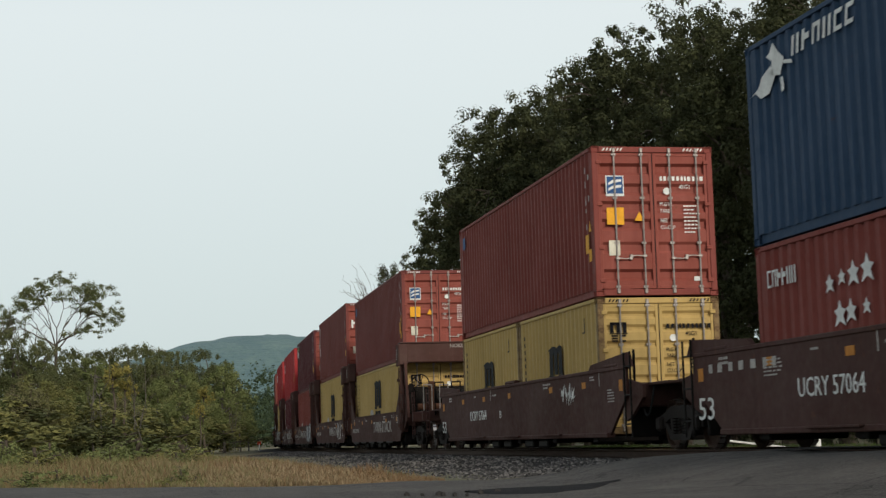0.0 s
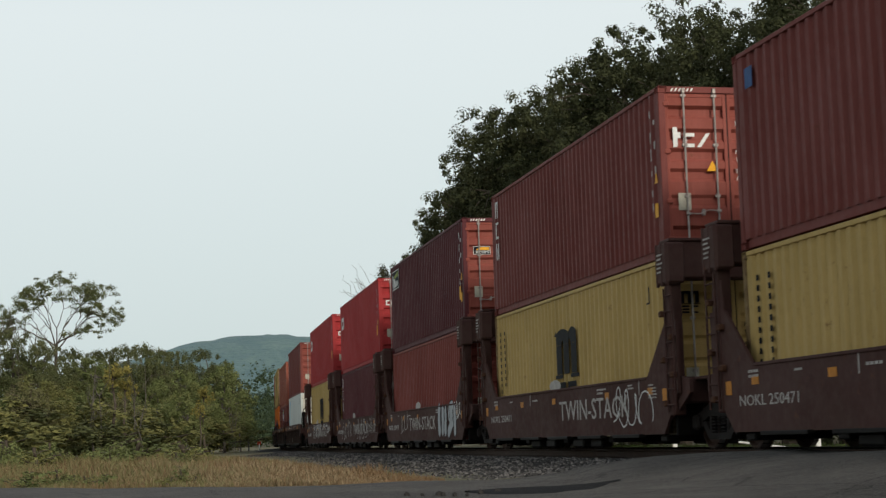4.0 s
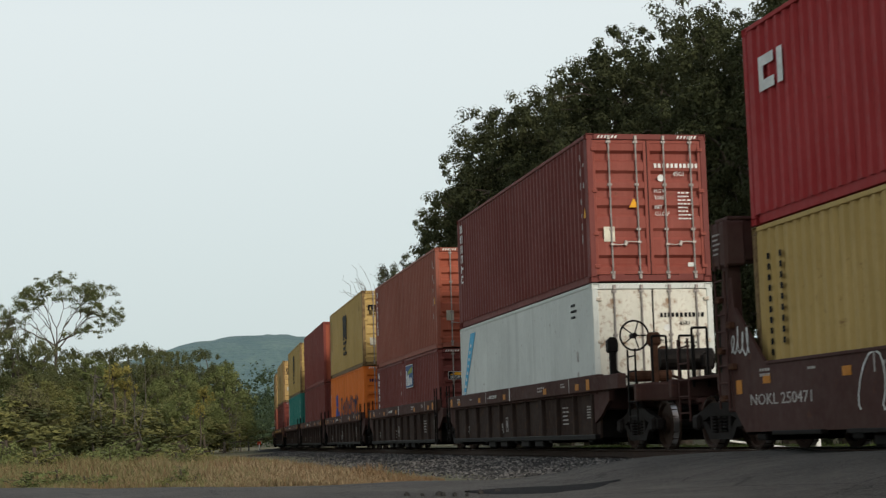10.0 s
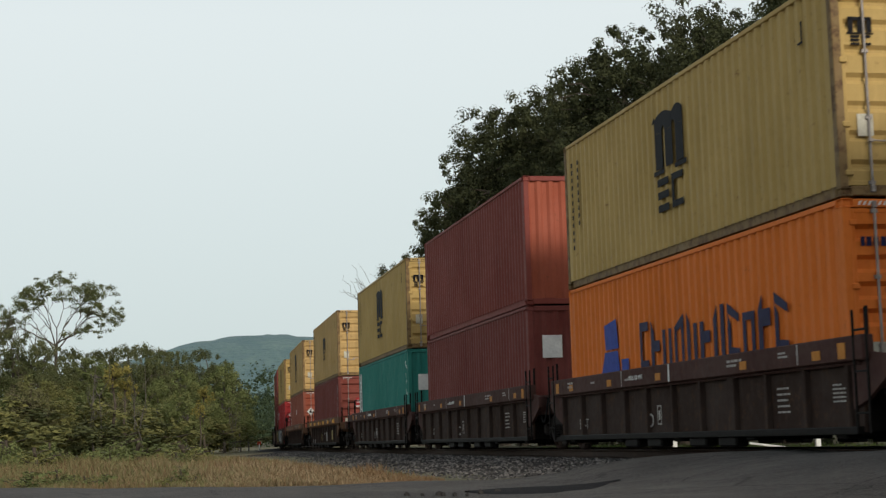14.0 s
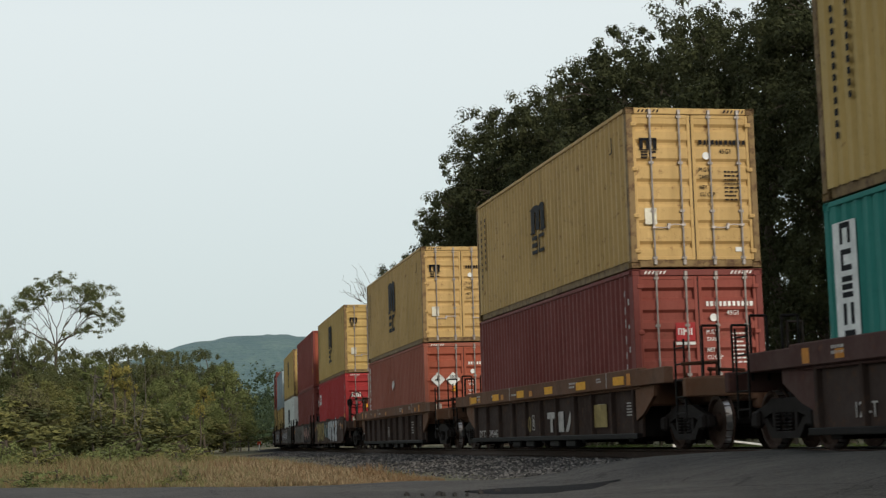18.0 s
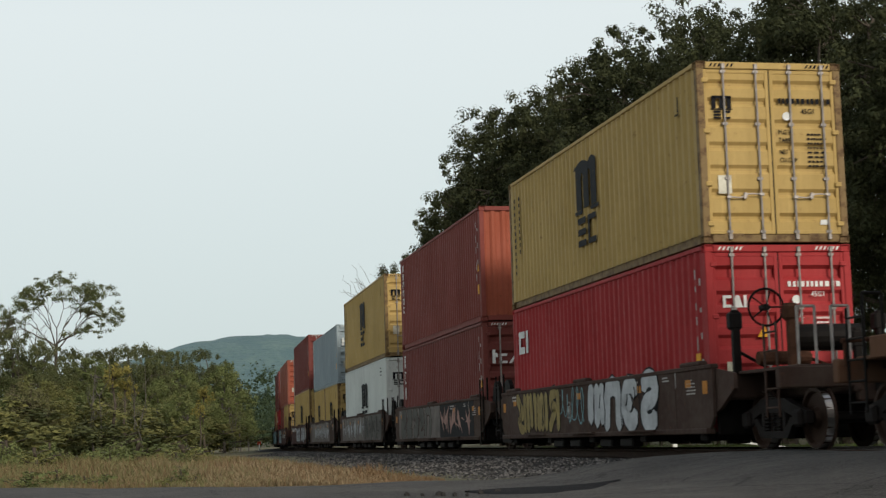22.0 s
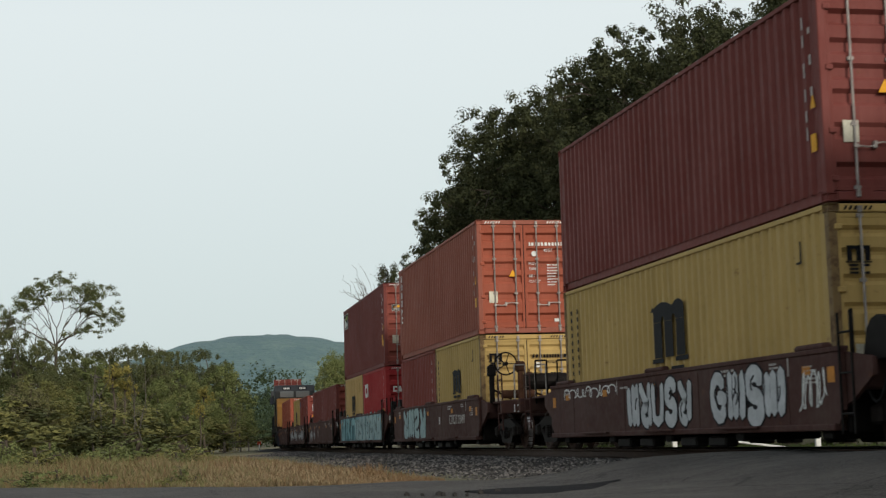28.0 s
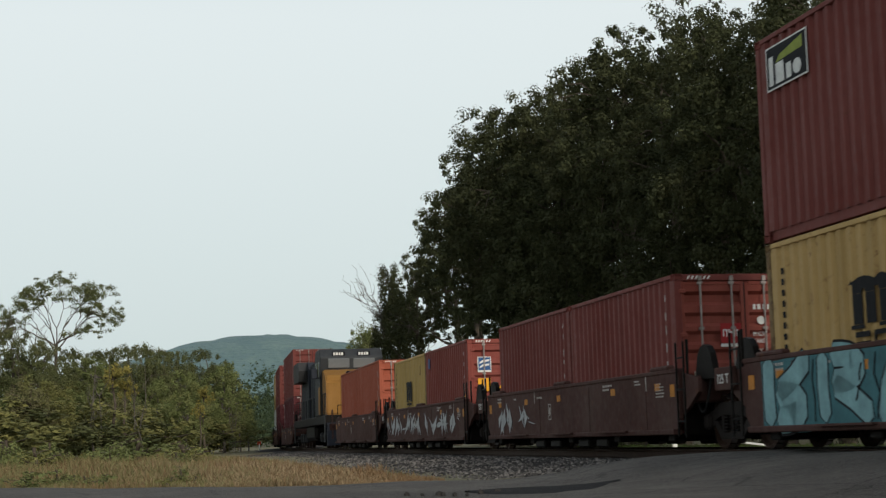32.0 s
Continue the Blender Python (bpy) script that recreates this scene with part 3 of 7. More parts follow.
# ---------------------------------------------------------------- railway cars
def wheel(bm):
    """A flanged wheel, its axle along x, the flange towards +x."""
    ring = [(-0.07, 0.40), (-0.065, 0.42), (0.04, 0.425), (0.05, 0.455), (0.075, 0.455), (0.075, 0.36), (0.03, 0.34), (0.02, 0.16), (0.08, 0.13), (0.08, 0.0)]
    back = [(-0.07, 0.37), (-0.02, 0.34), (-0.03, 0.16), (-0.10, 0.12), (-0.10, 0.0)]
    prof = back[::-1] + ring
    n, rows = 20, []
    for i in range(n):
        a = 2 * math.pi * i / n
        rows.append([bm.verts.new((x, r * math.cos(a), r * math.sin(a))) for x, r in prof if r > 0])
    for i in range(n):
        p, q = rows[i], rows[(i + 1) % n]
        for j in range(len(p) - 1):
            bm.faces.new((p[j], q[j], q[j + 1], p[j + 1]))
    bm.faces.new([r[0] for r in rows])
    bm.faces.new([r[-1] for r in rows][::-1])


def side_frame(bm, sx):
    """Cast truck side: arched top, spring opening in the middle, axle boxes at the ends."""
    x0, x1 = sorted((sx * 0.97, sx * 1.07))
    prism(bm, [(-1.12, 0.52), (-0.7, 0.62), (-0.4, 0.72), (0.4, 0.72), (0.7, 0.62), (1.12, 0.52), (1.12, 0.36), (0.72, 0.36), (0.66, 0.46), (0.42, 0.52), (-0.42, 0.52), (-0.66, 0.46), (-0.72, 0.36), (-1.12, 0.36)], x0, x1)
    prism(bm, [(-0.45, 0.16), (0.45, 0.16), (0.72, 0.42), (0.58, 0.45), (0.36, 0.26), (-0.36, 0.26), (-0.58, 0.45), (-0.72, 0.42)], x0, x1)
    for y in (-0.36, 0.36):
        box(bm, (sx * 1.02, y, 0.4), (0.1, 0.1, 0.36), 0.01)
    for y in (-0.2, 0.0, 0.2):
        for i in range(5):
            box(bm, (sx * 1.02, y, 0.29 + i * 0.05), (0.13, 0.13, 0.022), 0.004)
    for y in (-0.89, 0.89):
        box(bm, (sx * 1.08, y, 0.43), (0.12, 0.26, 0.24), 0.04)


def truck(parent, y):
    t = new("truck", mesh_of(("truck_bolster",), lambda bm: (box(bm, (0, 0, 0.55), (2.0, 0.36, 0.24), 0.03), rod(bm, (0, 0, 0.66), (0, 0, 0.8), 0.25, 14))))
    t.material_slots[0].link = "OBJECT"
    t.material_slots[0].material = IRON
    t.parent, t.matrix_basis = parent, pose(0, y, 0)
    for sx in (-1, 1):
        shared("side_frame", ("side_frame", sx), lambda bm: side_frame(bm, sx), IRON, t)
    for yy in (-0.89, 0.89):
        shared("axle", ("axle",), lambda bm: rod(bm, (-0.95, 0, 0), (0.95, 0, 0), 0.08, 10), STEEL, t, m=pose(0, yy, 0.425))
        for sx in (-1, 1):
            shared("wheel", ("wheel",), wheel, RAILM, t, m=pose(sx * 0.79, yy, 0.425, 0, 0, 0 if sx < 0 else 180), smooth=False)
            shared("wheel_rim", ("wheel_rim",), lambda bm: rim(bm), SHINE, t, "bright worn wheel tread", m=pose(sx * 0.79, yy, 0.425, 0, 0, 0 if sx < 0 else 180))
    return t


def rim(bm):
    n = 24
    rows = [[bm.verts.new((x, r * math.cos(2 * math.pi * i / n), r * math.sin(2 * math.pi * i / n))) for x, r in ((-0.062, 0.421), (0.035, 0.427), (0.035, 0.41), (-0.062, 0.41))] for i in range(n)]
    for i in range(n):
        p, q = rows[i], rows[(i + 1) % n]
        for j in range(4):
            bm.faces.new((p[j], q[j], q[(j + 1) % 4], p[(j + 1) % 4]))


def ladder(bm, z0, z1, rungs, w=0.42):
    for y in (-w / 2, w / 2):
        rod(bm, (0, y, z0), (0, y, z1), 0.018, 6)
    for i in range(rungs):
        z = z0 + (z1 - z0) * (i + 0.5) / rungs
        rod(bm, (0, -w / 2, z), (0, w / 2, z), 0.014, 6)


def brake_wheel(bm):
    n, r = 20, 0.27
    for i in range(n):
        a, b = 2 * math.pi * i / n, 2 * math.pi * (i + 1) / n
        rod(bm, (r * math.cos(a), 0, r * math.sin(a)), (r * math.cos(b), 0, r * math.sin(b)), 0.018, 6)
    for i in range(5):
        a = 2 * math.pi * i / 5
        rod(bm, (0, 0, 0), (r * math.cos(a), 0, r * math.sin(a)), 0.012, 6)
    rod(bm, (0, -0.04, 0), (0, 0.16, 0), 0.05, 10)


def coupler(bm):
    box(bm, (0, 0.35, 0), (0.16, 0.8, 0.18), 0.02)
    box(bm, (0, -0.12, 0), (0.3, 0.24, 0.3), 0.05)
    box(bm, (0.12, -0.26, 0), (0.1, 0.16, 0.26), 0.04)




def stroke(pts, r):
    """The outline of a fat round-ended brush stroke."""
    left, right = [], []
    for i, p in enumerate(pts):
        a, b = pts[max(0, i - 1)], pts[min(len(pts) - 1, i + 1)]
        d = Vector((b[0] - a[0], b[1] - a[1]))
        d = d.normalized() if d.length > 1e-6 else Vector((1, 0))
        k = Vector((-d.y, d.x)) * r
        if i == 0:
            left.append((p[0] - d.x * r * 0.7, p[1] - d.y * r * 0.7))
        left.append((p[0] + k.x, p[1] + k.y))
        right.append((p[0] - k.x, p[1] - k.y))
        if i == len(pts) - 1:
            left.append((p[0] + d.x * r * 0.7, p[1] + d.y * r * 0.7))
    return left + right[::-1]


def bubbles(seed, w, h, n, grow=0.0):
    """Fat leaning slabs that cross and lock into one another, with no letter to read in them."""
    rnd = random.Random(seed)
    out, step = [], w / n

    def bow(cx, cy, rx, ry, a, b):
        return [(cx + rx * math.cos(a + (b - a) * k / 9), cy + ry * math.sin(a + (b - a) * k / 9)) for k in range(10)]
    for i in range(n):
        x, r = (i + 0.5) * step, min(step, h) * rnd.uniform(0.15, 0.19)
        lean = rnd.uniform(-0.10, 0.14) * step
        lo, hi = rnd.uniform(0.12, 0.2) * h, rnd.uniform(0.82, 0.92) * h
        mid, rx = (lo + hi) / 2, step * 0.35
        kind = rnd.randrange(5)
        if kind == 0:      # a bow open to one side, with a stub in it
            a = rnd.choice((0.7, 3.8))
            lines = [bow(x, mid, rx, (hi - lo) / 2, a, a + 4.9), [(x, mid), (x + rx * 0.5, mid), (x + rx, mid - 0.05 * h)]]
        elif kind == 1:    # an upright with a belly
            lines = [[(x - rx, lo), (x - rx * 1.05, mid), (x - rx, hi)], bow(x - rx * 0.4, mid + 0.22 * h, rx * 1.1, 0.17 * h, 1.6, -1.6), [(x - rx * 0.4, mid), (x + rx * 0.3, mid - 0.15 * h), (x + rx, lo)]]
        elif kind == 2:    # a double bend
            lines = [bow(x, mid + 0.19 * h, rx * 0.9, 0.19 * h, 0.3, 4.5) + bow(x, mid - 0.19 * h, rx * 0.9, 0.19 * h, 1.3, -2.7)]
        elif kind == 3:    # an arch
            lines = [[(x - rx, lo), (x - rx, mid), (x - rx * 0.8, hi - 0.08 * h), (x, hi), (x + rx * 0.8, hi - 0.08 * h), (x + rx, mid), (x + rx * 1.1, lo)]]
        else:              # leaning slabs
            lines = [[(x + q * rx, lo + rnd.uniform(0, 0.1) * h), (x + q * rx * 1.1, mid), (x + q * rx * 0.9, hi)] for q in (-1, 0.1, 1)]
        fx, fy = rnd.choice((-1, -1, 1)), rnd.choice((-1, 1))
        lines = [[(x + fx * (px - x), mid + fy * (py - mid)) for px, py in ln] for ln in lines]
        for ln in lines:
            out.append(stroke([(px + lean * (py / h - 0.5), py) for px, py in ln], r * rnd.uniform(0.85, 1.0) + grow))
    return out


def creases(seed, w, h, n):
    """The dark inner lines of such shapes: short curved strokes."""
    rnd = random.Random(seed + 500)
    out, step = [], w / n
    for i in range(n):
        x = (i + 0.5) * step
        for _ in range(rnd.randint(0, 2)):
            a, ln = rnd.uniform(-0.5, 0.5) + math.pi / 2, h * rnd.uniform(0.18, 0.42)
            px, py, k = x + rnd.uniform(-0.25, 0.25) * step, h * rnd.uniform(0.2, 0.6), rnd.uniform(-0.12, 0.12)
            out.append(stroke([(px + math.cos(a) * ln * f + k * math.sin(f * 3), py + math.sin(a) * ln * f) for f in (0, 0.33, 0.66, 1)], 0.018))
        out.append(stroke([((i + 1) * step + rnd.uniform(-0.05, 0.05) * step, h * f) for f in (0.12, 0.4, 0.65, 0.9)], 0.014))
    return out[:-1]


def shards(seed, w, h, n, grow=0.0):
    """A tangle of curved blades, as of hard-edged spray work."""
    rnd = random.Random(seed)
    out, step = [], w / n
    for i in range(n):
        for _ in range(5):
            x0, y0 = (i + rnd.random()) * step, rnd.uniform(0.05, 0.25) * h
            x1, y1 = x0 + rnd.uniform(-0.55, 0.55) * step, rnd.uniform(0.7, 0.97) * h
            if rnd.random() < 0.35:
                y0, y1 = rnd.uniform(0.3, 0.7) * h, rnd.uniform(0.3, 0.7) * h
                x1 = x0 + rnd.uniform(0.3, 0.7) * step
            b = rnd.uniform(-0.25, 0.25) * step
            wd = step * rnd.uniform(0.06, 0.13) + grow
            mx, my = (x0 + x1) / 2 + b, (y0 + y1) / 2
            out.append([(x0, y0), (mx + wd, my - wd * 0.3), (x1, y1), (mx - wd, my + wd * 0.3)])
    return out


def cloud(seed, w, h):
    """The uneven sprayed field behind a piece."""
    rnd = random.Random(seed + 900)
    n = max(6, int(w / 0.45))
    top = [(w * i / n, h * rnd.uniform(0.94, 1.06)) for i in range(n, -1, -1)]
    return [[(w * i / n, h * rnd.uniform(-0.03, 0.05)) for i in range(n + 1)] + top]


def spray_on(car, y, z, w, h, seed, letters, fill, label, style="bubble", back=None, edge=None):
    """Spray work: a field, a dark edge, the fill, and dark creases over it."""
    make = bubbles if style == "bubble" else shards
    if back:
        mark("graffiti", car, side_pose(y, z, -1.4225), ("g_back", seed), cloud(seed, w, h), back, "sprayed field of paint")
    mark("graffiti", car, side_pose(y, z, -1.4250), ("g_edge", seed), make(seed, w, h, letters, 0.035), edge or BLACK, "edge of spray work")
    mark("graffiti", car, side_pose(y, z, -1.4275), ("g_fill", seed), make(seed, w, h, letters), fill, label)
    if style == "bubble":
        mark("graffiti", car, side_pose(y, z, -1.4315), ("g_crease", seed), creases(seed, w, h, letters), edge or BLACK, "inner lines of spray work")


def scribble(seed, w, h, loops):
    """A thin spray line that runs on in uneven loops."""
    rnd = random.Random(seed)
    pts, x = [], 0.0
    per = w / loops
    for i in range(loops):
        r, ht, sl, base = per * rnd.uniform(0.25, 0.5), h * rnd.uniform(0.3, 0.5), rnd.uniform(-0.2, 0.5), h * rnd.uniform(0.4, 0.6)
        tw = rnd.choice((1, 1, -1))
        for j in range(12):
            a = 2 * math.pi * j / 12 * tw - 1.6
            pts.append((x + per * j / 12 + r * math.cos(a) + sl * ht * math.sin(a) * 0.5, base + ht * math.sin(a)))
        x += per
    out = []
    for p, q in zip(pts, pts[1:]):
        d = Vector((q[0] - p[0], q[1] - p[1]))
        if d.length < 1e-4 or d.length > per:
            continue
        k = Vector((-d.y, d.x)).normalized() * 0.012
        e = d.normalized() * 0.004
        out.append([(p[0] - k.x - e.x, p[1] - k.y - e.y), (q[0] - k.x + e.x, q[1] - k.y + e.y), (q[0] + k.x + e.x, q[1] + k.y + e.y), (p[0] + k.x - e.x, p[1] + k.y - e.y)])
    return out


def tag(t, y, z, x, shapes, material, key, label, dx=0.0):
    return mark("graffiti", t, side_pose(y, z, x - dx), key, shapes, material, label)


def hose(bm, pts, r):
    rings = []
    for i, p in enumerate(pts):
        d = (pts[min(i + 1, len(pts) - 1)] - pts[max(i - 1, 0)]).normalized()
        b = d.cross(Vector((1, 0, 0)))
        rings.append([bm.verts.new(p + (Vector((1, 0, 0)) * math.cos(k) + b * math.sin(k)) * r) for k in (0, 1.05, 2.1, 3.14, 4.2, 5.25)])
    for p, q in zip(rings, rings[1:]):
        for k in range(6):
            bm.faces.new((p[k], p[(k + 1) % 6], q[(k + 1) % 6], q[k]))


def well_car(u, kind, near, far, label, half_near, half_far, carpaint, trucks=True):
    """One unit of a stack car. near and far: "art" (shares a truck with the next unit) or "cpl" (a coupler); half_*: from the middle to that end."""
    t = tagged(new("well_car"), label, "rail car", "units of the freight train")
    top, low, wx = {"smooth": (1.27, 0.26, 1.42), "long": (1.46, 0.24, 1.42), "twin": (1.22, 0.26, 1.42), "rib": (1.40, 0.22, 1.40)}[kind]
    body = 8.2 if kind == "long" else 6.62
    for sx in (-1, 1):
        xa, xb = sorted((sx * (wx - 0.05), sx * wx))
        if kind == "rib":
            shared("side_plate", ("rib_plate", sx), lambda bm: prism(bm, [(-body, top - 0.3), (body, top - 0.3), (body - 0.1, low), (-body + 0.1, low)], xa - sx * 0.09, xb - sx * 0.09), RIBDARK, t)
            shared("top_chord", ("rib_chord", sx), lambda bm: (box(bm, (sx * (wx - 0.02), 0, top - 0.16), (0.16, 2 * body + 0.5, 0.31), 0.015), box(bm, (sx * (wx - 0.04), 0, top - 0.335), (0.05, 2 * body, 0.05), 0.01)), carpaint, t)
            # The lower edge lies in shade; its dark colour puts that in.
            shared("bottom_chord", ("rib_low", sx), lambda bm: box(bm, (sx * (wx - 0.06), 0, low + 0.02), (0.14, 2 * body - 0.2, 0.1), 0.012), STEEL, t)
            for i in range(11):
                y = -body + 0.35 + i * (2 * body - 0.7) / 10
                wide = 0.26 if i in (3, 7) else 0.085
                shared("stake", ("stake", sx, wide), lambda bm: box(bm, (0, 0, 0), (0.10, wide, top - 0.34 - low), 0.012), RIBDARK, t, m=pose(sx * (wx - 0.055), y, (top - 0.34 + low) / 2))
        elif kind == "twin":
            b = body + 0.35
            prof = [(-b, 2.55), (-b + 0.34, 2.55), (-b + 0.5, 1.95), (-b + 1.5, top), (b - 1.5, top), (b - 0.5, 1.95), (b - 0.34, 2.55), (b, 2.55), (b, 0.95), (b - 0.55, low), (-b + 0.55, low), (-b, 0.95)]
            shared("side_plate", ("twin_plate", sx), lambda bm: twin_plate(bm, b, top, low, xa, xb), carpaint, t)
            shared("top_chord", ("twin_chord", sx), lambda bm: box(bm, (sx * (wx - 0.04), 0, top - 0.02), (0.12, 2 * b - 3.1, 0.05), 0.01), carpaint, t)
            shared("running_board", ("twin_board", sx), lambda bm: [box(bm, (sx * (wx + 0.02), y, low - 0.02), (0.12, 1.5, 0.06), 0.008) for y in (-4.4, -2.2, 0, 2.2, 4.4)], STEEL, t)
        else:
            cut = 1.1 if kind == "long" else 0.75 if kind == "twin" else 0.22
            knee = 0.5 if kind == "smooth" else 0.95
            shared("side_plate", ("plate", kind, sx), lambda bm: prism(bm, [(-body, top), (body, top), (body, knee), (body - cut, low), (-body + cut, low), (-body, knee)], xa, xb), carpaint, t)
            shared("top_chord", ("chord", kind, sx), lambda bm: (box(bm, (sx * (wx - 0.045), 0, top - 0.01), (0.13, 2 * body, 0.07), 0.012),
                   [box(bm, (sx * (wx - 0.05), y, top + 0.05), (0.14, 0.9, 0.09), 0.03) for y in (-body + 0.9, body - 0.9, 0.3)]), carpaint, t)
            shared("bottom_chord", ("low_chord", kind, sx), lambda bm: (box(bm, (sx * (wx - 0.02), 0, low + 0.03), (0.16, 2 * body - 2 * cut + 0.1, 0.09), 0.015),
                   [box(bm, (sx * (wx + 0.06), y, low + 0.06), (0.12, 1.5, 0.035), 0.006) for y in (-3.4, 0, 3.4)]), carpaint, t)
        for y in (-5.9, -3.0, 0, 3.0, 5.9):
            shared("floor_beam", ("floor_beam",), lambda bm: box(bm, (0, 0, 0.19), (1.2, 0.32, 0.11), 0.02), STEEL, t, m=pose(sx * 0.72, y, 0))
        for y in (-2.2, -1.0, 1.0, 2.2):
            shared("floor_skid", ("floor_skid",), lambda bm: box(bm, (0, 0, 0.13), (0.22, 0.7, 0.16), 0.03), STEEL, t, m=pose(sx * 1.25, y, 0))
    for sgn, kindend, half in ((-1, near, half_near), (1, far, half_far)):
        y0, y1 = sgn * (body - 0.05), sgn * (half - (0.75 if kindend == "cpl" else 0.12))
        ln = abs(y1 - y0)
        shared("end_platform", ("platform", kind, round(ln, 2), sgn), lambda bm: (box(bm, (0, (y0 + y1) / 2, 0.93), (0.75, ln, 0.34), 0.03), box(bm, (0, y0 + sgn * 0.2, 0.95), (2.7, 0.42, 0.42), 0.03),
               box(bm, (0, (y0 + y1) / 2 + sgn * 0.1, 1.13), (2.3, ln - 0.4, 0.05), 0.01)), carpaint, t)
        shared("end_wall", ("well_end", kind, sgn), lambda bm: (box(bm, (0, y0 - sgn * 0.1, 0.62), (2.6, 0.08, 0.8), 0.02)), STEEL, t)
        for sx in (-1, 1):
            shared("shear_plate", ("shear", sx, sgn, kind), lambda bm: prism(bm, [(y0 - sgn * 0.2, 1.25), (y0 + sgn * 0.75, 1.12), (y0 + sgn * 0.75, 0.9), (y0 + sgn * 0.2, 0.62), (y0 - sgn * 0.2, 0.5)], *sorted((sx * 1.3, sx * 1.36))), carpaint, t)
        if kindend == "cpl":
            ty = sgn * (half - 1.95)
            truck(t, ty)
            shared("coupler", ("coupler", sgn), coupler, IRON, t, m=pose(0, sgn * (half - 0.25), 0.85, 0, 0, 0 if sgn < 0 else 180))
            shared("end_sill", ("end_sill",), lambda bm: (box(bm, (0, 0, 0.98), (2.9, 0.16, 0.3), 0.02), box(bm, (0, 0, 0.78), (0.6, 0.2, 0.3), 0.03)), carpaint, t, m=pose(0, sgn * (half - 0.85), 0))
            for x in (-1.36, 1.36):
                shared("ladder", ("ladder", 5), lambda bm: ladder(bm, 0.45, 1.75, 5), STEEL if kind == "rib" else carpaint, t, m=pose(x, sgn * (half - 1.25), 0))
            for x in (-0.95, -0.45, 0.5):
                # Highlights along the near-end rails are put in by a paler finish.
                shared("handrail", ("handrail",), lambda bm: (rod(bm, (-0.13, 0, 1.0), (-0.13, 0, 1.95), 0.02, 6), rod(bm, (0.13, 0, 1.0), (0.13, 0, 1.95), 0.02, 6), rod(bm, (-0.13, 0, 1.95), (0.13, 0, 1.95), 0.02, 6)), GALV if kind != "rib" and sgn < 0 else STEEL, t,
                       m=pose(x, sgn * (half - 0.95), 0.05 * (x > 0)))
            if kind == "twin" and sgn < 0:
                # Dark panel added for the shade and crowded gear in the end bay.
                shared("end_panel", ("end_panel",), lambda bm: (box(bm, (0, 0, 1.55), (2.5, 0.07, 0.85), 0.015), [box(bm, (q, -0.06, 1.55), (0.08, 0.08, 0.85), 0.01) for q in (-0.95, -0.35, 0.3, 0.9)]), STEEL, t, "dark panel added for the shaded end bay", m=pose(0, sgn * (body + 0.12), 0))
                shared("end_frame", ("end_frame",), lambda bm: prism(bm, [(-0.55, 1.0), (0.35, 1.0), (0.12, 2.75), (-0.1, 2.75)], -0.04, 0.04), carpaint, t, m=pose(-1.31, sgn * (body + 0.3), 0))
                shared("end_frame", ("end_frame",), None, carpaint, t, m=pose(1.31, sgn * (body + 0.3), 0))
            if sgn < 0 and carpaint != CARRUST:
                # brake gear crowding the platform
                shared("air_reservoir", ("air_reservoir",), lambda bm: bmesh.ops.create_cone(bm, cap_ends=True, segments=16, radius1=0.2, radius2=0.2, depth=1.05, matrix=Matrix.Rotation(math.pi / 2, 4, "Y")), STEEL, t, "dark air tank", m=pose(0.1, sgn * (body + 0.75), 1.62))
                for i, (x, y_, hh) in enumerate(((-1.15, 0.35, 0.95), (-0.25, 0.55, 0.75), (0.35, 1.25, 0.6), (1.05, 0.6, 0.9))):
                    shared("gear_stand", ("gear_stand", i), lambda bm: (box(bm, (0, 0, hh / 2), (0.12, 0.1, hh), 0.015), box(bm, (0, 0.03, hh - 0.16), (0.2, 0.18, 0.26), 0.03), rod(bm, (-0.06, 0, hh * 0.4), (0.5, 0.1, 0.1), 0.025, 6)), RUSTY if i == 1 else STEEL, t, m=pose(x, sgn * (body + y_), 1.12))
            if carpaint == CARRUST:
                # low rails and pipes over the coupler
                for i, (x, z) in enumerate(((-1.1, 1.35), (-0.55, 1.28), (0.1, 1.42), (0.7, 1.3))):
                    shared("pipe", ("pipe", i), lambda bm: (rod(bm, (-0.32, 0, 0), (0.32, 0.05, 0.03 * (-1) ** i), 0.03, 8), rod(bm, (-0.28, 0, 0), (-0.28, 0, -0.32), 0.022, 6), rod(bm, (0.28, 0.04, 0), (0.28, 0.04, -0.32), 0.022, 6)), RUSTY, t, m=pose(x, sgn * (half - 1.0 - 0.3 * (i % 2)), z))
            elif sgn < 0:
                shared("brake_stand", ("brake_stand",), lambda bm: (box(bm, (0, 0, 1.45), (0.12, 0.12, 0.8), 0.02), box(bm, (0, 0, 1.85), (0.24, 0.18, 0.26), 0.05), rod(bm, (-0.4, 0.3, 1.2), (0.4, 0.3, 1.2), 0.1, 12)), RUSTY, t,
                       "rusty brake gear box", m=pose(-0.62, sgn * (body + 1.15), 0.12))
                shared("brake_wheel", ("brake_wheel",), brake_wheel, STEEL, t, "dark spoked hand brake wheel", m=pose(-0.95, sgn * (body + 1.05), 2.05))
        elif sgn < 0 and trucks:
            truck(t, -half)
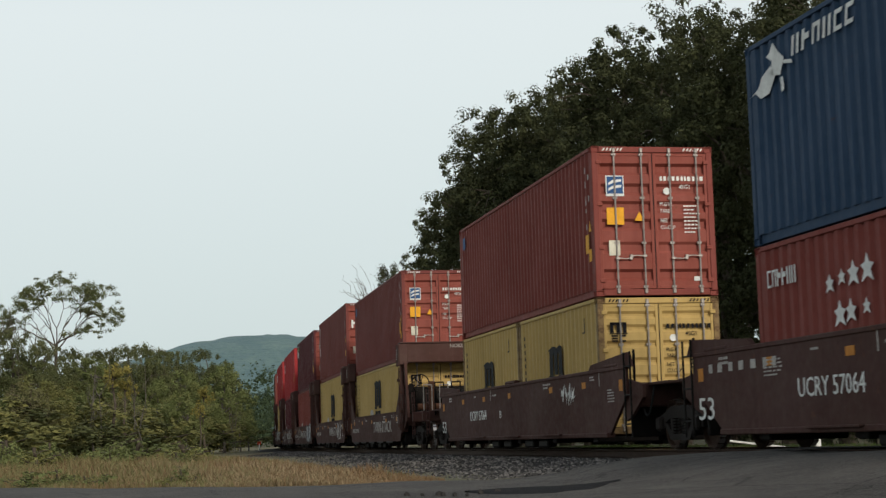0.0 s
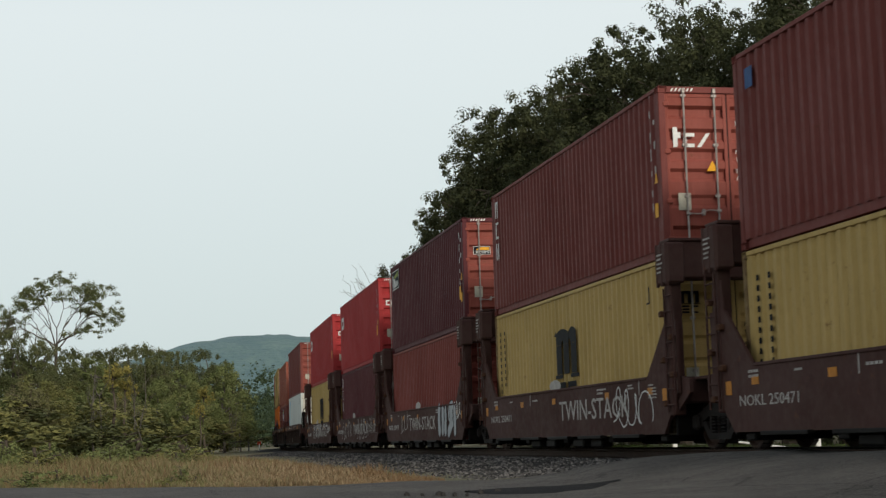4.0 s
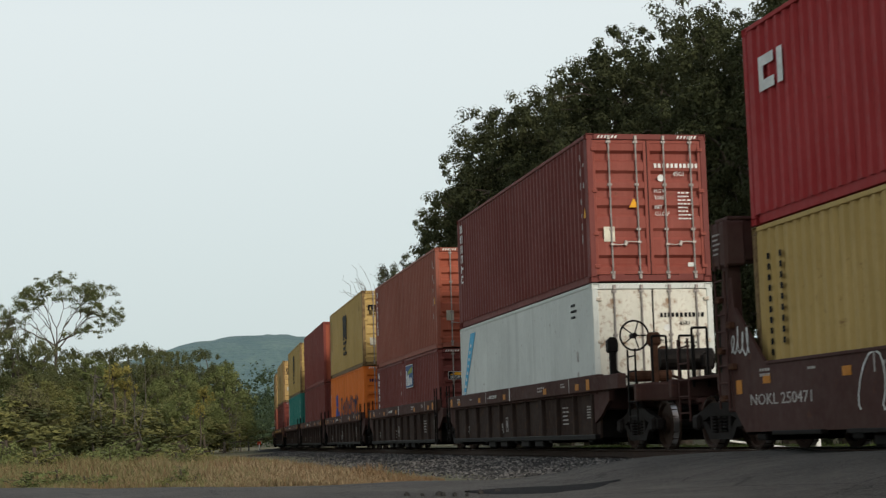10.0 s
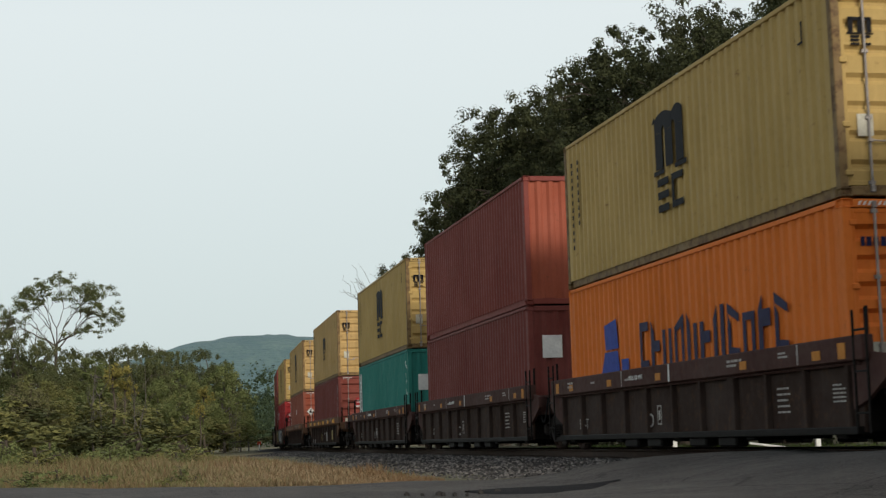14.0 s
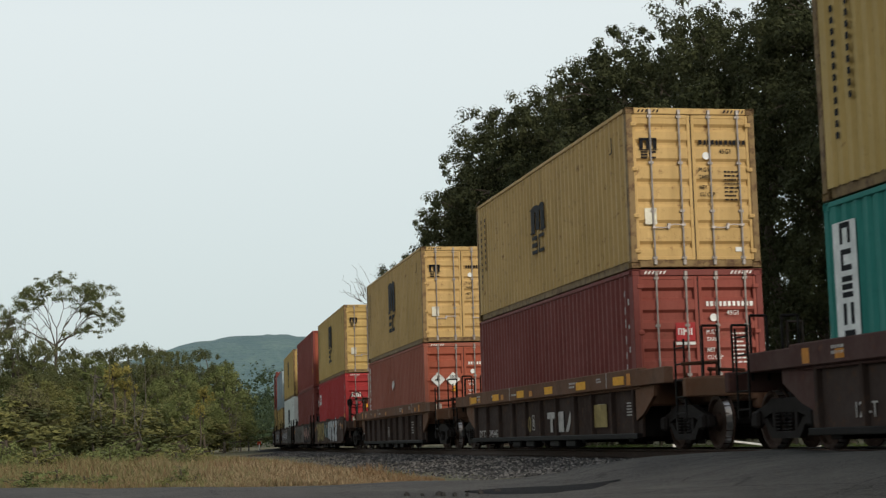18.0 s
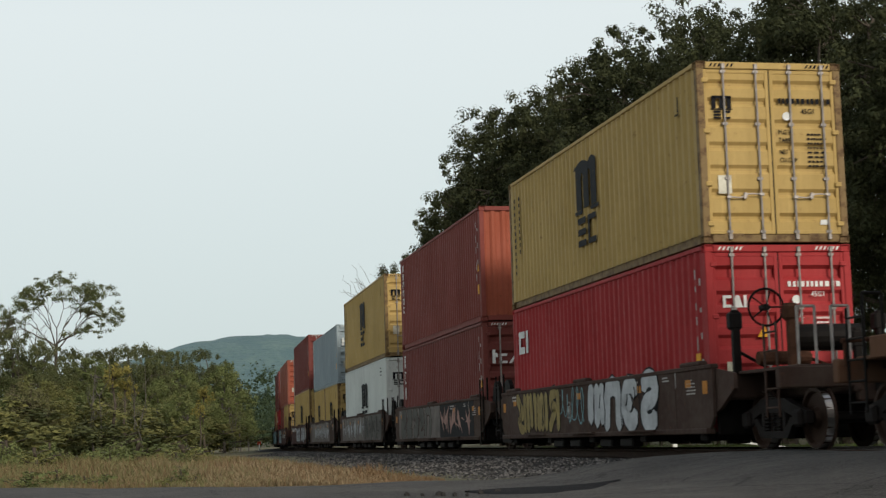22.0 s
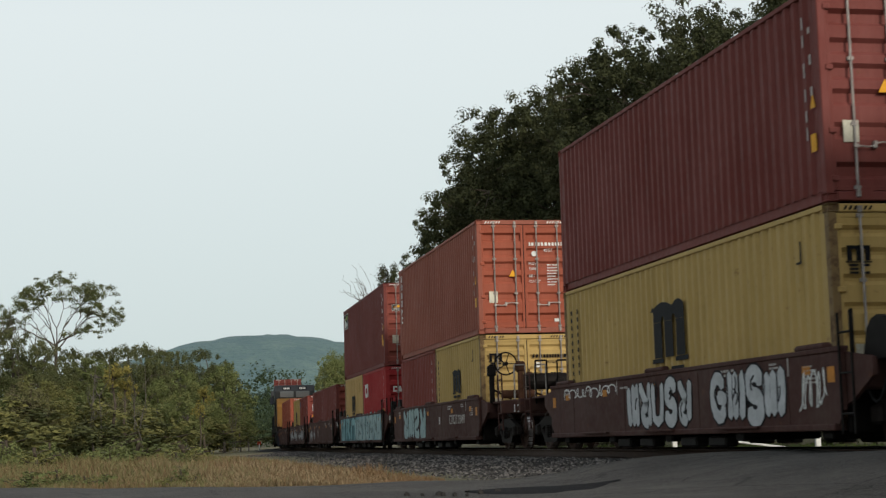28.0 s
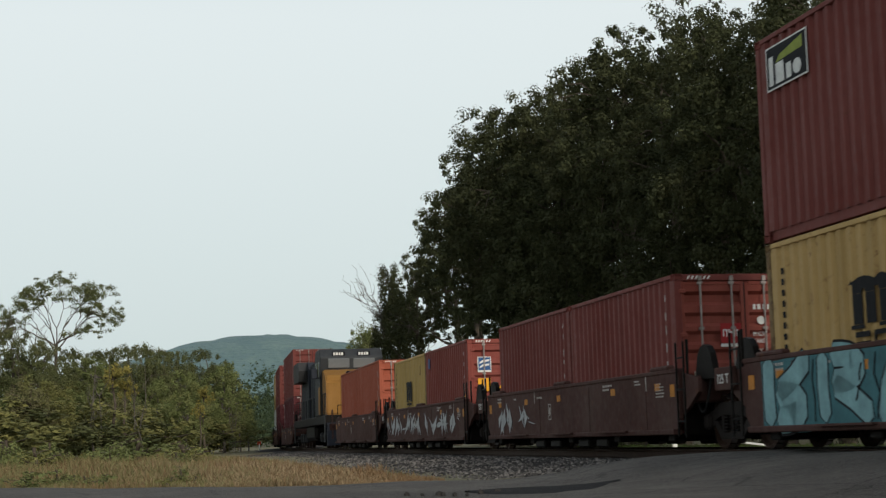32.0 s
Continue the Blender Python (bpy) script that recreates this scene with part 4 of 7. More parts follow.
        if kind == "twin":
            bulkhead(t, sgn, kindend, carpaint)
        elif kindend == "art":
            if kind == "smooth":
                shared("slack_cover", ("slack_cover",), lambda bm: prism(bm, [(-0.42, 1.1)] + [(0.34 * math.cos(a), 1.28 + 0.36 * math.sin(a)) for a in (3.0, 2.5, 2.0, 1.57, 1.1, 0.6, 0.1)] + [(0.42, 1.1)], -0.05, 0.05), STEEL, t, "dark rounded plate over the joint", m=pose(-1.12, y0 + sgn * 0.55, 0))
            for px_ in (-1.28, 1.28):
                for py_ in (0.15,):
                    shared("standing_post", ("standing_post",), lambda bm: rod(bm, (0, 0, 1.1), (0, 0, 1.75), 0.024, 6), STEEL, t, m=pose(px_, y0 + sgn * 0.25 + py_, 0))
            shared("air_hose", ("air_hose",), lambda bm: hose(bm, [Vector((-1.2, i * 0.1, 1.18 - 0.5 * math.sin(i / 8 * math.pi))) for i in range(9)], 0.02), RUBBER, t, m=pose(0, y0 + sgn * 0.5 - 0.4, -0.1))
    if kind == "long":
        for sgn in (-1, 1):
            for sx in (-1, 1):
                shared("raised_end", ("raised_end", sgn, sx), lambda bm: prism(bm, [(sgn * 5.9, 1.44), (sgn * 6.1, 1.58), (sgn * 8.3, 1.70), (sgn * 8.5, 1.44)], *sorted((sx * 1.36, sx * 1.43))), carpaint, t)
    if kind == "rib":
        for sgn, kindend in ((-1, near), (1, far)):
            if kindend == "cpl":
                for sx in (-1, 1):
                    shared("chord_end", ("chord_end",), lambda bm: box(bm, (0, 0, 0), (0.16, 1.35, 0.27), 0.015), carpaint, t, m=pose(sx * 1.38, sgn * 7.5, 1.22))
    for sgn, kindend in ((-1, near), (1, far)):
        if kindend == "art" and kind != "twin":
            shared("ladder", ("end_ladder",), lambda bm: (ladder(bm, 0.2, 1.7, 3, 0.34)), STEEL, t, m=pose(-1.46, sgn * (body + 0.2), 0))
    for i, y in enumerate((-5.6, -3.2, 0.4, 3.0, 5.4)):
        shared("reflector", ("reflector",), lambda bm: plate_shapes(bm, [rect(-0.12, 0, 0.24, 0.12)]), REFLECT, t, "orange reflector strip", m=side_pose(y, top - (0.26 if kind == "rib" else 0.3), -(wx + (0.062 if kind == "rib" else 0.003))))
    mark("stencil_block", t, side_pose(-body + 1.1, 0.86, -(wx + (0.062 if kind == "rib" else 0.003))) if kind != "rib" else side_pose(-body + 0.9, 0.6, -(wx - 0.088)), ("car_block", kind), rows_of_bars(0.45, 0.26, 5, 31, 0.45), DIMLETTER, "worn block of stencilled data")
    face = -(wx + (0.062 if kind == "rib" else 0.003))
    for sgn in (-1, 1):
        mark("reflector", t, side_pose(sgn * (body - 0.28) + 0.12, top - 0.42 if kind != "rib" else top - 0.28, face), ("corner_reflector",), [rect(0, 0, 0.2, 0.2)], REFLECT, "orange corner reflector")
    for i, (y, z, w_, h_, n_) in enumerate(((body - 1.0, top - 0.2, 0.5, 0.14, 2), (2.1, top - 0.2, 0.55, 0.07, 1), (-2.6, top - 0.2, 0.6, 0.13, 2), (-body + 2.2, top - 0.17, 0.32, 0.1, 2), (4.1, top - 0.17, 0.3, 0.06, 1))):
        mark("stencil_row", t, side_pose(y, z, face), ("car_row", i), rows_of_bars(w_, h_, n_, 60 + i, 0.55), DIMLETTER, "worn stencilled characters")
    for y in (-body + 1.6, 2.3):
        mark("white_line", t, side_pose(y, top - 0.29, face), ("tick_thin",), [rect(0, 0, 0.03, 0.27)], DIMLETTER, "thin white upright line")
    if kind == "rib":
        mark("stencil_block", t, side_pose(-4.0, 0.5, -(wx - 0.088)), ("rib_block",), rows_of_bars(0.5, 0.4, 5, 35, 0.35), DIMLETTER, "worn block of stencilled data")
        mark("stencil_block", t, side_pose(0.9, 0.42, -(wx - 0.088)), ("boxed",), [rect(0, 0, 0.2, 0.02), rect(0, 0.3, 0.2, 0.02), rect(0, 0.02, 0.02, 0.28), rect(0.18, 0.02, 0.02, 0.28), rect(0.07, 0.08, 0.06, 0.16)], DIMLETTER, "small boxed stencil")
    elif kind == "smooth":
        for y in (-5.0, -1.7, 1.9, 5.0):
            shared("seam", ("seam", kind), lambda bm: box(bm, (0, 0, 0), (0.012, 0.03, top - low - 0.16), 0.003), carpaint, t, m=pose(-wx - 0.004, y, (top + low) / 2))
        mark("stencil_block", t, side_pose(1.2, 0.62, face), ("boxed",), [rect(0, 0, 0.2, 0.02), rect(0, 0.3, 0.2, 0.02), rect(0, 0.02, 0.02, 0.28), rect(0.18, 0.02, 0.02, 0.28), rect(0.07, 0.08, 0.06, 0.16)], DIMLETTER, "small boxed stencil")
    return rides(t, u, 0.0, half_near - 0.5 if near == "art" else half_near - 1.9)


RUSTY = plain("orange_rust", (0.075, 0.036, 0.022), 0.85, 0.0, 0.5, 5)


def twin_plate(bm, b, top, low, xa, xb):
    prism(bm, [(-b + 1.5, top), (b - 1.5, top), (b - 1.2, low), (-b + 1.2, low)], xa, xb)
    for s in (-1, 1):
        prism(bm, [(s * (b - 1.5), top), (s * (b - 0.55), 2.05), (s * b, 2.05), (s * b, 0.95), (s * (b - 0.75), low), (s * (b - 1.2), low)], xa, xb)


def bulkhead(t, sgn, kindend, carpaint):
    """The tall end frame that holds the upper box: two posts, gussets and a deep cross box."""
    b = 6.97
    y = sgn * (b - 0.3)
    for sx in (-1, 1):
        shared("bulkhead_post", ("bulkhead_post", sx), lambda bm: (box(bm, (sx * 1.33, 0, 1.65), (0.22, 0.2, 2.2), 0.02), prism(bm, [(-0.32, 0.9), (0.32, 0.9), (0.18, 2.5), (-0.18, 2.5)], *sorted((sx * 1.38, sx * 1.41)))), carpaint, t, m=pose(0, y, 0))
        shared("bulkhead_bracket", ("bulkhead_bracket", sx), lambda bm: (box(bm, (sx * 1.36, 0, 3.0), (0.30, 0.56, 0.66), 0.03), [box(bm, (sx * 1.5, q, 2.98), (0.05, 0.05, 0.7), 0.01) for q in (-0.22, 0, 0.22)]), carpaint, t, m=pose(0, y, 0))
        shared("ladder", ("ladder", 8), lambda bm: ladder(bm, 0.6, 2.6, 8, 0.36), carpaint, t, m=pose(sx * 1.47, y + sgn * 0.12, 0))
        for q, z in ((-0.2, 1.2), (0.2, 1.45), (-0.18, 1.8), (0.15, 0.75), (0.2, 2.2)):
            shared("grab_plate", ("grab_plate",), lambda bm: box(bm, (0, 0, 0), (0.1, 0.14, 0.1), 0.02), RUSTY, t, m=pose(sx * 1.46, y + q, z))
    shared("bulkhead_beam", ("bulkhead_beam",), lambda bm: (box(bm, (0, 0, 3.05), (2.5, 0.42, 0.62), 0.03), box(bm, (0, 0, 3.37), (2.9, 0.5, 0.05), 0.01)), carpaint, t, m=pose(0, y, 0))
    mark("stencil_block", t, side_pose(y + 0.16, 2.85, -1.53), ("bulk_block",), rows_of_bars(0.3, 0.35, 5, 77, 0.4), DIMLETTER, "worn block of stencilled data")


# ---------------------------------------------------------------- locomotive
def locomotive(u):
    t = tagged(new("locomotive"), "dark blue diesel locomotive with a yellow nose, mid-train", "locomotive")
    BODY = paint("locomotive_blue", (0.014, 0.017, 0.025), rust=0.3)
    NOSE = paint("locomotive_yellow", (0.24, 0.12, 0.03), rust=0.55)
    GREYB = paint("locomotive_grey", (0.028, 0.028, 0.029), rust=0.5)
    # The glass is coloured pale to carry the sky's reflection.
    GLASS = plain("sky_pale_window_glass", (0.16, 0.17, 0.175), 0.15, 0.0, 0.05)
    SLATE = paint("locomotive_slate", (0.032, 0.035, 0.038), rust=0.3)
    bm = bmesh.new(); box(bm, (0, 0, 1.35), (2.9, 20.6, 0.42), 0.03); part("underframe", bm, STEEL, t)
    bm = bmesh.new(); prism(bm, [(-10.2, 1.56), (-8.25, 1.56), (-8.25, 3.74), (-8.9, 3.64), (-9.9, 3.38), (-10.2, 3.1)], -1.38, 1.38); bmesh.ops.bevel(bm, geom=bm.edges[:], offset=0.06, segments=2, affect="EDGES"); nose = part("nose", bm, NOSE, t, "yellow nose")
    bm = bmesh.new(); prism(bm, [(-8.35, 1.56), (-5.6, 1.56), (-5.6, 4.35), (-6.1, 4.72), (-8.0, 4.72), (-8.55, 4.3), (-8.3, 3.45)], -1.5, 1.5); bmesh.ops.bevel(bm, geom=bm.edges[:], offset=0.05, segments=1, affect="EDGES"); cab = part("cab", bm, SLATE, t, "slate grey cab")
    for xa_, xb_ in ((-1.512, -1.5), (1.5, 1.512)):
        bm = bmesh.new(); prism(bm, [(-8.36, 1.6), (-7.4, 1.6), (-7.4, 2.9), (-8.36, 2.9)], xa_, xb_); part("cab_band", bm, NOSE, cab, "yellow lower cab side")
    for x in (-1.08, 0.12):
        bm = bmesh.new(); box(bm, (x + 0.48, -8.485, 4.02), (1.02, 0.06, 0.46), 0.02, Matrix.Rotation(radians(14), 4, "X")); part("windscreen", bm, GLASS, cab, "dark windscreen")
        bm = bmesh.new(); box(bm, (x + 0.48, -8.42, 4.46), (0.62, 0.1, 0.2), 0.02); part("number_board", bm, BLACK, cab, "black number board")
        bm = bmesh.new(); plate_shapes(bm, bars(0.5, 0.13, 4, 8)); part("number_bars", bm, LETTER, cab, "pale bars", end_pose(x + 0.23, 4.40, -8.475))
    for y in (-7.6, -6.5):
        bm = bmesh.new(); box(bm, (-1.51, y, 3.75), (0.04, 0.85, 0.7), 0.02); part("side_window", bm, GLASS, cab, "dark side window")
    bm = bmesh.new(); box(bm, (-1.72, -7.95, 3.55), (0.3, 0.12, 0.5), 0.04); rod(bm, (-1.5, -7.9, 3.35), (-1.72, -7.95, 3.4), 0.025, 6); part("mirror", bm, BODY, cab, "dark mirror arm")
    bm = bmesh.new(); [rod(bm, (x, -10.3 + 0.55, 3.47), (x, -10.3 + 0.4, 3.44), 0.12, 14) for x in (-0.16, 0.16)]; box(bm, (0, -9.62, 3.42), (0.75, 0.3, 0.34), 0.05); part("headlight", bm, BLACK, nose, "twin headlight housing")
    bm = bmesh.new(); box(bm, (-0.35, -10.21, 2.5), (0.75, 0.04, 1.5), 0.02); part("nose_door", bm, NOSE, nose)
    bm = bmesh.new(); [rod(bm, (x, -9.98, 3.2), (x, -10.16, 3.2), 0.16, 14) for x in (-0.55,)]; part("horn_opening", bm, BLACK, nose)
    for x in (-0.17, 0.17):
        bm = bmesh.new(); rod(bm, (x, -9.86, 3.44), (x, -9.93, 3.435), 0.085, 12); part("headlight_lens", bm, PLATE, nose, "pale headlight lens")
    bm = bmesh.new(); prism(bm, [(-5.6, 1.56), (4.6, 1.56), (4.6, 4.3), (4.2, 4.55), (-5.2, 4.55), (-5.6, 4.3)], -0.9, 0.9); part("long_hood", bm, BODY, t, "dark blue engine hood")
    for i in range(9):
        bm = bmesh.new(); box(bm, (-0.91, -4.6 + i * 1.02, 2.8), (0.03, 0.92, 2.0), 0.01); part("hood_door", bm, BODY, t)
    bm = bmesh.new(); prism(bm, [(4.6, 1.56), (10.1, 1.56), (10.1, 4.5), (9.4, 4.75), (5.2, 4.75), (4.6, 4.5)], -1.0, 1.0); part("rear_hood", bm, BODY, t)
    bm = bmesh.new(); prism(bm, [(5.6, 3.7), (9.6, 3.7), (9.9, 4.3), (9.5, 4.8), (5.7, 4.8), (5.3, 4.3)], -1.5, 1.5); part("radiator", bm, GREYB, t, "flared radiator housing")
    bm = bmesh.new(); box(bm, (0, -1.0, 4.75), (1.0, 3.0, 0.35), 0.08); rod(bm, (0, 1.6, 4.5), (0, 1.6, 4.95), 0.3, 12); part("roof_vents", bm, STEEL, t)
    bm = bmesh.new(); box(bm, (0, -0.3, 0.82), (2.7, 5.4, 0.8), 0.16); part("fuel_tank", bm, STEEL, t, "black fuel tank")
    for y in (-6.7, 6.7):
        tr = new("truck", mesh_of(("loco_truck",), lambda bm: (box(bm, (0, 0, 0.66), (2.2, 4.6, 0.24), 0.05), [box(bm, (x, q, 0.55), (0.2, 0.5, 0.5), 0.06) for x in (-1.1, 1.1) for q in (-1.9, 0, 1.9)])))
        tr.material_slots[0].link = "OBJECT"; tr.material_slots[0].material = GREYB
        tr.parent, tr.matrix_basis = t, pose(0, y, 0)
        for q in (-1.9, 0, 1.9):
            for sx in (-1, 1):
                shared("wheel", ("wheel",), wheel, RAILM, tr, m=pose(sx * 0.79, q, 0.5, 0, 0, 0 if sx < 0 else 180) @ Matrix.Scale(1.15, 4))
    bm = bmesh.new(); prism(bm, [(-11.0, 0.15), (-10.5, 0.15), (-10.3, 1.2), (-10.6, 1.2)], -1.4, 1.4); part("snow_plough", bm, BODY, t)
    for sx in (-1, 1):
        for y0, y1 in ((-10.4, -8.7), (-5.4, 9.9)):
            bm = bmesh.new()
            k = max(2, int((y1 - y0) / 1.7))
            for i in range(k + 1):
                yy = y0 + (y1 - y0) * i / k
                rod(bm, (sx * 1.42, yy, 1.5), (sx * 1.42, yy, 2.55), 0.022, 6)
            rod(bm, (sx * 1.42, y0, 2.55), (sx * 1.42, y1, 2.55), 0.022, 6)
            part("handrail", bm, GREYB, t, "dull grey handrail")
        for y in (-10.0, 9.9):
            bm = bmesh.new(); [box(bm, (sx * 1.3, y + 0.05 * i, 0.4 + 0.3 * i), (0.3, 0.5, 0.04)) for i in range(4)]; box(bm, (sx * 1.45, y, 0.9), (0.03, 0.6, 1.2), 0.01); part("step_well", bm, GREYB, t)
    return rides(t, u, 0.0, 6.7)

# ---------------------------------------------------------------- ground, road, track
GRAVEL = plain("grey_ballast_stone", (0.040, 0.037, 0.035), 0.9, 0, 0.3, 3.0, 0.8)
m, n, l, b = nodes_of("soil_and_turf")
c = mixc(n, l, band(n, l, tex(n, l, 0.12, 6), 0.35, 0.65), (0.085, 0.085, 0.036), (0.19, 0.15, 0.085))
c = mixc(n, l, band(n, l, tex(n, l, 3.0, 6), 0.4, 0.75, 0, 0.6), c, (0.05, 0.06, 0.02))
l.new(c, b.inputs["Base Color"])
b.inputs["Roughness"].default_value = 0.95
bump(n, l, b, tex(n, l, 9, 5), 0.9, 0.06)
TURF = m
m, n, l, b = nodes_of("worn_asphalt")
c = mixc(n, l, band(n, l, tex(n, l, 0.45, 6, (1, 1, 1), 0.75), 0.38, 0.64), (0.040, 0.037, 0.035), (0.110, 0.101, 0.092))
c = mixc(n, l, band(n, l, tex(n, l, 1.4, 4, (0.15, 1, 1)), 0.5, 0.72, 0, 0.5), c, (0.04, 0.04, 0.042))
c = mixc(n, l, band(n, l, tex(n, l, 0.8, 6, (0.4, 1, 1), 0.7), 0.54, 0.66, 0, 0.3), c, (0.022, 0.021, 0.021))
vo = n.new("ShaderNodeTexVoronoi")
vo.feature = "DISTANCE_TO_EDGE"
vo.inputs["Scale"].default_value = 0.55
vc = n.new("ShaderNodeTexCoord")
l.new(vc.outputs["Object"], vo.inputs["Vector"])
c = mixc(n, l, band(n, l, vo.outputs["Distance"], 0.0, 0.02, 0.8, 0.0), c, (0.012, 0.012, 0.012))
c = mixc(n, l, band(n, l, tex(n, l, 28, 5, (1, 1, 1), 0.75), 0.45, 0.62, 0, 0.8), c, (0.15, 0.14, 0.128))
l.new(c, b.inputs["Base Color"])
b.inputs["Roughness"].default_value = 0.9
b.inputs["Specular IOR Level"].default_value = 0.2
bump(n, l, b, tex(n, l, 7, 8, (1, 1, 1), 0.75), 1.0, 0.05)
ASPHALT = m
TIE = plain("creosoted_wood", (0.05, 0.038, 0.03), 0.9, 0, 0.35, 4)
RAILM = plain("rusty_rail_steel", (0.05, 0.03, 0.022), 0.6, 0.4)
SHINE = plain("worn_rail_top", (0.42, 0.40, 0.38), 0.28, 0.9, 0.15)


def smoothstep(a, b, x):
    t = min(1, max(0, (x - a) / (b - a)))
    return t * t * (3 - 2 * t)


def ground_z(x, y):
    """Height of the ground: level by the road, a bank under the track, rising woods behind it."""
    d = off_track(x, y) if -20 < x < 330 and -430 < y < 560 else 99
    right = x > np.interp(y, YV[:1400], XV[:1400])
    z = 0.16 * (1 - smoothstep(2.5, 6.0, d)) - 0.02
    if right:
        z += 0.12 * smoothstep(3, 8, d) + 2.2 * smoothstep(14, 60, d) + 6 * smoothstep(50, 300, d)
    else:
        z += 0.25 * noise.noise((x * 0.06, y * 0.06, 0.3)) * smoothstep(6, 25, d) * smoothstep(26, 50, y)
    return float(z)


def build_ground():
    xs = sorted({*range(-60, 61, 3), *range(-60, 330, 12), *(-2600, -1600, -900, -500, -300, -200, -140, -100, 360, 450, 600, 900, 1600, 2600)})
    ys = sorted({*range(0, 130, 4), *range(-430, 560, 20), *(-2600, -1500, -900, -600, 620, 800, 1100, 1700, 2800)})
    bm = bmesh.new()
    grid = [[bm.verts.new((x, y, ground_z(x, y))) for x in xs] for y in ys]
    for a, b2 in zip(grid, grid[1:]):
        for i in range(len(xs) - 1):
            bm.faces.new((a[i], a[i + 1], b2[i + 1], b2[i]))
    g = part("ground", bm, TURF, None, smooth=True)
    tagged(g, "dry grassy earth and turf reaching the hills", "ground", kind="structure")


def road_z(x):
    up = smoothstep(5.6, 8.9, x)
    down = 1 - smoothstep(13.2, 17.5, x)
    return 0.035 + (RAIL_Z - 0.045) * min(up, down) + (0.15 if x > 17.5 else 0.15 * smoothstep(13.2, 17.5, x))


ROAD_Y0, ROAD_Y1 = 9.5, 22.2


def road_far(x):
    """The road's far edge: it flares away into the field on the near side of the track."""
    return float(np.interp(x, (-12, -6, -1.15, 0.7, 2.3, 3.8, 4.9, 6.2), (40, 34, 28.3, 26.0, 24.25, 23.1, 22.9, 22.4))) + 0.15 * noise.noise((x * 0.8, 1, 0)) + 0.1 * noise.noise((x * 2.6, 4, 0))


def road_h(x, y):
    return road_z(x) + 0.035 * noise.noise((x * 0.5, y * 0.5, 2)) + 0.012 * noise.noise((x * 1.7, y * 1.7, 6))


def build_road():
    bm = bmesh.new()
    xs = [-60 + i * 2 for i in range(26)] + [-8 + i * 0.5 for i in range(24)] + [4 + i * 0.25 for i in range(65)] + [22 + i * 3 for i in range(14)]
    rows = []
    for x in xs:
        far, near = road_far(x), ROAD_Y0 + 0.3 * noise.noise((x * 0.3, 7, 0))
        col = []
        for j in range(19):
            f = j / 18
            y = near + (far - near) * f
            col.append((x, y, road_h(x, y) - 0.1 * (f == 1 or f == 0)))
        rows.append([bm.verts.new(p) for p in col])
    for a, b2 in zip(rows, rows[1:]):
        for j in range(18):
            bm.faces.new((a[j], b2[j], b2[j + 1], a[j + 1]))
    r = part("road", bm, ASPHALT, None, smooth=True)
    tagged(r, "worn grey asphalt road rising to the level crossing", "road", kind="structure")
    # dark sheet standing for a road step, its edge broken, crumbs of stone beside
    bm = bmesh.new()
    prev = None
    for i in range(25):
        f = i / 24
        x = 4.2 + 2.2 * f
        back = float(np.interp(x, (4.2, 4.6, 5.0, 5.85, 6.4), (17.0, 17.75, 18.0, 18.55, 18.3))) + 0.08 * noise.noise((x * 4, 2, 2))
        front = float(np.interp(x, (4.2, 4.45, 5.07, 5.5, 6.0, 6.4), (16.7, 16.05, 16.1, 16.5, 17.4, 18.1))) + 0.2 * noise.noise((x * 3, 9, 2))
        cur = [bm.verts.new((x, front + (back - front) * k / 4, road_h(x, front + (back - front) * k / 4) + 0.014 - 0.02 * (k in (0, 4)))) for k in range(5)]
        if prev:
            for k in range(4):
                bm.faces.new((prev[k], cur[k], cur[k + 1], prev[k + 1]))
        prev = cur
    part("tar_patch", bm, plain("dark_step_coat", (0.016, 0.016, 0.017), 0.85, 0, 0.3, 4, 0.7), r, "dark broken sheet standing for a step")
    rnd = random.Random(8)
    for i in range(14):
        bm = bmesh.new()
        k = rnd.uniform(0.015, 0.04)
        bmesh.ops.create_icosphere(bm, subdivisions=1, radius=k)
        for v in bm.verts:
            v.co *= rnd.uniform(0.7, 1.2)
        x = rnd.uniform(3.3, 4.9)
        y = 16.0 + 0.85 * (x - 3.3) + rnd.uniform(-0.6, 0.3)
        part("stone", bm, GRAVEL, r, m=pose(x, y, road_h(x, y) + k * 0.4))


def sweep(bm, profile, s0, s1, step):
    """A closed profile in (w, z) carried along the track."""
    prev = None
    s = s0
    while s <= s1 + 1e-6:
        ring = [bm.verts.new(on_track(s, w, z)) for w, z in profile]
        if prev:
            k = len(ring)
            for j in range(k):
                bm.faces.new((prev[j], prev[(j + 1) % k], ring[(j + 1) % k], ring[j]))
        else:
            bm.faces.new(ring)
        prev = ring
        s += step
    bm.faces.new(prev[::-1])


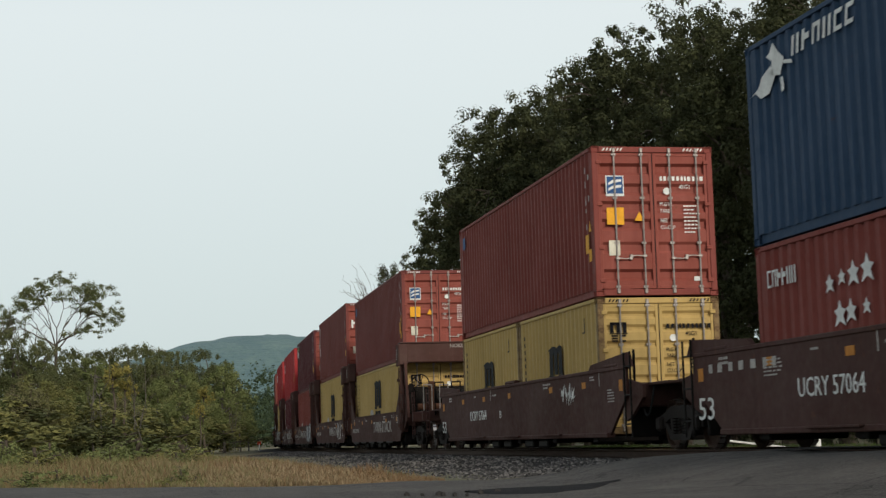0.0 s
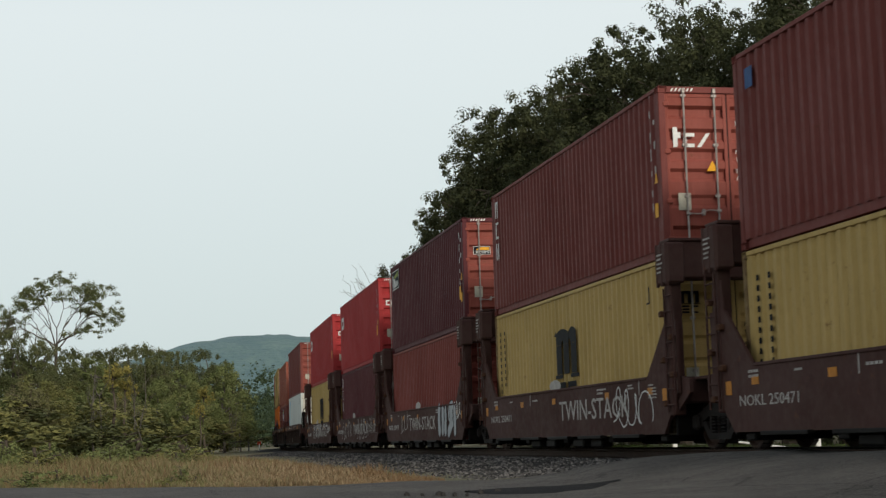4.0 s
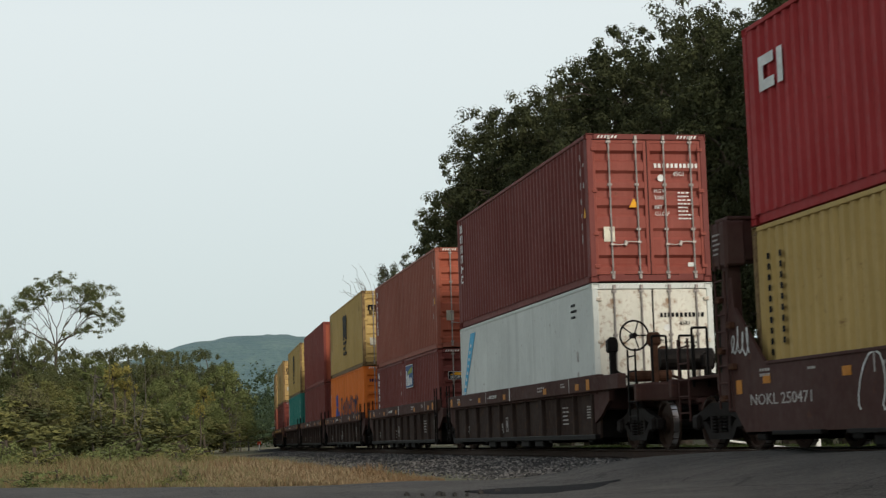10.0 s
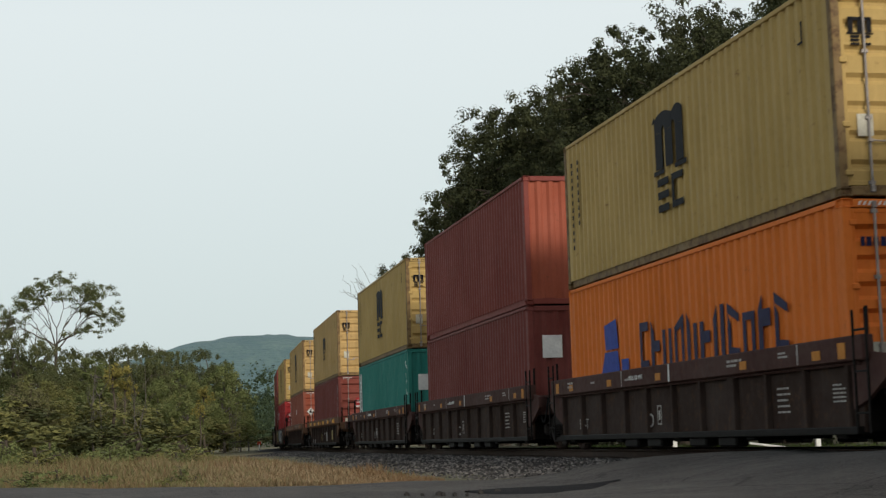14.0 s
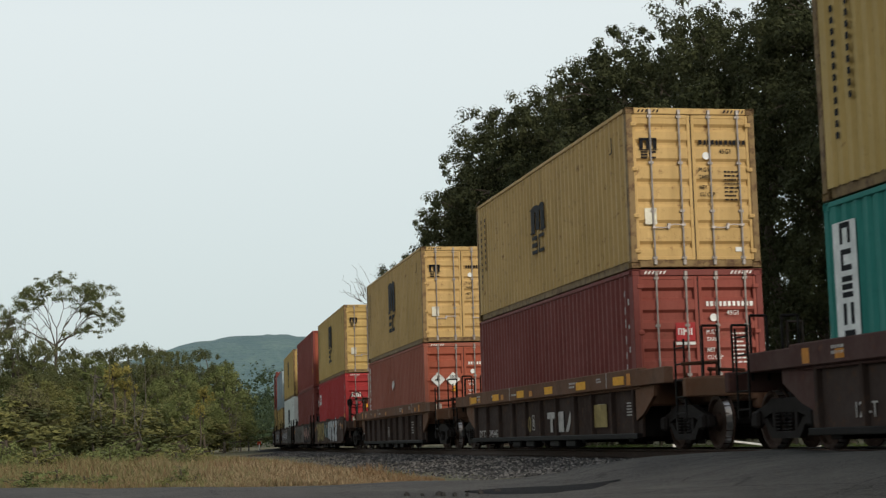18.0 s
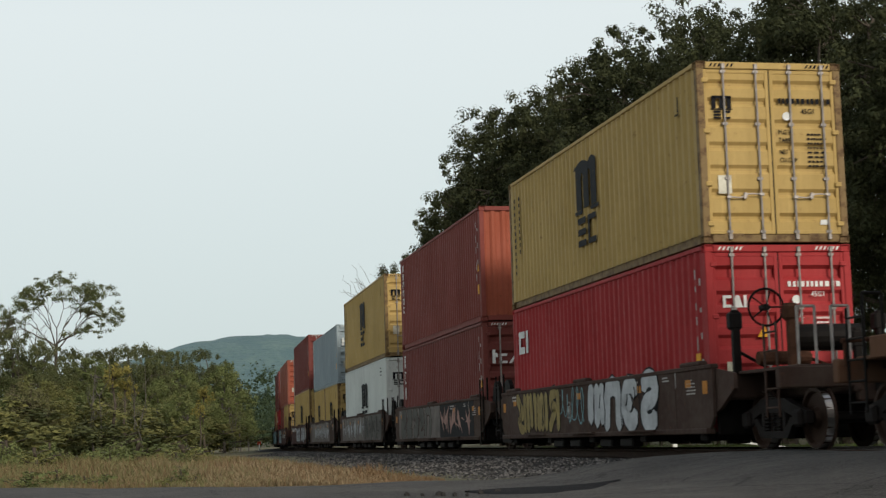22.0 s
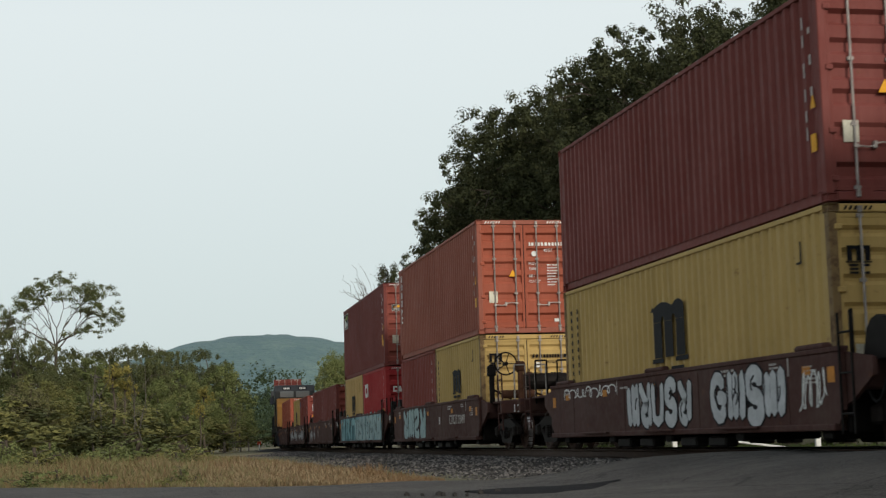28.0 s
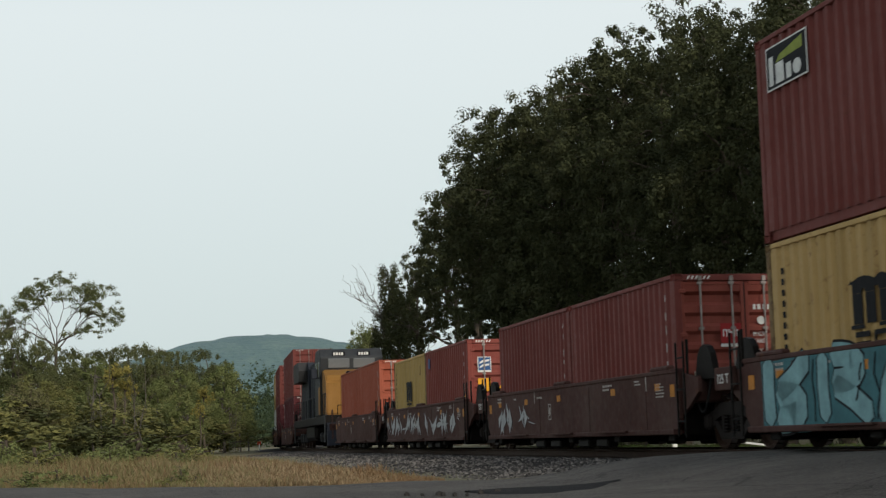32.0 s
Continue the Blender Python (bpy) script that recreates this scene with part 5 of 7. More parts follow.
def build_track():
    t = tagged(new("railway_track"), "single railway track on grey ballast curving away", "track", kind="structure")
    bm = bmesh.new()
    sweep(bm, [(-5.2, -0.45), (-2.3, -0.19), (2.3, -0.19), (3.2, -0.26), (5.6, -0.42), (6.9, -0.46), (6.9, -0.7), (-5.2, -0.7)], -400, 600, 4)
    part("ballast_bed", bm, GRAVEL, t, "bed of crushed grey stone")
    for w0 in (-0.755, 0.755):
        bm = bmesh.new()
        sweep(bm, [(w0 + a, z) for a, z in ((-0.075, -0.17), (0.075, -0.17), (0.02, -0.14), (0.012, -0.05), (0.036, -0.035), (0.036, -0.004), (-0.036, -0.004), (-0.036, -0.035), (-0.012, -0.05), (-0.02, -0.14))], -400, 600, 2.5)
        r = part("rail", bm, RAILM, t, "rusty steel rail")
        bm = bmesh.new()
        sweep(bm, [(w0 - 0.03, -0.004), (w0 + 0.03, -0.004), (w0 + 0.024, 0.0), (w0 - 0.024, 0.0)], -400, 600, 2.5)
        part("rail_top", bm, SHINE, r, "bright worn running surface")
    tie = mesh_of(("tie",), lambda bm: box(bm, (0, 0, 0), (2.6, 0.23, 0.18), 0.012))
    for i in range(200):
        s = 24 + i * 0.5
        o = shared("tie", ("tie",), None, TIE, t)
        p = on_track(s, 0, -0.255)
        o.matrix_basis = Matrix.Translation(p) @ Matrix.Rotation(-float(np.interp(s, SV, HV)), 4, "Z")
    rnd = random.Random(5)
    bm = bmesh.new()
    ico = [(0, 0, 1), (0.9, 0, 0.1), (0.2, 0.9, 0), (-0.8, 0.4, -0.1), (-0.5, -0.8, 0.1), (0.5, -0.8, -0.1), (0, 0, -0.8)]
    faces = [(0, 1, 2), (0, 2, 3), (0, 3, 4), (0, 4, 5), (0, 5, 1), (6, 2, 1), (6, 3, 2), (6, 4, 3), (6, 5, 4), (6, 1, 5)]
    vs, fs = [], []
    for i in range(27000):
        s = 22.6 + 66 * rnd.random() ** 1.6
        w = rnd.uniform(1.35, 6.8)
        z = -0.19 if w < 2.3 else (-0.19 - 0.07 * (w - 2.3) / 0.9 if w < 3.2 else max(-0.26 - 0.16 * (w - 3.2) / 2.4, -0.42 - 0.03 * (w - 5.6)))
        r = rnd.uniform(0.022, 0.054)
        p = on_track(s, w, z + r * 0.4)
        q = Euler((rnd.random() * 6, rnd.random() * 6, rnd.random() * 6)).to_matrix()
        o = len(vs)
        vs += [tuple(p + q @ (Vector(v) * r * rnd.uniform(0.8, 1.2))) for v in ico]
        fs += [(a + o, b2 + o, c2 + o) for a, b2, c2 in faces]
    me = bpy.data.meshes.new("ballast_stones")
    me.from_pydata(vs, [], fs)
    m, n, l, b = nodes_of("ballast_stones")
    g = n.new("ShaderNodeNewGeometry")
    pw = n.new("ShaderNodeMath")
    pw.operation = "POWER"
    pw.inputs[1].default_value = 2.2
    l.new(g.outputs["Random Per Island"], pw.inputs[0])
    l.new(mixc(n, l, pw.outputs[0], (0.014, 0.013, 0.012), (0.20, 0.182, 0.168)), b.inputs["Base Color"])
    b.inputs["Roughness"].default_value = 0.9
    me.materials.append(m)
    ob = new("ballast_stones", me)
    tagged(ob, "loose crushed grey ballast stones beside the rails", "gravel", kind="stuff")


build_ground()
build_road()
build_track()

# ---------------------------------------------------------------- trees, bushes, grass, hills
BARK = plain("grey_brown_bark", (0.085, 0.07, 0.055), 0.95, 0, 0.35, 3, 0.8)
DEADWOOD = plain("pale_dead_wood", (0.12, 0.108, 0.092), 0.9, 0, 0.25, 3)
LEAF_DARK = leafy("dark_oak_leaves", (0.048, 0.055, 0.025), (0.078, 0.085, 0.038), (0.085, 0.082, 0.04))
LEAF_MID = leafy("green_bush_leaves", (0.058, 0.082, 0.027), (0.105, 0.130, 0.043), (0.13, 0.128, 0.048))
LEAF_LIME = leafy("pale_green_leaves", (0.13, 0.155, 0.055), (0.20, 0.22, 0.085), (0.22, 0.20, 0.08))
LEAF_BROWN = leafy("dull_brownish_leaves", (0.165, 0.155, 0.078), (0.245, 0.225, 0.115), (0.17, 0.18, 0.08))
LEAF_WARM = leafy("turning_autumn_leaves", (0.155, 0.158, 0.056), (0.24, 0.23, 0.082), (0.27, 0.225, 0.075))
LEAF_THIN = leafy("thin_tree_leaves", (0.088, 0.108, 0.042), (0.18, 0.186, 0.072))
LEAF_FAR = leafy("far_wood_leaves", (0.035, 0.055, 0.028), (0.075, 0.10, 0.05))


def limb(vs, fs, pts, r0, r1, sides=6):
    """A tapered bent limb through pts."""
    rings = []
    for i, p in enumerate(pts):
        d = (pts[min(i + 1, len(pts) - 1)] - pts[max(i - 1, 0)]).normalized()
        a = d.orthogonal().normalized()
        b = d.cross(a)
        r = r0 + (r1 - r0) * i / (len(pts) - 1)
        rings.append(len(vs))
        for k in range(sides):
            t = 2 * math.pi * k / sides
            vs.append(tuple(p + (a * math.cos(t) + b * math.sin(t)) * r))
    for o, q in zip(rings, rings[1:]):
        for k in range(sides):
            fs.append((o + k, o + (k + 1) % sides, q + (k + 1) % sides, q + k))


def bent(a, b, rnd, sag=0.12, n=4):
    a, b = Vector(a), Vector(b)
    ln = (b - a).length
    out = [a]
    for i in range(1, n):
        f = i / n
        out.append(a.lerp(b, f) + Vector((rnd.uniform(-1, 1), rnd.uniform(-1, 1), rnd.uniform(-0.3, 1.0))) * sag * ln * math.sin(f * math.pi))
    return out + [b]


def leaves_at(rng, centres, radii, per, size, flat=0.75):
    """Rhombic leaves scattered round the centres: vertices and faces."""
    cs = np.repeat(np.array(centres), per, axis=0)
    rr = np.repeat(np.array(radii), per)[:, None]
    n = len(cs)
    d = rng.normal(size=(n, 3))
    d /= np.linalg.norm(d, axis=1)[:, None]
    pos = cs + d * rr * (rng.random((n, 1)) ** 0.45) * np.array([1, 1, flat])
    up = d + np.array([0, 0, 0.75]) + rng.normal(size=(n, 3)) * 0.3      # leaves face outwards and up
    a = np.cross(up, rng.normal(size=(n, 3)))
    a /= np.linalg.norm(a, axis=1)[:, None]
    b = np.cross(a, up)
    b /= np.linalg.norm(b, axis=1)[:, None]
    s = size * rng.uniform(0.6, 1.35, (n, 1))
    v = np.stack([pos - a * s * 0.5 + b * s * 0.2, pos + a * s * 0.5 + b * s * 0.2, pos - b * s * 0.42], axis=1).reshape(-1, 3)
    f = np.arange(n * 3).reshape(-1, 3)
    return v, f


def mesh_np(name, v, f, material):
    me = bpy.data.meshes.new(name)
    me.from_pydata([tuple(p) for p in v], [], [tuple(q) for q in f])
    me.materials.append(material)
    return me


def make_tree(seed, height, radius, base, clumps, per, leaf, leaf_size, label, name="tree", bark=None, category="tree", hollow=0.35, clump_r=0.9, lean=0.0, shape=1.0, dome=False, flat=0.75, boughs=0, bough_r=2.0, tips_n=46):
    """A tree of unit place: trunk with limbs, and a ragged crown of leaf clumps between base and height."""
    rnd, rng = random.Random(seed), np.random.default_rng(seed)
    vs, fs = [], []
    top = Vector((lean * height + rnd.uniform(-0.4, 0.4), rnd.uniform(-0.4, 0.4), height * 0.86))
    trunk = bent((0, 0, -0.3), top, rnd, 0.03, 6)
    limb(vs, fs, trunk, 0.022 * height * shape, 0.05, 8)
    mid = (base + height) / 2
    centres, radii = [], []
    lobes = [(rnd.uniform(0, 6.28), rnd.uniform(-0.6, 0.9), rnd.uniform(0.25, 0.6)) for _ in range(9)]
    heads = []
    for i in range(boughs):
        # rounded boughs crowding the outside of the crown, each hung with clumps
        for _ in range(30):
            d = Vector((rnd.gauss(0, 1), rnd.gauss(0, 1), rnd.gauss(0.12, 1))).normalized()
            f = rnd.uniform(0.68, 1.0)
            br = bough_r * rnd.uniform(0.65, 1.25)
            c = Vector((d.x * (radius - br * 0.6) * f, d.y * (radius - br * 0.6) * f, mid + d.z * ((height - base) / 2 - br * 0.55) * f))
            if all((c - h).length > 0.75 * bough_r for h, _ in heads):
                break
        heads.append((c, br))
    for c, br in heads:
        for _ in range(max(4, round(clumps / boughs * (br / bough_r) ** 2))):
            d = Vector((rnd.gauss(0, 1), rnd.gauss(0, 1), rnd.gauss(0.35, 1))).normalized()
            centres.append(c + d * br * rnd.uniform(0.6, 1.0) * (1 if rnd.random() > 0.12 else 1.3))
            radii.append(clump_r * rnd.uniform(0.55, 1.2))
    while len(centres) < clumps and not boughs:
        d = Vector((rnd.gauss(0, 1), rnd.gauss(0, 1), rnd.gauss(0, 1))).normalized()
        f = hollow + (1 - hollow) * rnd.random() ** 0.6
        az_, el_ = math.atan2(d.y, d.x), d.z
        bulge = 0.78 + sum(k * math.exp(-((math.sin((az_ - a) / 2) * 2) ** 2 + (el_ - e) ** 2) * 3) for a, e, k in lobes) * 0.55
        taper = 1.0 - 0.25 * max(0, d.z)
        p = Vector((d.x * radius * f * bulge * taper + lean * mid, d.y * radius * f * bulge * taper, mid + d.z * (height - base) / 2 * f * min(1.06, bulge)))
        if dome:
            p.z = base + abs(d.z) * (height - base) * f * rnd.uniform(0.85, 1.0)
        if p.z < base * 0.8:
            continue
        centres.append(p)
        radii.append(clump_r * rnd.uniform(0.55, 1.2))
    tips = rnd.sample(centres, min(len(centres), tips_n))
    limbs = []
    for i in range(9):
        g = tips[i % len(tips)]
        f = min(0.92, max(0.6 if dome else 0.28, (g.z - 0.25 * (g - Vector((0, 0, g.z))).length * 2) / (height * 0.86)))
        a = trunk[0].lerp(trunk[-1], f)
        ln = bent(a, g, rnd, 0.07 if dome else 0.14, 5)
        limb(vs, fs, ln, 0.0095 * height * shape, 0.03, 6)
        limbs.append(ln)
    for g in tips[9:]:
        ln = min(limbs, key=lambda q: min((p - g).length for p in q[1:4]))
        a = min(ln[1:5], key=lambda p: (p - g).length)
        limb(vs, fs, bent(a, g, rnd, 0.15, 3), 0.0035 * height * shape, 0.012, 5)
    t = tagged(new(name), label, category)
    tr = new("trunk", mesh_np("trunk", vs, fs, bark or BARK))
    tr.parent = t
    v, f = leaves_at(rng, centres, radii, per, leaf_size, flat)
    cr = new("crown", mesh_np("crown", v, f, leaf))
    cr.parent = t
    return t


def put(t, x, y, height_scale, turn, wide=1.0, dz=-0.1):
    return Matrix.Translation((x, y, ground_z(x, y) + dz)) @ Matrix.Rotation(turn, 4, "Z") @ Matrix.Diagonal((height_scale * wide, height_scale * wide, height_scale, 1))


def plant(kinds, spots, group):
    """Copies of the kinds at spots (x, y, height, width factor); the first use of each kind is the original."""
    rnd = random.Random(len(spots) * 7 + 1)
    fresh = [True] * len(kinds)
    for i, (x, y, h, w) in enumerate(spots):
        k = i % len(kinds)
        t, base_h = kinds[k]
        m = put(t, x, y, h / base_h, rnd.uniform(0, 6.28), w)
        if fresh[k]:
            t.matrix_basis = m
            tagged(t, group=group)
            fresh[k] = False
        else:
            copy_thing(t, m)


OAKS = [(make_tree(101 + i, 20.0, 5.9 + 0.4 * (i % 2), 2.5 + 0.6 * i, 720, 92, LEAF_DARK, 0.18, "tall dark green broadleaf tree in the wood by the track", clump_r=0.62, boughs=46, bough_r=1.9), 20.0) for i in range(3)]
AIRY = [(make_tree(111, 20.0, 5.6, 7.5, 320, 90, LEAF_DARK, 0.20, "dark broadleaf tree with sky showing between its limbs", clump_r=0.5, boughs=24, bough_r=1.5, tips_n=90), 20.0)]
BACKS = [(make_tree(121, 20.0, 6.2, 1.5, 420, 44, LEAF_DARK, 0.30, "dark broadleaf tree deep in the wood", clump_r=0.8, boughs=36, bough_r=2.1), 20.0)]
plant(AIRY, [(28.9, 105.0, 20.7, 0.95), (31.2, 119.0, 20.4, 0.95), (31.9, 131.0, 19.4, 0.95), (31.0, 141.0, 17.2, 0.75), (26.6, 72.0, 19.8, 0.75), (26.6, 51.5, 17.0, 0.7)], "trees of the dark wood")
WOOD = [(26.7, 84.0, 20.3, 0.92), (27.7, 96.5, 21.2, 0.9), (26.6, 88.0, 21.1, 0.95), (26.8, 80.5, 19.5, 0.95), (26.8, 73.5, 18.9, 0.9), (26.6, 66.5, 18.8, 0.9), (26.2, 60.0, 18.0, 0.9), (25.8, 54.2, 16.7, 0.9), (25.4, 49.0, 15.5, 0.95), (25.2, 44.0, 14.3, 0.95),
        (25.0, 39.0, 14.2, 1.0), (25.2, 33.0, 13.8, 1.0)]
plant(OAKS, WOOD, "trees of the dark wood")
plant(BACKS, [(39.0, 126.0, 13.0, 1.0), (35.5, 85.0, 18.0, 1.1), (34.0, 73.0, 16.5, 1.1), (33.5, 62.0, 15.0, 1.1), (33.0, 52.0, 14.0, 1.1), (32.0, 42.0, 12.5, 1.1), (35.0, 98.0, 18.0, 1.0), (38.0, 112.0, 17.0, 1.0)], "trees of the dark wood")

# undergrowth below the crowns
SHRUBS = [(make_tree(131 + i, 7.0, 3.4, 0.2, 160, 64, LEAF_DARK, 0.16, "dark leafy undergrowth at the edge of the wood", "shrub", category="bush", clump_r=0.55, boughs=15, bough_r=1.4), 7.0) for i in range(2)]
rnd = random.Random(9)
plant(SHRUBS, [(22.8 + 0.06 * max(0, i * 4 - 20) + rnd.uniform(-0.4, 2.4), 34 + i * 3.6, rnd.uniform(4.5, 8.5) * (1 - 0.4 * (i > 15)), rnd.uniform(0.9, 1.2)) for i in range(16)], "undergrowth of the wood")

# a creeper-hung snag at the end of the wood
SNAG = make_tree(151, 15.0, 2.5, 0.5, 420, 110, LEAF_DARK, 0.17, "creeper-covered dead tree with bare pale twigs", "snag", DEADWOOD, clump_r=0.45, boughs=34, bough_r=1.0, flat=2.0)
SNAG.matrix_basis = put(SNAG, 31.2, 151.0, 1.18, 0.4, 1.0)
bare_v, bare_f = [], []
rnd = random.Random(4)
for i in range(30):
    side = -1 if i % 5 else 1
    a = Vector((rnd.uniform(-0.6, 0.4), 0, rnd.uniform(2.5, 12)))
    g = a + Vector((side * rnd.uniform(1.2, 3.6), rnd.uniform(-1.5, 1.5), rnd.uniform(0.4, 4.4)))
    ln = bent(a, g, rnd, 0.12, 4)
    limb(bare_v, bare_f, ln, 0.024, 0.010, 5)
    for _ in range(6):
        q = ln[rnd.randint(1, 4)]
        limb(bare_v, bare_f, bent(q, q + Vector((side * rnd.uniform(0.1, 1.3), rnd.uniform(-0.8, 0.8), rnd.uniform(0.1, 1.7))), rnd, 0.14, 3), 0.02, 0.008, 4)
tw = new("deadwood", mesh_np("deadwood", bare_v, bare_f, DEADWOOD))
tw.parent = SNAG
tagged(tw, "pale leafless branches")

# bushes and small trees across the field
LEAF_OLIVE = leafy("dark_olive_leaves", (0.076, 0.088, 0.036), (0.135, 0.145, 0.058), (0.14, 0.132, 0.06))
LEAF_GOLD = leafy("yellow_autumn_leaves", (0.22, 0.19, 0.05), (0.36, 0.31, 0.09))
BUSH = [(make_tree(161, 8.0, 3.5, 0.1, 220, 74, LEAF_MID, 0.17, "dense green roadside bush hung with creepers", "bush", category="bush", clump_r=0.6, boughs=16, bough_r=1.4, flat=1.1), 8.0),
        (make_tree(162, 7.0, 3.0, 0.1, 180, 70, LEAF_WARM, 0.16, "bush with yellowing autumn leaves", "bush", category="bush", clump_r=0.5, hollow=0.25), 7.0),
        (make_tree(163, 8.0, 2.7, 1.4, 180, 72, LEAF_LIME, 0.16, "small pale green tree with a pale trunk", "small_tree", DEADWOOD, clump_r=0.5, boughs=15, bough_r=1.1, flat=0.9), 8.0),
        (make_tree(164, 8.0, 2.6, 0.1, 165, 66, LEAF_BROWN, 0.16, "sparse brownish small tree among bushes", "small_tree", clump_r=0.55, hollow=0.15, flat=1.3), 8.0),
        (make_tree(165, 7.0, 3.1, 0.0, 190, 70, LEAF_OLIVE, 0.16, "ragged olive-green bush of the hedge", "bush", category="bush", clump_r=0.5, hollow=0.2, flat=1.0), 7.0),
        (make_tree(168, 6.0, 1.0, 4.2, 30, 50, LEAF_GOLD, 0.12, "slender small tree with yellow leaves in the hedge", "small_tree", clump_r=0.3, hollow=0.15, tips_n=14), 6.0),
        *[(make_tree(171 + i, 3.0, 1.6, 0.0, 80, 55, (LEAF_OLIVE, LEAF_WARM)[i], 0.14, "low tangled growth at the foot of the hedge", "bush", category="bush", clump_r=0.42, hollow=0.1, tips_n=12), 3.0) for i in range(2)]]
rnd = random.Random(21)
SPOTS = [[], [], [], [], [], [], [], []]
for row, (y0, y1, hh) in enumerate(((80, 92, 4.7), (98, 112, 7.2), (118, 134, 8.6))):
    for i in range(15):
        f = i / 14
        y = y0 + (y1 - y0) * rnd.random() + 34 * f * f
        lo = -8.5 - 0.01 * y
        hi = float(np.interp(y, YV, XV)) - 7.5
        x = lo + (hi - lo) * f + rnd.uniform(-0.8, 0.8)
        # dark green at the field's corner, brown and olive in the middle, pale green by the line
        k = rnd.choice((0, 0, 0, 4) if f < 0.4 else (3, 1, 3, 4, 0, 2) if f < 0.75 else (4, 3, 4, 1))
        SPOTS[k].append((x, y, 1.12 * hh * rnd.uniform(0.66, 1.18) * (1.02 - 0.12 * f), rnd.uniform(0.75, 1.3)))
SPOTS[0] += [(-0.5, 110.0, 7.2, 1.10), (3.4, 130.0, 8.2, 1.10), (2.1, 118.0, 7.1, 1.20), (-2.6, 95.0, 6.0, 1.20), (18.9, 184.0, 7.7, 0.90)]
SPOTS[2] += [(7.9, 112.0, 6.6, 0.8), (9.9, 125.0, 6.6, 0.75), (6.2, 116.0, 6.2, 0.7), (13.0, 138.0, 8.6, 0.85), (11.0, 131.5, 5.8, 0.90), (16.6, 159.1, 6.1, 0.80), (18.5, 169.0, 4.1, 1.00)]
for i in range(26):
    # low growth closing the foot of the hedge
    f = i / 25
    y = 79 + 62 * f * f + rnd.uniform(-2, 2)
    lo, hi = -9.5, float(np.interp(y, YV, XV)) - 7.0
    SPOTS[6 + i % 2].append((lo + (hi - lo) * f, y, rnd.uniform(2.0, 3.6), rnd.uniform(1.3, 1.9)))
SPOTS[5] += [(2.7, 97.0, 6.0, 1.0), (3.4, 99.0, 5.2, 0.8), (7.6, 96.0, 3.4, 0.8), (9.2, 112.0, 5.0, 0.8)]
for k in range(8):
    plant([BUSH[k]], SPOTS[k], "bushes across the field")
BIG = make_tree(166, 10.0, 4.6, 1.0, 440, 70, LEAF_OLIVE, 0.17, "round dark green tree behind the bushes", "tree", clump_r=0.55, boughs=26, bough_r=1.7)
plant([(BIG, 10.0)], [(-4.1, 119.9, 9.8, 0.90), (-2.0, 128.0, 9.4, 0.90), (-0.8, 140.0, 9.9, 0.85), (1.3, 138.0, 9.5, 0.85), (3.3, 146.0, 10.3, 0.80), (5.6, 149.9, 10.9, 0.85), (7.8, 157.8, 11.0, 0.80), (9.7, 159.7, 10.9, 0.85), (12.8, 167.5, 11.4, 0.95), (16.3, 177.2, 10.2, 0.80)], "bushes across the field")
# thin pale stems standing up out of the hedge
sv, sf = [], []
rnd = random.Random(33)
for i in range(3):
    ln = bent((rnd.uniform(-0.5, 0.5), rnd.uniform(-0.4, 0.4), 0), (rnd.uniform(-0.8, 0.8), rnd.uniform(-0.5, 0.5), rnd.uniform(4.5, 6.5)), rnd, 0.05, 5)
    limb(sv, sf, ln, 0.032, 0.012, 6)
    for _ in range(5):
        q = ln[rnd.randint(2, 4)]
        limb(sv, sf, bent(q, q + Vector((rnd.uniform(-0.9, 0.9), rnd.uniform(-0.6, 0.6), rnd.uniform(0.4, 1.4))), rnd, 0.14, 3), 0.02, 0.008, 4)
stems = tagged(new("sapling"), "thin leafless pale saplings in the hedge", "tree", "leafless trees")
o = new("trunk", mesh_np("trunk", sv, sf, DEADWOOD))
o.parent = stems
stems.matrix_basis = put(stems, 4.0, 99.0, 1.0, 0.3)
for x_, y_, k_, a_ in ((1.6, 96.0, 1.0, 2.0), (13.6, 136.0, 0.8, 4.0)):
    copy_thing(stems, put(stems, x_, y_, k_, a_))
# pale trees across the line, behind the snag
EDGE = make_tree(169, 12.0, 4.4, 1.0, 300, 60, LEAF_LIME, 0.26, "pale green tree across the line", "tree", clump_r=0.8, boughs=20, bough_r=1.8)
plant([(EDGE, 12.0)], [(37.2, 215.0, 13.2, 0.75), (40.6, 217.0, 15.2, 0.85), (34.6, 212.0, 11.0, 0.7)], "trees across the line")

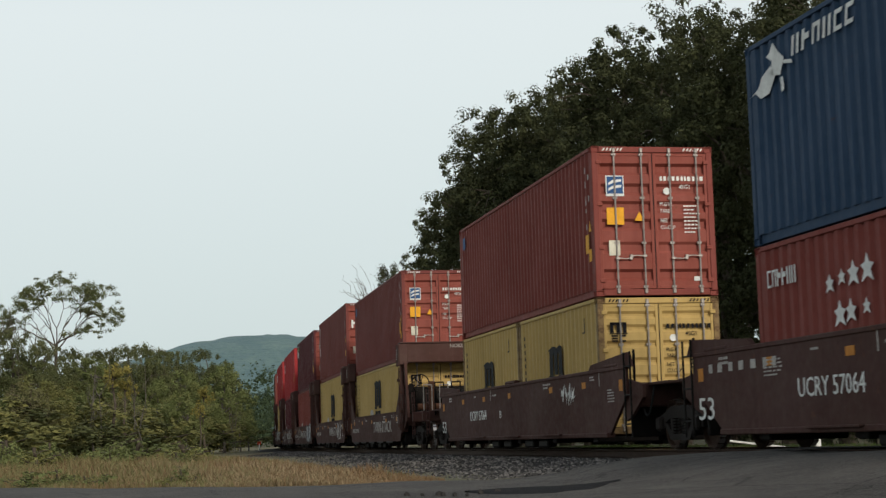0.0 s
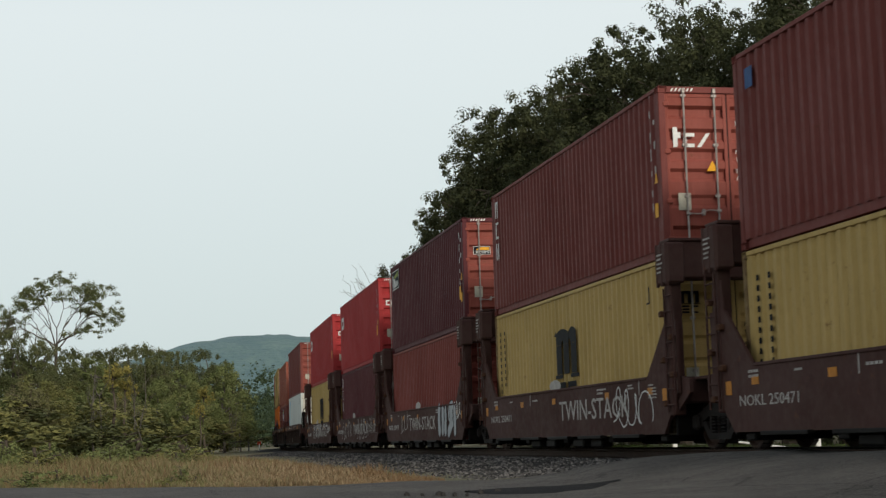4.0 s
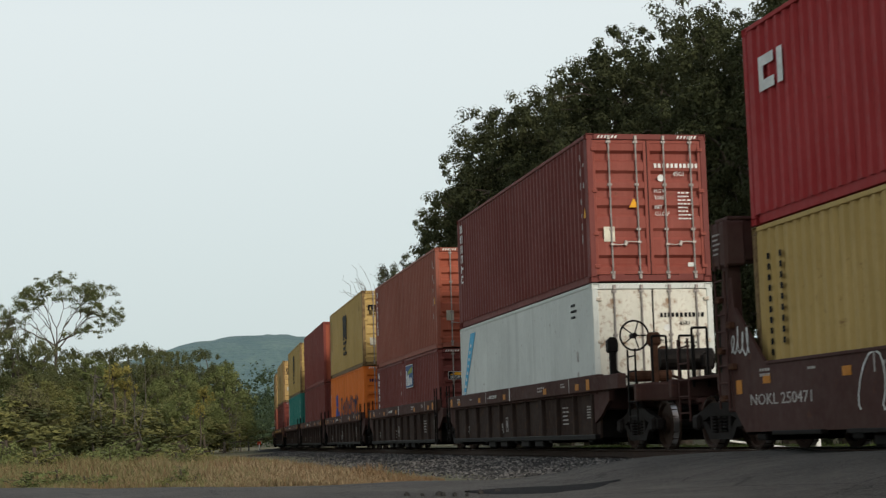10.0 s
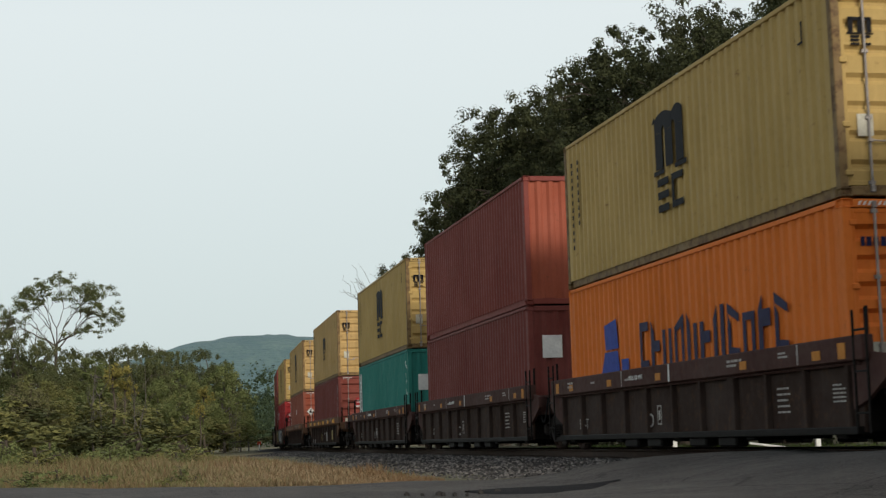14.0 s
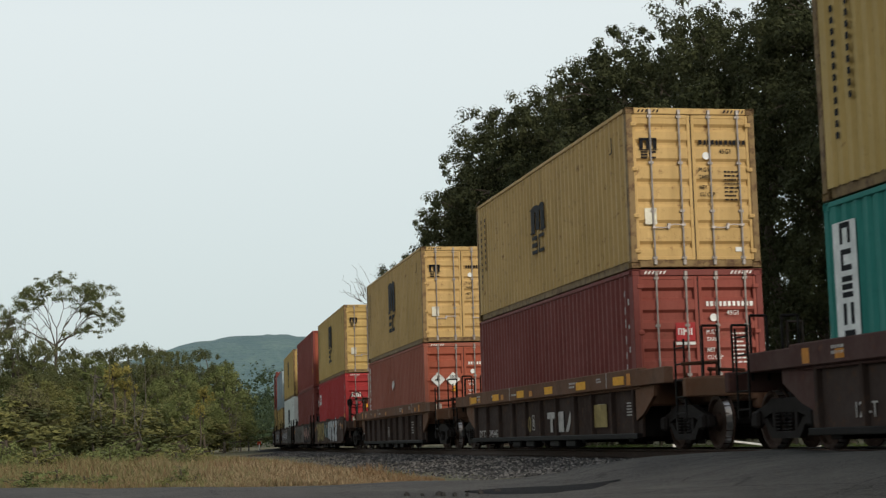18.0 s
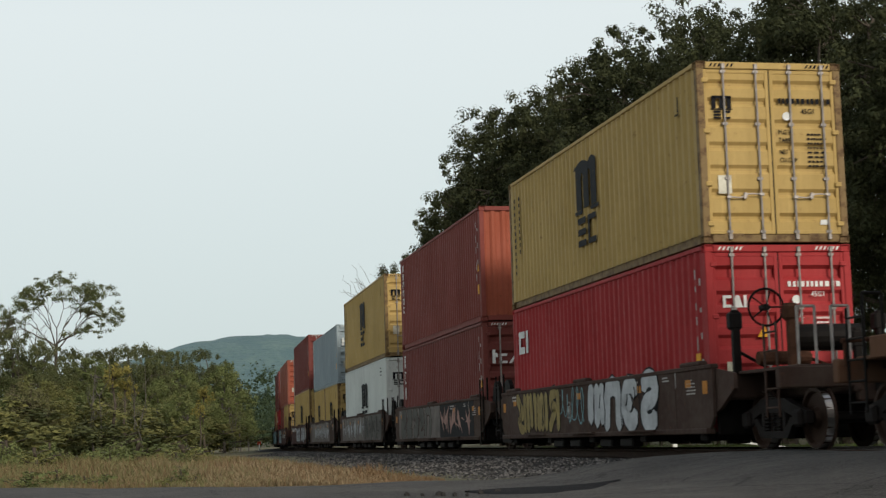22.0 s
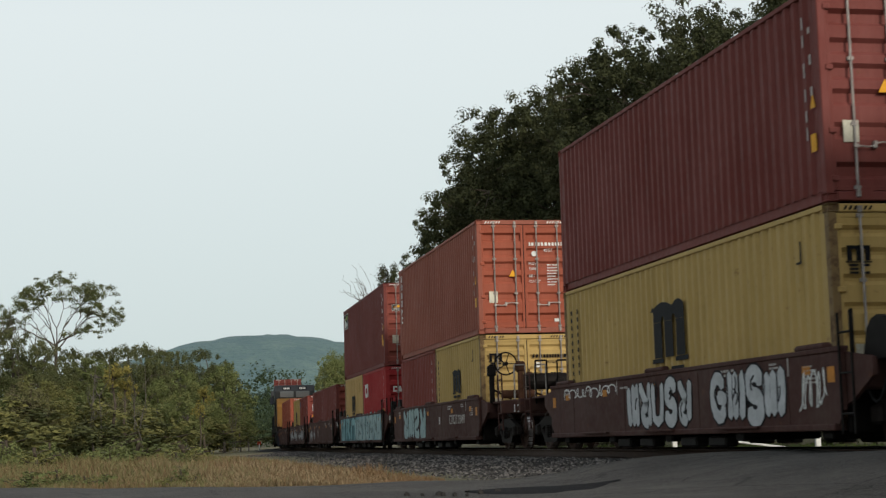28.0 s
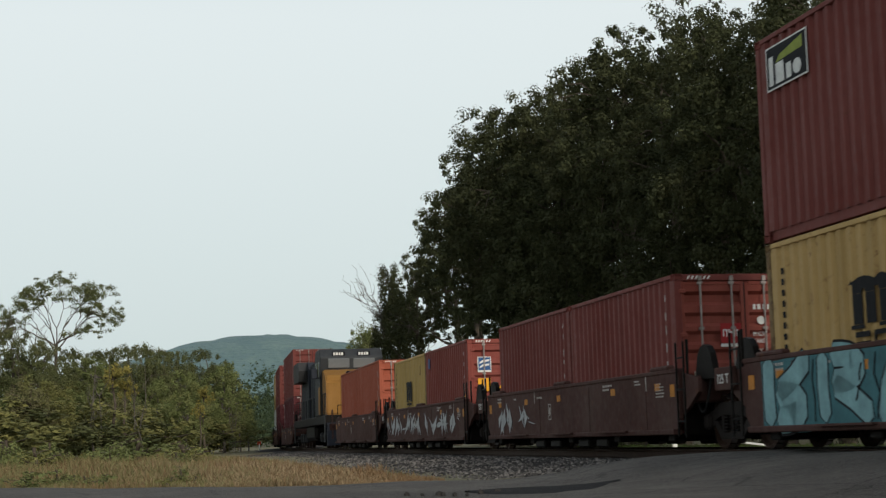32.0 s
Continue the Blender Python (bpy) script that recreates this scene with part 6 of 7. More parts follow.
# the thin tall tree above the bushes: a fan of bare limbs under a shell of leaves
def umbrella_tree(seed):
    rnd, rng = random.Random(seed), np.random.default_rng(seed)
    vs, fs, tips = [], [], []
    fork = Vector((0.25, 0, 9.0))
    limb(vs, fs, bent((0.1, 0, -0.3), fork, rnd, 0.02, 6), 0.2, 0.14, 8)

    def grow(p, d, ln, r, depth):
        e = p + d * ln
        limb(vs, fs, bent(p, e, rnd, 0.07, 3), r, r * 0.62, 6 if depth > 2 else 4)
        if depth == 0:
            tips.append(e)
            return
        if depth < 3 and rnd.random() < 0.5:
            tips.append(e)
        for k in range(3 if rnd.random() < 0.45 else 2):
            nd = (d + Vector((rnd.gauss(0, 0.42), rnd.gauss(0, 0.42), rnd.gauss(0.02, 0.26)))).normalized()
            nd.z = nd.z * 0.9 - (0.12 if depth < 3 else 0.0)      # the ends arch over
            grow(e, nd.normalized(), ln * rnd.uniform(0.66, 0.86), r * 0.6, depth - 1)
    for ax, az_ in ((-0.75, 0.85), (-0.32, 1.25), (0.05, 1.35), (0.42, 1.15), (0.85, 0.72), (1.05, 0.42), (-1.0, 0.45)):
        grow(fork - Vector((0, 0, rnd.uniform(0, 1.3))), Vector((ax, rnd.uniform(-0.5, 0.5), az_)).normalized(), rnd.uniform(1.75, 2.15), 0.075, 4)
    t = tagged(new("tree"), "tall thin tree with a light umbrella crown", "tree")
    o = new("trunk", mesh_np("trunk", vs, fs, BARK))
    o.parent = t
    v, f = leaves_at(rng, [tuple(p) for p in tips], [rnd.uniform(0.28, 0.62) for _ in tips], 46, 0.15, 0.5)
    o = new("crown", mesh_np("crown", v, f, LEAF_THIN))
    o.parent = t
    return t


TALL = umbrella_tree(175)
TALL.matrix_basis = put(TALL, -1.25, 134.5, 1.05, 0.0, 0.84)
bv, bf = [], []
rnd = random.Random(12)
for i in range(6):
    base_p = Vector((rnd.uniform(-1.2, 1.2), rnd.uniform(-1, 1), 0))
    tp = base_p + Vector((rnd.uniform(-1.6, 1.4), rnd.uniform(-1, 1), rnd.uniform(10.5, 13.2)))
    ln = bent(base_p, tp, rnd, 0.04, 6)
    limb(bv, bf, ln, 0.09, 0.018, 6)
    for _ in range(16):
        q = ln[rnd.randint(3, 5)]
        e = q + Vector((rnd.uniform(-1.5, 1.5), rnd.uniform(-1, 1), rnd.uniform(0.6, 2.6)))
        limb(bv, bf, bent(q, e, rnd, 0.12, 3), 0.03, 0.01, 4)
bare = tagged(new("bare_tree"), "leafless pale grey tree behind the bushes", "tree")
o = new("trunk", mesh_np("trunk", bv, bf, DEADWOOD))
o.parent = bare
bare.matrix_basis = put(bare, -4.3, 132.0, 1.0, 0.0)
tagged(bare, group="leafless trees")
for x_, y_, k_, a_ in ((22.3, 37.0, 0.7, 4.1),):
    copy_thing(bare, put(bare, x_, y_, k_, a_))

# far woods and the ridge
rng = np.random.default_rng(31)
cent, rad = [], []
for i in range(340):
    y = rng.uniform(300, 620)
    x = y * math.tan(rng.uniform(-0.10, 0.20)) + rng.uniform(-6, 6)
    if off_track(x, y) < 12:
        continue
    h = rng.uniform(9, 17)
    for _ in range(12):
        cent.append((x + rng.normal() * 2.6, y + rng.normal() * 2.6, h * rng.uniform(0.12, 1.0)))
        rad.append(rng.uniform(1.6, 2.8))
v, f = leaves_at(rng, cent, rad, 36, 0.65)
far = new("far_woods", mesh_np("far_woods", v, f, LEAF_FAR))
tagged(far, "distant belt of green woods across the valley", "woods", kind="stuff")

m, n, l, b = nodes_of("wooded_ridge_haze_glow")
c = mixc(n, l, band(n, l, tex(n, l, 0.02, 6), 0.35, 0.7), (0.030, 0.052, 0.036), (0.085, 0.115, 0.068))
c = mixc(n, l, band(n, l, tex(n, l, 0.11, 4), 0.4, 0.7, 0, 0.7), c, (0.025, 0.042, 0.032))
l.new(c, b.inputs["Base Color"])
b.inputs["Roughness"].default_value = 1.0
b.inputs["Emission Color"].default_value = (0.33, 0.55, 0.66, 1)   # blue glow put in for the haze of the air between
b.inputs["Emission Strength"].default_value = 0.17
bump(n, l, b, tex(n, l, 0.09, 4), 1.0, 8.0)
bm = bmesh.new()
rows = []
for j in range(26):
    y = 1350 + j * 36
    row = []
    for i in range(221):
        x = -750 + i * 9
        e = 1.0 - ((x - 215) / 300) ** 2 * (0.55 if x > 215 else 0.5)
        e2 = 0.33 * math.exp(-((x + 420) / 400) ** 2) + 0.55 * math.exp(-((x - 700) / 420) ** 2)
        ridge = max(0.0, e) ** 0.8 * 0.66 + 0.34 * math.exp(-((x - 205) / 190) ** 2)
        prof = max(ridge * 122, e2 * 60, 6)
        up = smoothstep(1350, 1720, y)
        z = prof * up + 3.2 * noise.noise((x * 0.035, y * 0.035, 3)) * up + 2.6 * noise.noise((x * 0.21, y * 0.21, 5)) * up - 3
        row.append(bm.verts.new((x, y, z)))
    rows.append(row)
for p, q in zip(rows, rows[1:]):
    for i in range(220):
        bm.faces.new((p[i], p[i + 1], q[i + 1], q[i]))
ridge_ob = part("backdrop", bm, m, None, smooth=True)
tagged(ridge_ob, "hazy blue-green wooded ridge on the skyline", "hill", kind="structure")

# grass of the field
def grass(name, count, spot, h0, h1, lo, hi, warm, label, seed):
    rng = np.random.default_rng(seed)
    vs = []
    for i in range(count):
        x, y, k = spot(rng)
        z = ground_z(x, y)
        h = rng.uniform(h0, h1) * k
        a, bend = rng.uniform(0, 6.283), rng.uniform(0.08, 0.85) * h
        w = rng.uniform(0.004, 0.010) * (1 + y / 90)
        c, s = math.cos(a), math.sin(a)
        w *= 0.42
        mx, my = x + c * bend * 0.35, y + s * bend * 0.35
        vs += [(x - s * w, y + c * w, z), (x + s * w, y - c * w, z), (mx + s * w * 0.9, my - c * w * 0.9, z + h * 0.6), (mx - s * w * 0.9, my + c * w * 0.9, z + h * 0.6)]
        vs += [(mx - s * w * 1.5, my + c * w * 1.5, z + h * 0.6), (mx + s * w * 1.5, my - c * w * 1.5, z + h * 0.6), (x + c * bend, y + s * bend, z + h)]
    fs = []
    for i in range(count):
        o = i * 7
        fs += [(o, o + 1, o + 2, o + 3), (o + 4, o + 5, o + 6)]
    g = new(name, mesh_np(name, vs, fs, leafy(name + "_blades", lo, hi, warm)))
    tagged(g, label, "grass", kind="stuff")


def field_spot(rng, patch, lo, hi, deep, y0=22.9, tall=1.0):
    """A place in the field where the patch pattern lies between lo and hi."""
    while True:
        y = y0 + deep * rng.random() ** 1.9
        x0, x1 = -1.6 - 0.055 * y, float(np.interp(y, YV, XV)) - 5.3
        f = rng.random()
        x = x0 + (x1 - x0) * f
        if y < road_far(x) + 0.1:
            continue
        v = noise.noise((x * 0.35, y * 0.16, patch)) + 1.1 * (f - 0.5)
        if lo < v + rng.normal() * 0.22 < hi:
            break
    hump = 0.7 + 0.75 * noise.noise((x * 0.9, y * 0.5, 8.0))
    edge = y - road_far(x)
    return x, y, tall * hump * (0.45 + 0.55 * smoothstep(0.1, 5, edge)) * (0.55 + 0.45 * smoothstep(0, 3, x1 - x))


def dry_spot(rng):
    """Pale hay between the road and the ballast."""
    while True:
        x, y, k = field_spot(rng, 1.0, -0.2, 9, 22)
        if 0.6 + 0.07 * (y - 23) + rng.normal() * 0.5 < x < float(np.interp(y, YV, XV)) - 6.6 + rng.normal() * 0.4 and rng.random() < 1.25 - smoothstep(25, 36, y):
            return x, y, k


def green_spot(rng):
    return field_spot(rng, 1.0, -9, 0.35, 60, 23.0)


def russet_spot(rng):
    return field_spot(rng, 5.0, -0.5, 0.6, 42, 23.2, 0.95)


def far_side_spot(rng):
    s = rng.uniform(14, 70)
    p = on_track(s, -rng.uniform(4.4, 11.5))
    return p.x, p.y, 1.0


grass("dry_grass", 48000, dry_spot, 0.07, 0.42, (0.24, 0.18, 0.105), (0.42, 0.325, 0.195), (0.16, 0.105, 0.06), "tall dry tan grass of the field", 41)
grass("green_grass", 66000, green_spot, 0.08, 0.5, (0.15, 0.15, 0.065), (0.27, 0.25, 0.115), (0.24, 0.155, 0.08), "rough olive-green weeds in the field", 42)
grass("russet_grass", 44000, russet_spot, 0.12, 0.5, (0.20, 0.125, 0.068), (0.34, 0.22, 0.12), None, "reddish-brown seeding stalks in the field", 44)
grass("verge_grass", 9000, far_side_spot, 0.05, 0.16, (0.09, 0.14, 0.03), (0.17, 0.22, 0.06), None, "short green grass beyond the track", 43)

# a dark timber barrier and a small red marker beside the line
bm = bmesh.new()
box(bm, (0, 0, 0.46), (0.16, 17.0, 0.2), 0.02)
beam = tagged(new("timber_barrier"), "long dark weathered timber lying on short posts", "barrier")
part("beam", bm, TIE, beam)
for i in range(4):
    bm = bmesh.new()
    box(bm, (0, 0, 0.18), (0.18, 0.18, 0.4), 0.02)
    part("post", bm, TIE, beam, m=pose(0, -7.5 + i * 5, 0))
beam.matrix_basis = Matrix.Translation((4.4, 68.5, ground_z(4.4, 68.5))) @ Matrix.Rotation(-0.19, 4, "Z")
bm = bmesh.new()
rod(bm, (0, 0, 0), (0, 0, 0.55), 0.04, 8)
mk = tagged(new("line_marker"), "small red and white marker post by the rails", "marker")
part("post", bm, LETTER, mk)
bm = bmesh.new()
box(bm, (0, 0, 0.62), (0.3, 0.05, 0.26), 0.02)
part("target", bm, plain("marker_red", (0.5, 0.05, 0.02), 0.5), mk, "red target plate")
mk.matrix_basis = Matrix.Translation((15.2, 131.0, ground_z(15.2, 131.0)))
for px_, py_ in ((14.9, 38.0), (17.75, 35.8)):
    bm = bmesh.new()
    box(bm, (0, 0, 0.12), (0.13, 0.1, 0.62), 0.015)
    wp = tagged(new("marker_post"), "short white wooden post in the grass", "post", "posts beyond the track")
    part("post", bm, LETTER, wp)
    wp.matrix_basis = Matrix.Translation((px_, py_, ground_z(px_, py_)))
bm = bmesh.new()
box(bm, (0, 0, 0), (1.75, 0.09, 0.05), 0.01)
pl = part("pale_board", bm, LETTER, None)
tagged(pl, "pale weathered board leaning in the grass", "board")
pl.matrix_basis = Matrix.Translation((16.65, 36.4, 0.27)) @ Matrix.Rotation(-0.5, 4, "Z") @ Matrix.Rotation(0.14, 4, "Y")

# weeds before the hedge
WEEDS = [(make_tree(181 + i, 1.6, 0.9, 0.05, 24, 24, LEAF_LIME if i else LEAF_WARM, 0.12, "waist-high green weed at the field's edge", "weed", category="weed", hollow=0.1, clump_r=0.3, tips_n=14), 1.6) for i in range(2)]
rnd = random.Random(77)
spots = []
for i in range(90):
    y = rnd.uniform(44, 80)
    lo, hi = -2.5 - 0.05 * y, float(np.interp(y, YV, XV)) - 8.0
    spots.append((lo + (hi - lo) * rnd.random() ** 1.4, y, rnd.uniform(0.7, 1.7), rnd.uniform(0.8, 1.6)))
for i in range(60):
    x, y, k = field_spot(np.random.default_rng(300 + i), 1.0, -9, 0.3, 30, 25.5)
    spots.append((x, y, rnd.uniform(0.28, 0.62), rnd.uniform(0.9, 1.7)))
plant(WEEDS, spots, "weeds before the hedge")

# ---------------------------------------------------------------- the train, unit by unit
HC, STD = 2.896, 2.591
FLOOR = 0.27
FT40, FT20 = 12.192, 6.058


def stack(u_near, lower, upper=None, upper_len=FT40):
    """Loads one unit: lower is one 40 ft box or two 20 ft boxes (near first), upper rides on it. u_near: the near ends of the boxes along the train."""
    z = FLOOR
    made = []
    if len(lower) == 1:
        k = dict(lower[0])
        h = k.pop("height", HC)
        marks = k.pop("marks", None)
        c = container(u_near + FT40 / 2, z, FT40, h, **k)
        c["high"] = h
        if marks:
            marks(c, FT40, h)
    else:
        for i, spec in enumerate(lower):
            k = dict(spec)
            h = k.pop("height", STD)
            marks = k.pop("marks", None)
            c = container(u_near + (FT20 / 2 if i == 0 else FT40 - FT20 / 2), z, FT20, h, **k)
            c["high"] = h
            if marks:
                marks(c, FT20, h)
    if upper:
        k = dict(upper)
        h2 = k.pop("height", HC)
        marks = k.pop("marks", None)
        c = container(u_near + FT40 / 2, z + h + 0.022, FT40, h2, **k)
        c["high"] = h2
        if marks:
            marks(c, FT40, h2)


# --- how each fleet is marked
def mk_flag(seed):
    def f(c, L, H):
        door_marks(c, L, H, LETTER, flag_logo, seed=seed)
        side_marks(c, L, H, DIMLETTER, seed)
        mark("sticker", c, side_pose(-L / 2 + 0.55, H * 0.3, -1.224), ("ylabel",), [rect(0, 0, 0.2, 0.36)], AMBER, "yellow label")
        mark("sticker", c, side_pose(L / 2 - 0.45, H * 0.80, -1.224), ("slabel",), [rect(0, 0, 0.26, 0.3)], SIGNBLUE, "small blue logo sticker")
    return f


def mk_red(seed, upright=True, plain_end=False, logo=None):
    def f(c, L, H):
        if not plain_end:
            door_marks(c, L, H, LETTER, logo, seed=seed)
        side_marks(c, L, H, DIMLETTER, seed)
        if upright:
            upright_bars(c, L, H, LETTER, seed % 3)
    return f


def mk_bars(seed, side=True):
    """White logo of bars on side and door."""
    def f(c, L, H):
        door_marks(c, L, H, LETTER, white_bars_logo(3, 0.19), seed=seed)
        side_marks(c, L, H, DIMLETTER, seed)
        if side:
            s = 0.5
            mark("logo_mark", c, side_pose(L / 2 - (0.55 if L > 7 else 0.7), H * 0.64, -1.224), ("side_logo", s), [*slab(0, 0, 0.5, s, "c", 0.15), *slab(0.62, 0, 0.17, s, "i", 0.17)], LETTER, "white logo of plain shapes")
        mark("sticker", c, side_pose(-L / 2 + 0.55, H * 0.3, -1.224), ("ylabel",), [rect(0, 0, 0.2, 0.36)], AMBER, "yellow label")
    return f


def mk_m(seed, kind="upper"):
    """Ochre box with the wide dark logo."""
    def f(c, L, H):
        door_marks(c, L, H, DIMLETTER if seed % 2 else BLACK, end_logo(BLACK), warn=False, seed=seed)
        if L < 7:
            big_logo(c, 0.52, 1.26, 1.05, 0.6, BLACK, True, 0.4)
        elif kind == "upper":
            big_logo(c, 0.72, 1.46, 1.45, 0.97, BLACK, True, 0.72)
        elif kind == "small":
            big_logo(c, 0.75, 1.52, 1.2, 0.56, BLACK, True, 0.5)
        else:
            big_logo(c, 0.8, 1.24, 1.6, 0.94, BLACK, True, 0.72)
        sh = [rect(0, -0.15 * i - 0.1, 0.075, 0.085) for i in range(12)]
        mark("name_mark", c, side_pose(L / 2 - 0.5, H * 0.86, -1.224), ("dark_column",), sh, BLACK, "column of small dark bars")
        if L > 7:
            mark("name_mark", c, side_pose(L / 2 - 0.9, H * 0.86, -1.224), ("dark_column", 8), sh[:9], BLACK, "column of small dark bars")
        mark("small_mark", c, side_pose(-L / 2 + 0.9, H * 0.76, -1.224), ("hook",), [rect(0, 0, 0.045, 0.3), rect(-0.12, 0, 0.13, 0.03)], BLACK, "thin dark mark")
    return f


def mk_box(seed):
    def f(c, L, H):
        door_marks(c, L, H, LETTER, box_logo, seed=seed)
        side_marks(c, L, H, LETTER, seed)
        side_box_logo(c, L / 2 - 0.38, H * 0.72, 1.3, 0.62, BLACK)
        mark("sticker", c, side_pose(-L / 2 + 0.55, H * 0.26, -1.224), ("ylabel",), [rect(0, 0, 0.2, 0.36)], AMBER, "yellow label")
    return f


def red(label, seed, paint_=None, **k):
    return dict(material=paint_ or RED, label=label, marks=mk_red(seed, **k))


def ochre(label, seed, paint_=None, end="lined", **k):
    return dict(material=paint_ or YELLOW, label=label, end=end, marks=mk_m(seed, **k))


def mk_cruise(c, L, H):
    mark("logo_mark", c, side_pose(L / 2 - 0.12, 0.95, -1.215), ("sash",), [[(0, 0), (1.15, H - 1.15), (1.75, H - 1.15), (0.2, 0), (0.1, -0.35), (0, -0.35)]], paint("sky_blue_stripe", (0.10, 0.38, 0.58), rust=0.1), "sky blue slanted stripe")
    mark("logo_mark", c, side_pose(L / 2 - 0.22, 1.1, -1.219), ("sash_bars",), [[(0.125 * i + 0.12, 0.17 * i + 0.06), (0.125 * i + 0.22 + 0.04 * (i % 2), 0.17 * i + 0.05), (0.125 * i + 0.27, 0.17 * i + 0.12), (0.125 * i + 0.16, 0.17 * i + 0.14)] for i in range(8)], LETTER, "white bars on the stripe")
    mark("stencil_block", c, side_pose(-L / 2 + 1.5, H * 0.8, -1.215), ("reefer_block",), rows_of_bars(0.45, 0.36, 3, 4, 0.4), BLACK, "dark stencilled data")
    for z in (0.25, 0.36, 0.5):
        mark("sticker", c, side_pose(-L / 2 + 1.2, H * z, -1.215), ("rsq",), [rect(0, 0, 0.1, 0.2)], DIMLETTER, "grey sticker")
    door_marks(c, L, H, BLACK, None, warn=False, code="45R1", seed=41)


def mk_white_m(c, L, H):
    big_logo(c, 0.7, 1.34, 1.75, 0.88, BLACK, True, 0.72)
    mark("stencil_block", c, side_pose(-L / 2 + 1.5, H * 0.8, -1.215), ("reefer_block",), rows_of_bars(0.45, 0.36, 3, 4, 0.4), BLACK, "dark stencilled data")
    mark("warning_sign", c, side_pose(-L / 2 + 1.1, H * 0.3, -1.215), ("warn",), [[(0, 0), (0.2, 0), (0.1, 0.18)]], AMBER, "amber warning triangle")
    mark("sticker", c, side_pose(-L / 2 + 1.1, H * 0.16, -1.215), ("asq",), [rect(0, 0, 0.24, 0.2)], AMBER, "amber sticker")
    door_marks(c, L, H, BLACK, end_logo(BLACK, 0.4), warn=False, code="45R1", seed=42)


def mk_orange(c, L, H):
    mark("logo_mark", c, side_pose(4.1, 1.1, -1.224), ("blue_sail",), [[(0, 0.0), (1.1, 0.0), (1.0, 0.42), (0.25, 0.42)], [(0.3, 0.46), (1.05, 0.46), (0.95, 1.0), (0.25, 0.92)], rect(1.2, 0, 0.4, 0.25)], plain("logo_blue", (0.03, 0.06, 0.30), 0.5), "blue emblem of two sails")
    mark("logo_mark", c, side_pose(1.85, 1.1, -1.224), ("big_bars", 11), [[(x, y * (1.0 if int(x / 0.573) % 3 else 1.32)) for x, y in q] for q in slabs(6.3, 0.62, 11, 12, 0.24, 0.27)], plain("logo_navy", (0.02, 0.02, 0.06), 0.5), "line of plain dark bars")
    door_marks(c, L, H, LETTER, None, code="", rows=False, seed=15)
    mark("logo_mark", c, end_pose(-0.98, H * 0.79, -L / 2 + 0.018), ("oh_bars",), bars(0.95, 0.12, 11, 13), plain("logo_navy", (0.02, 0.02, 0.06), 0.5), "line of small dark bars")


def mk_teal(c, L, H):
    mark("logo_mark", c, side_pose(L / 2 - 0.25, 0.25, -1.224), ("tall_white",), [rect(0, 0, 0.62, H - 0.55)], LETTER, "tall white panel")
    for i in range(5):
        mark("logo_mark", c, side_pose(L / 2 - 0.42, 0.95 + i * 0.34, -1.228), ("tw", i), slab(0.02, 0, 0.28, 0.27, "nuecn"[i], 0.07), BLACK, "dark plain block")
    side_marks(c, L, H, LETTER, 6)
    mark("sticker", c, end_pose(-0.9, H * 0.55, -L / 2 + 0.01), ("white_sq",), [rect(0, 0, 0.45, 0.5)], LETTER, "white square notice")
    mark("warning_sign", c, side_pose(-L / 2 + 0.7, H * 0.24, -1.224), ("warn",), [[(0, 0), (0.2, 0), (0.1, 0.18)]], AMBER, "amber warning triangle")


def mk_hazmat(c, L, H):
    y = -L / 2 + 0.014
    for x in (-0.80, -0.34):
        mark("placard", c, end_pose(x, H * 0.62, y), ("diamond",), [[(0, -0.22), (0.22, 0), (0, 0.22), (-0.22, 0)]], LETTER, "white diamond hazard placard")
        mark("placard", c, end_pose(x, H * 0.62, y - 0.005), ("diamond_ink", x), [rect(-0.1, -0.03, 0.16, 0.04), rect(-0.03, -0.06, 0.04, 0.16)] if x < -0.5 else [rect(-0.08 + 0.045 * i, 0.02, 0.022, 0.1) for i in range(4)], BLACK, "black placard symbol")
    door_marks(c, L, H, LETTER, None, seed=21)
    mark("placard", c, side_pose(0.25, H * 0.62, -1.224), ("diamond_side",), [[(0.06, -0.1), (0.2, 0), (0.08, 0.22), (-0.05, 0.02)], [(0.3, -0.05), (0.5, 0.06), (0.36, 0.24), (0.26, 0.1)]], LETTER, "two white hazard placards")
    upright_bars(c, L, H, LETTER, 1, y0=L / 2 - 0.35)


def mk_tex(c, L, H, name=True):
    door_marks(c, L, H, LETTER, plain_name_logo, seed=25)
    side_marks(c, L, H, DIMLETTER, 25)
    upright_bars(c, L, H, LETTER, 7, n=3, w=0.26, h=1.5)


def mk_tal(c, L, H):
    y = -L / 2 + 0.014
    mark("sticker", c, end_pose(-0.45, H * 0.56, y), ("tal_red",), [rect(0, 0, 0.36, 0.32)], SCARLET, "bright red logo sticker")
    mark("sticker", c, end_pose(-0.41, H * 0.56 + 0.1, y - 0.005), ("tal_bars",), slabs(0.28, 0.12, 3, 5, 0.2, 0.28), LETTER, "white bars")
    mark("sticker", c, end_pose(-0.45, H * 0.535, y), ("tal_line",), [rect(0, 0, 0.36, 0.05)], LETTER, "white line")
    door_marks(c, L, H, LETTER, None, warn=False, seed=18)
    side_marks(c, L, H, DIMLETTER, 18)


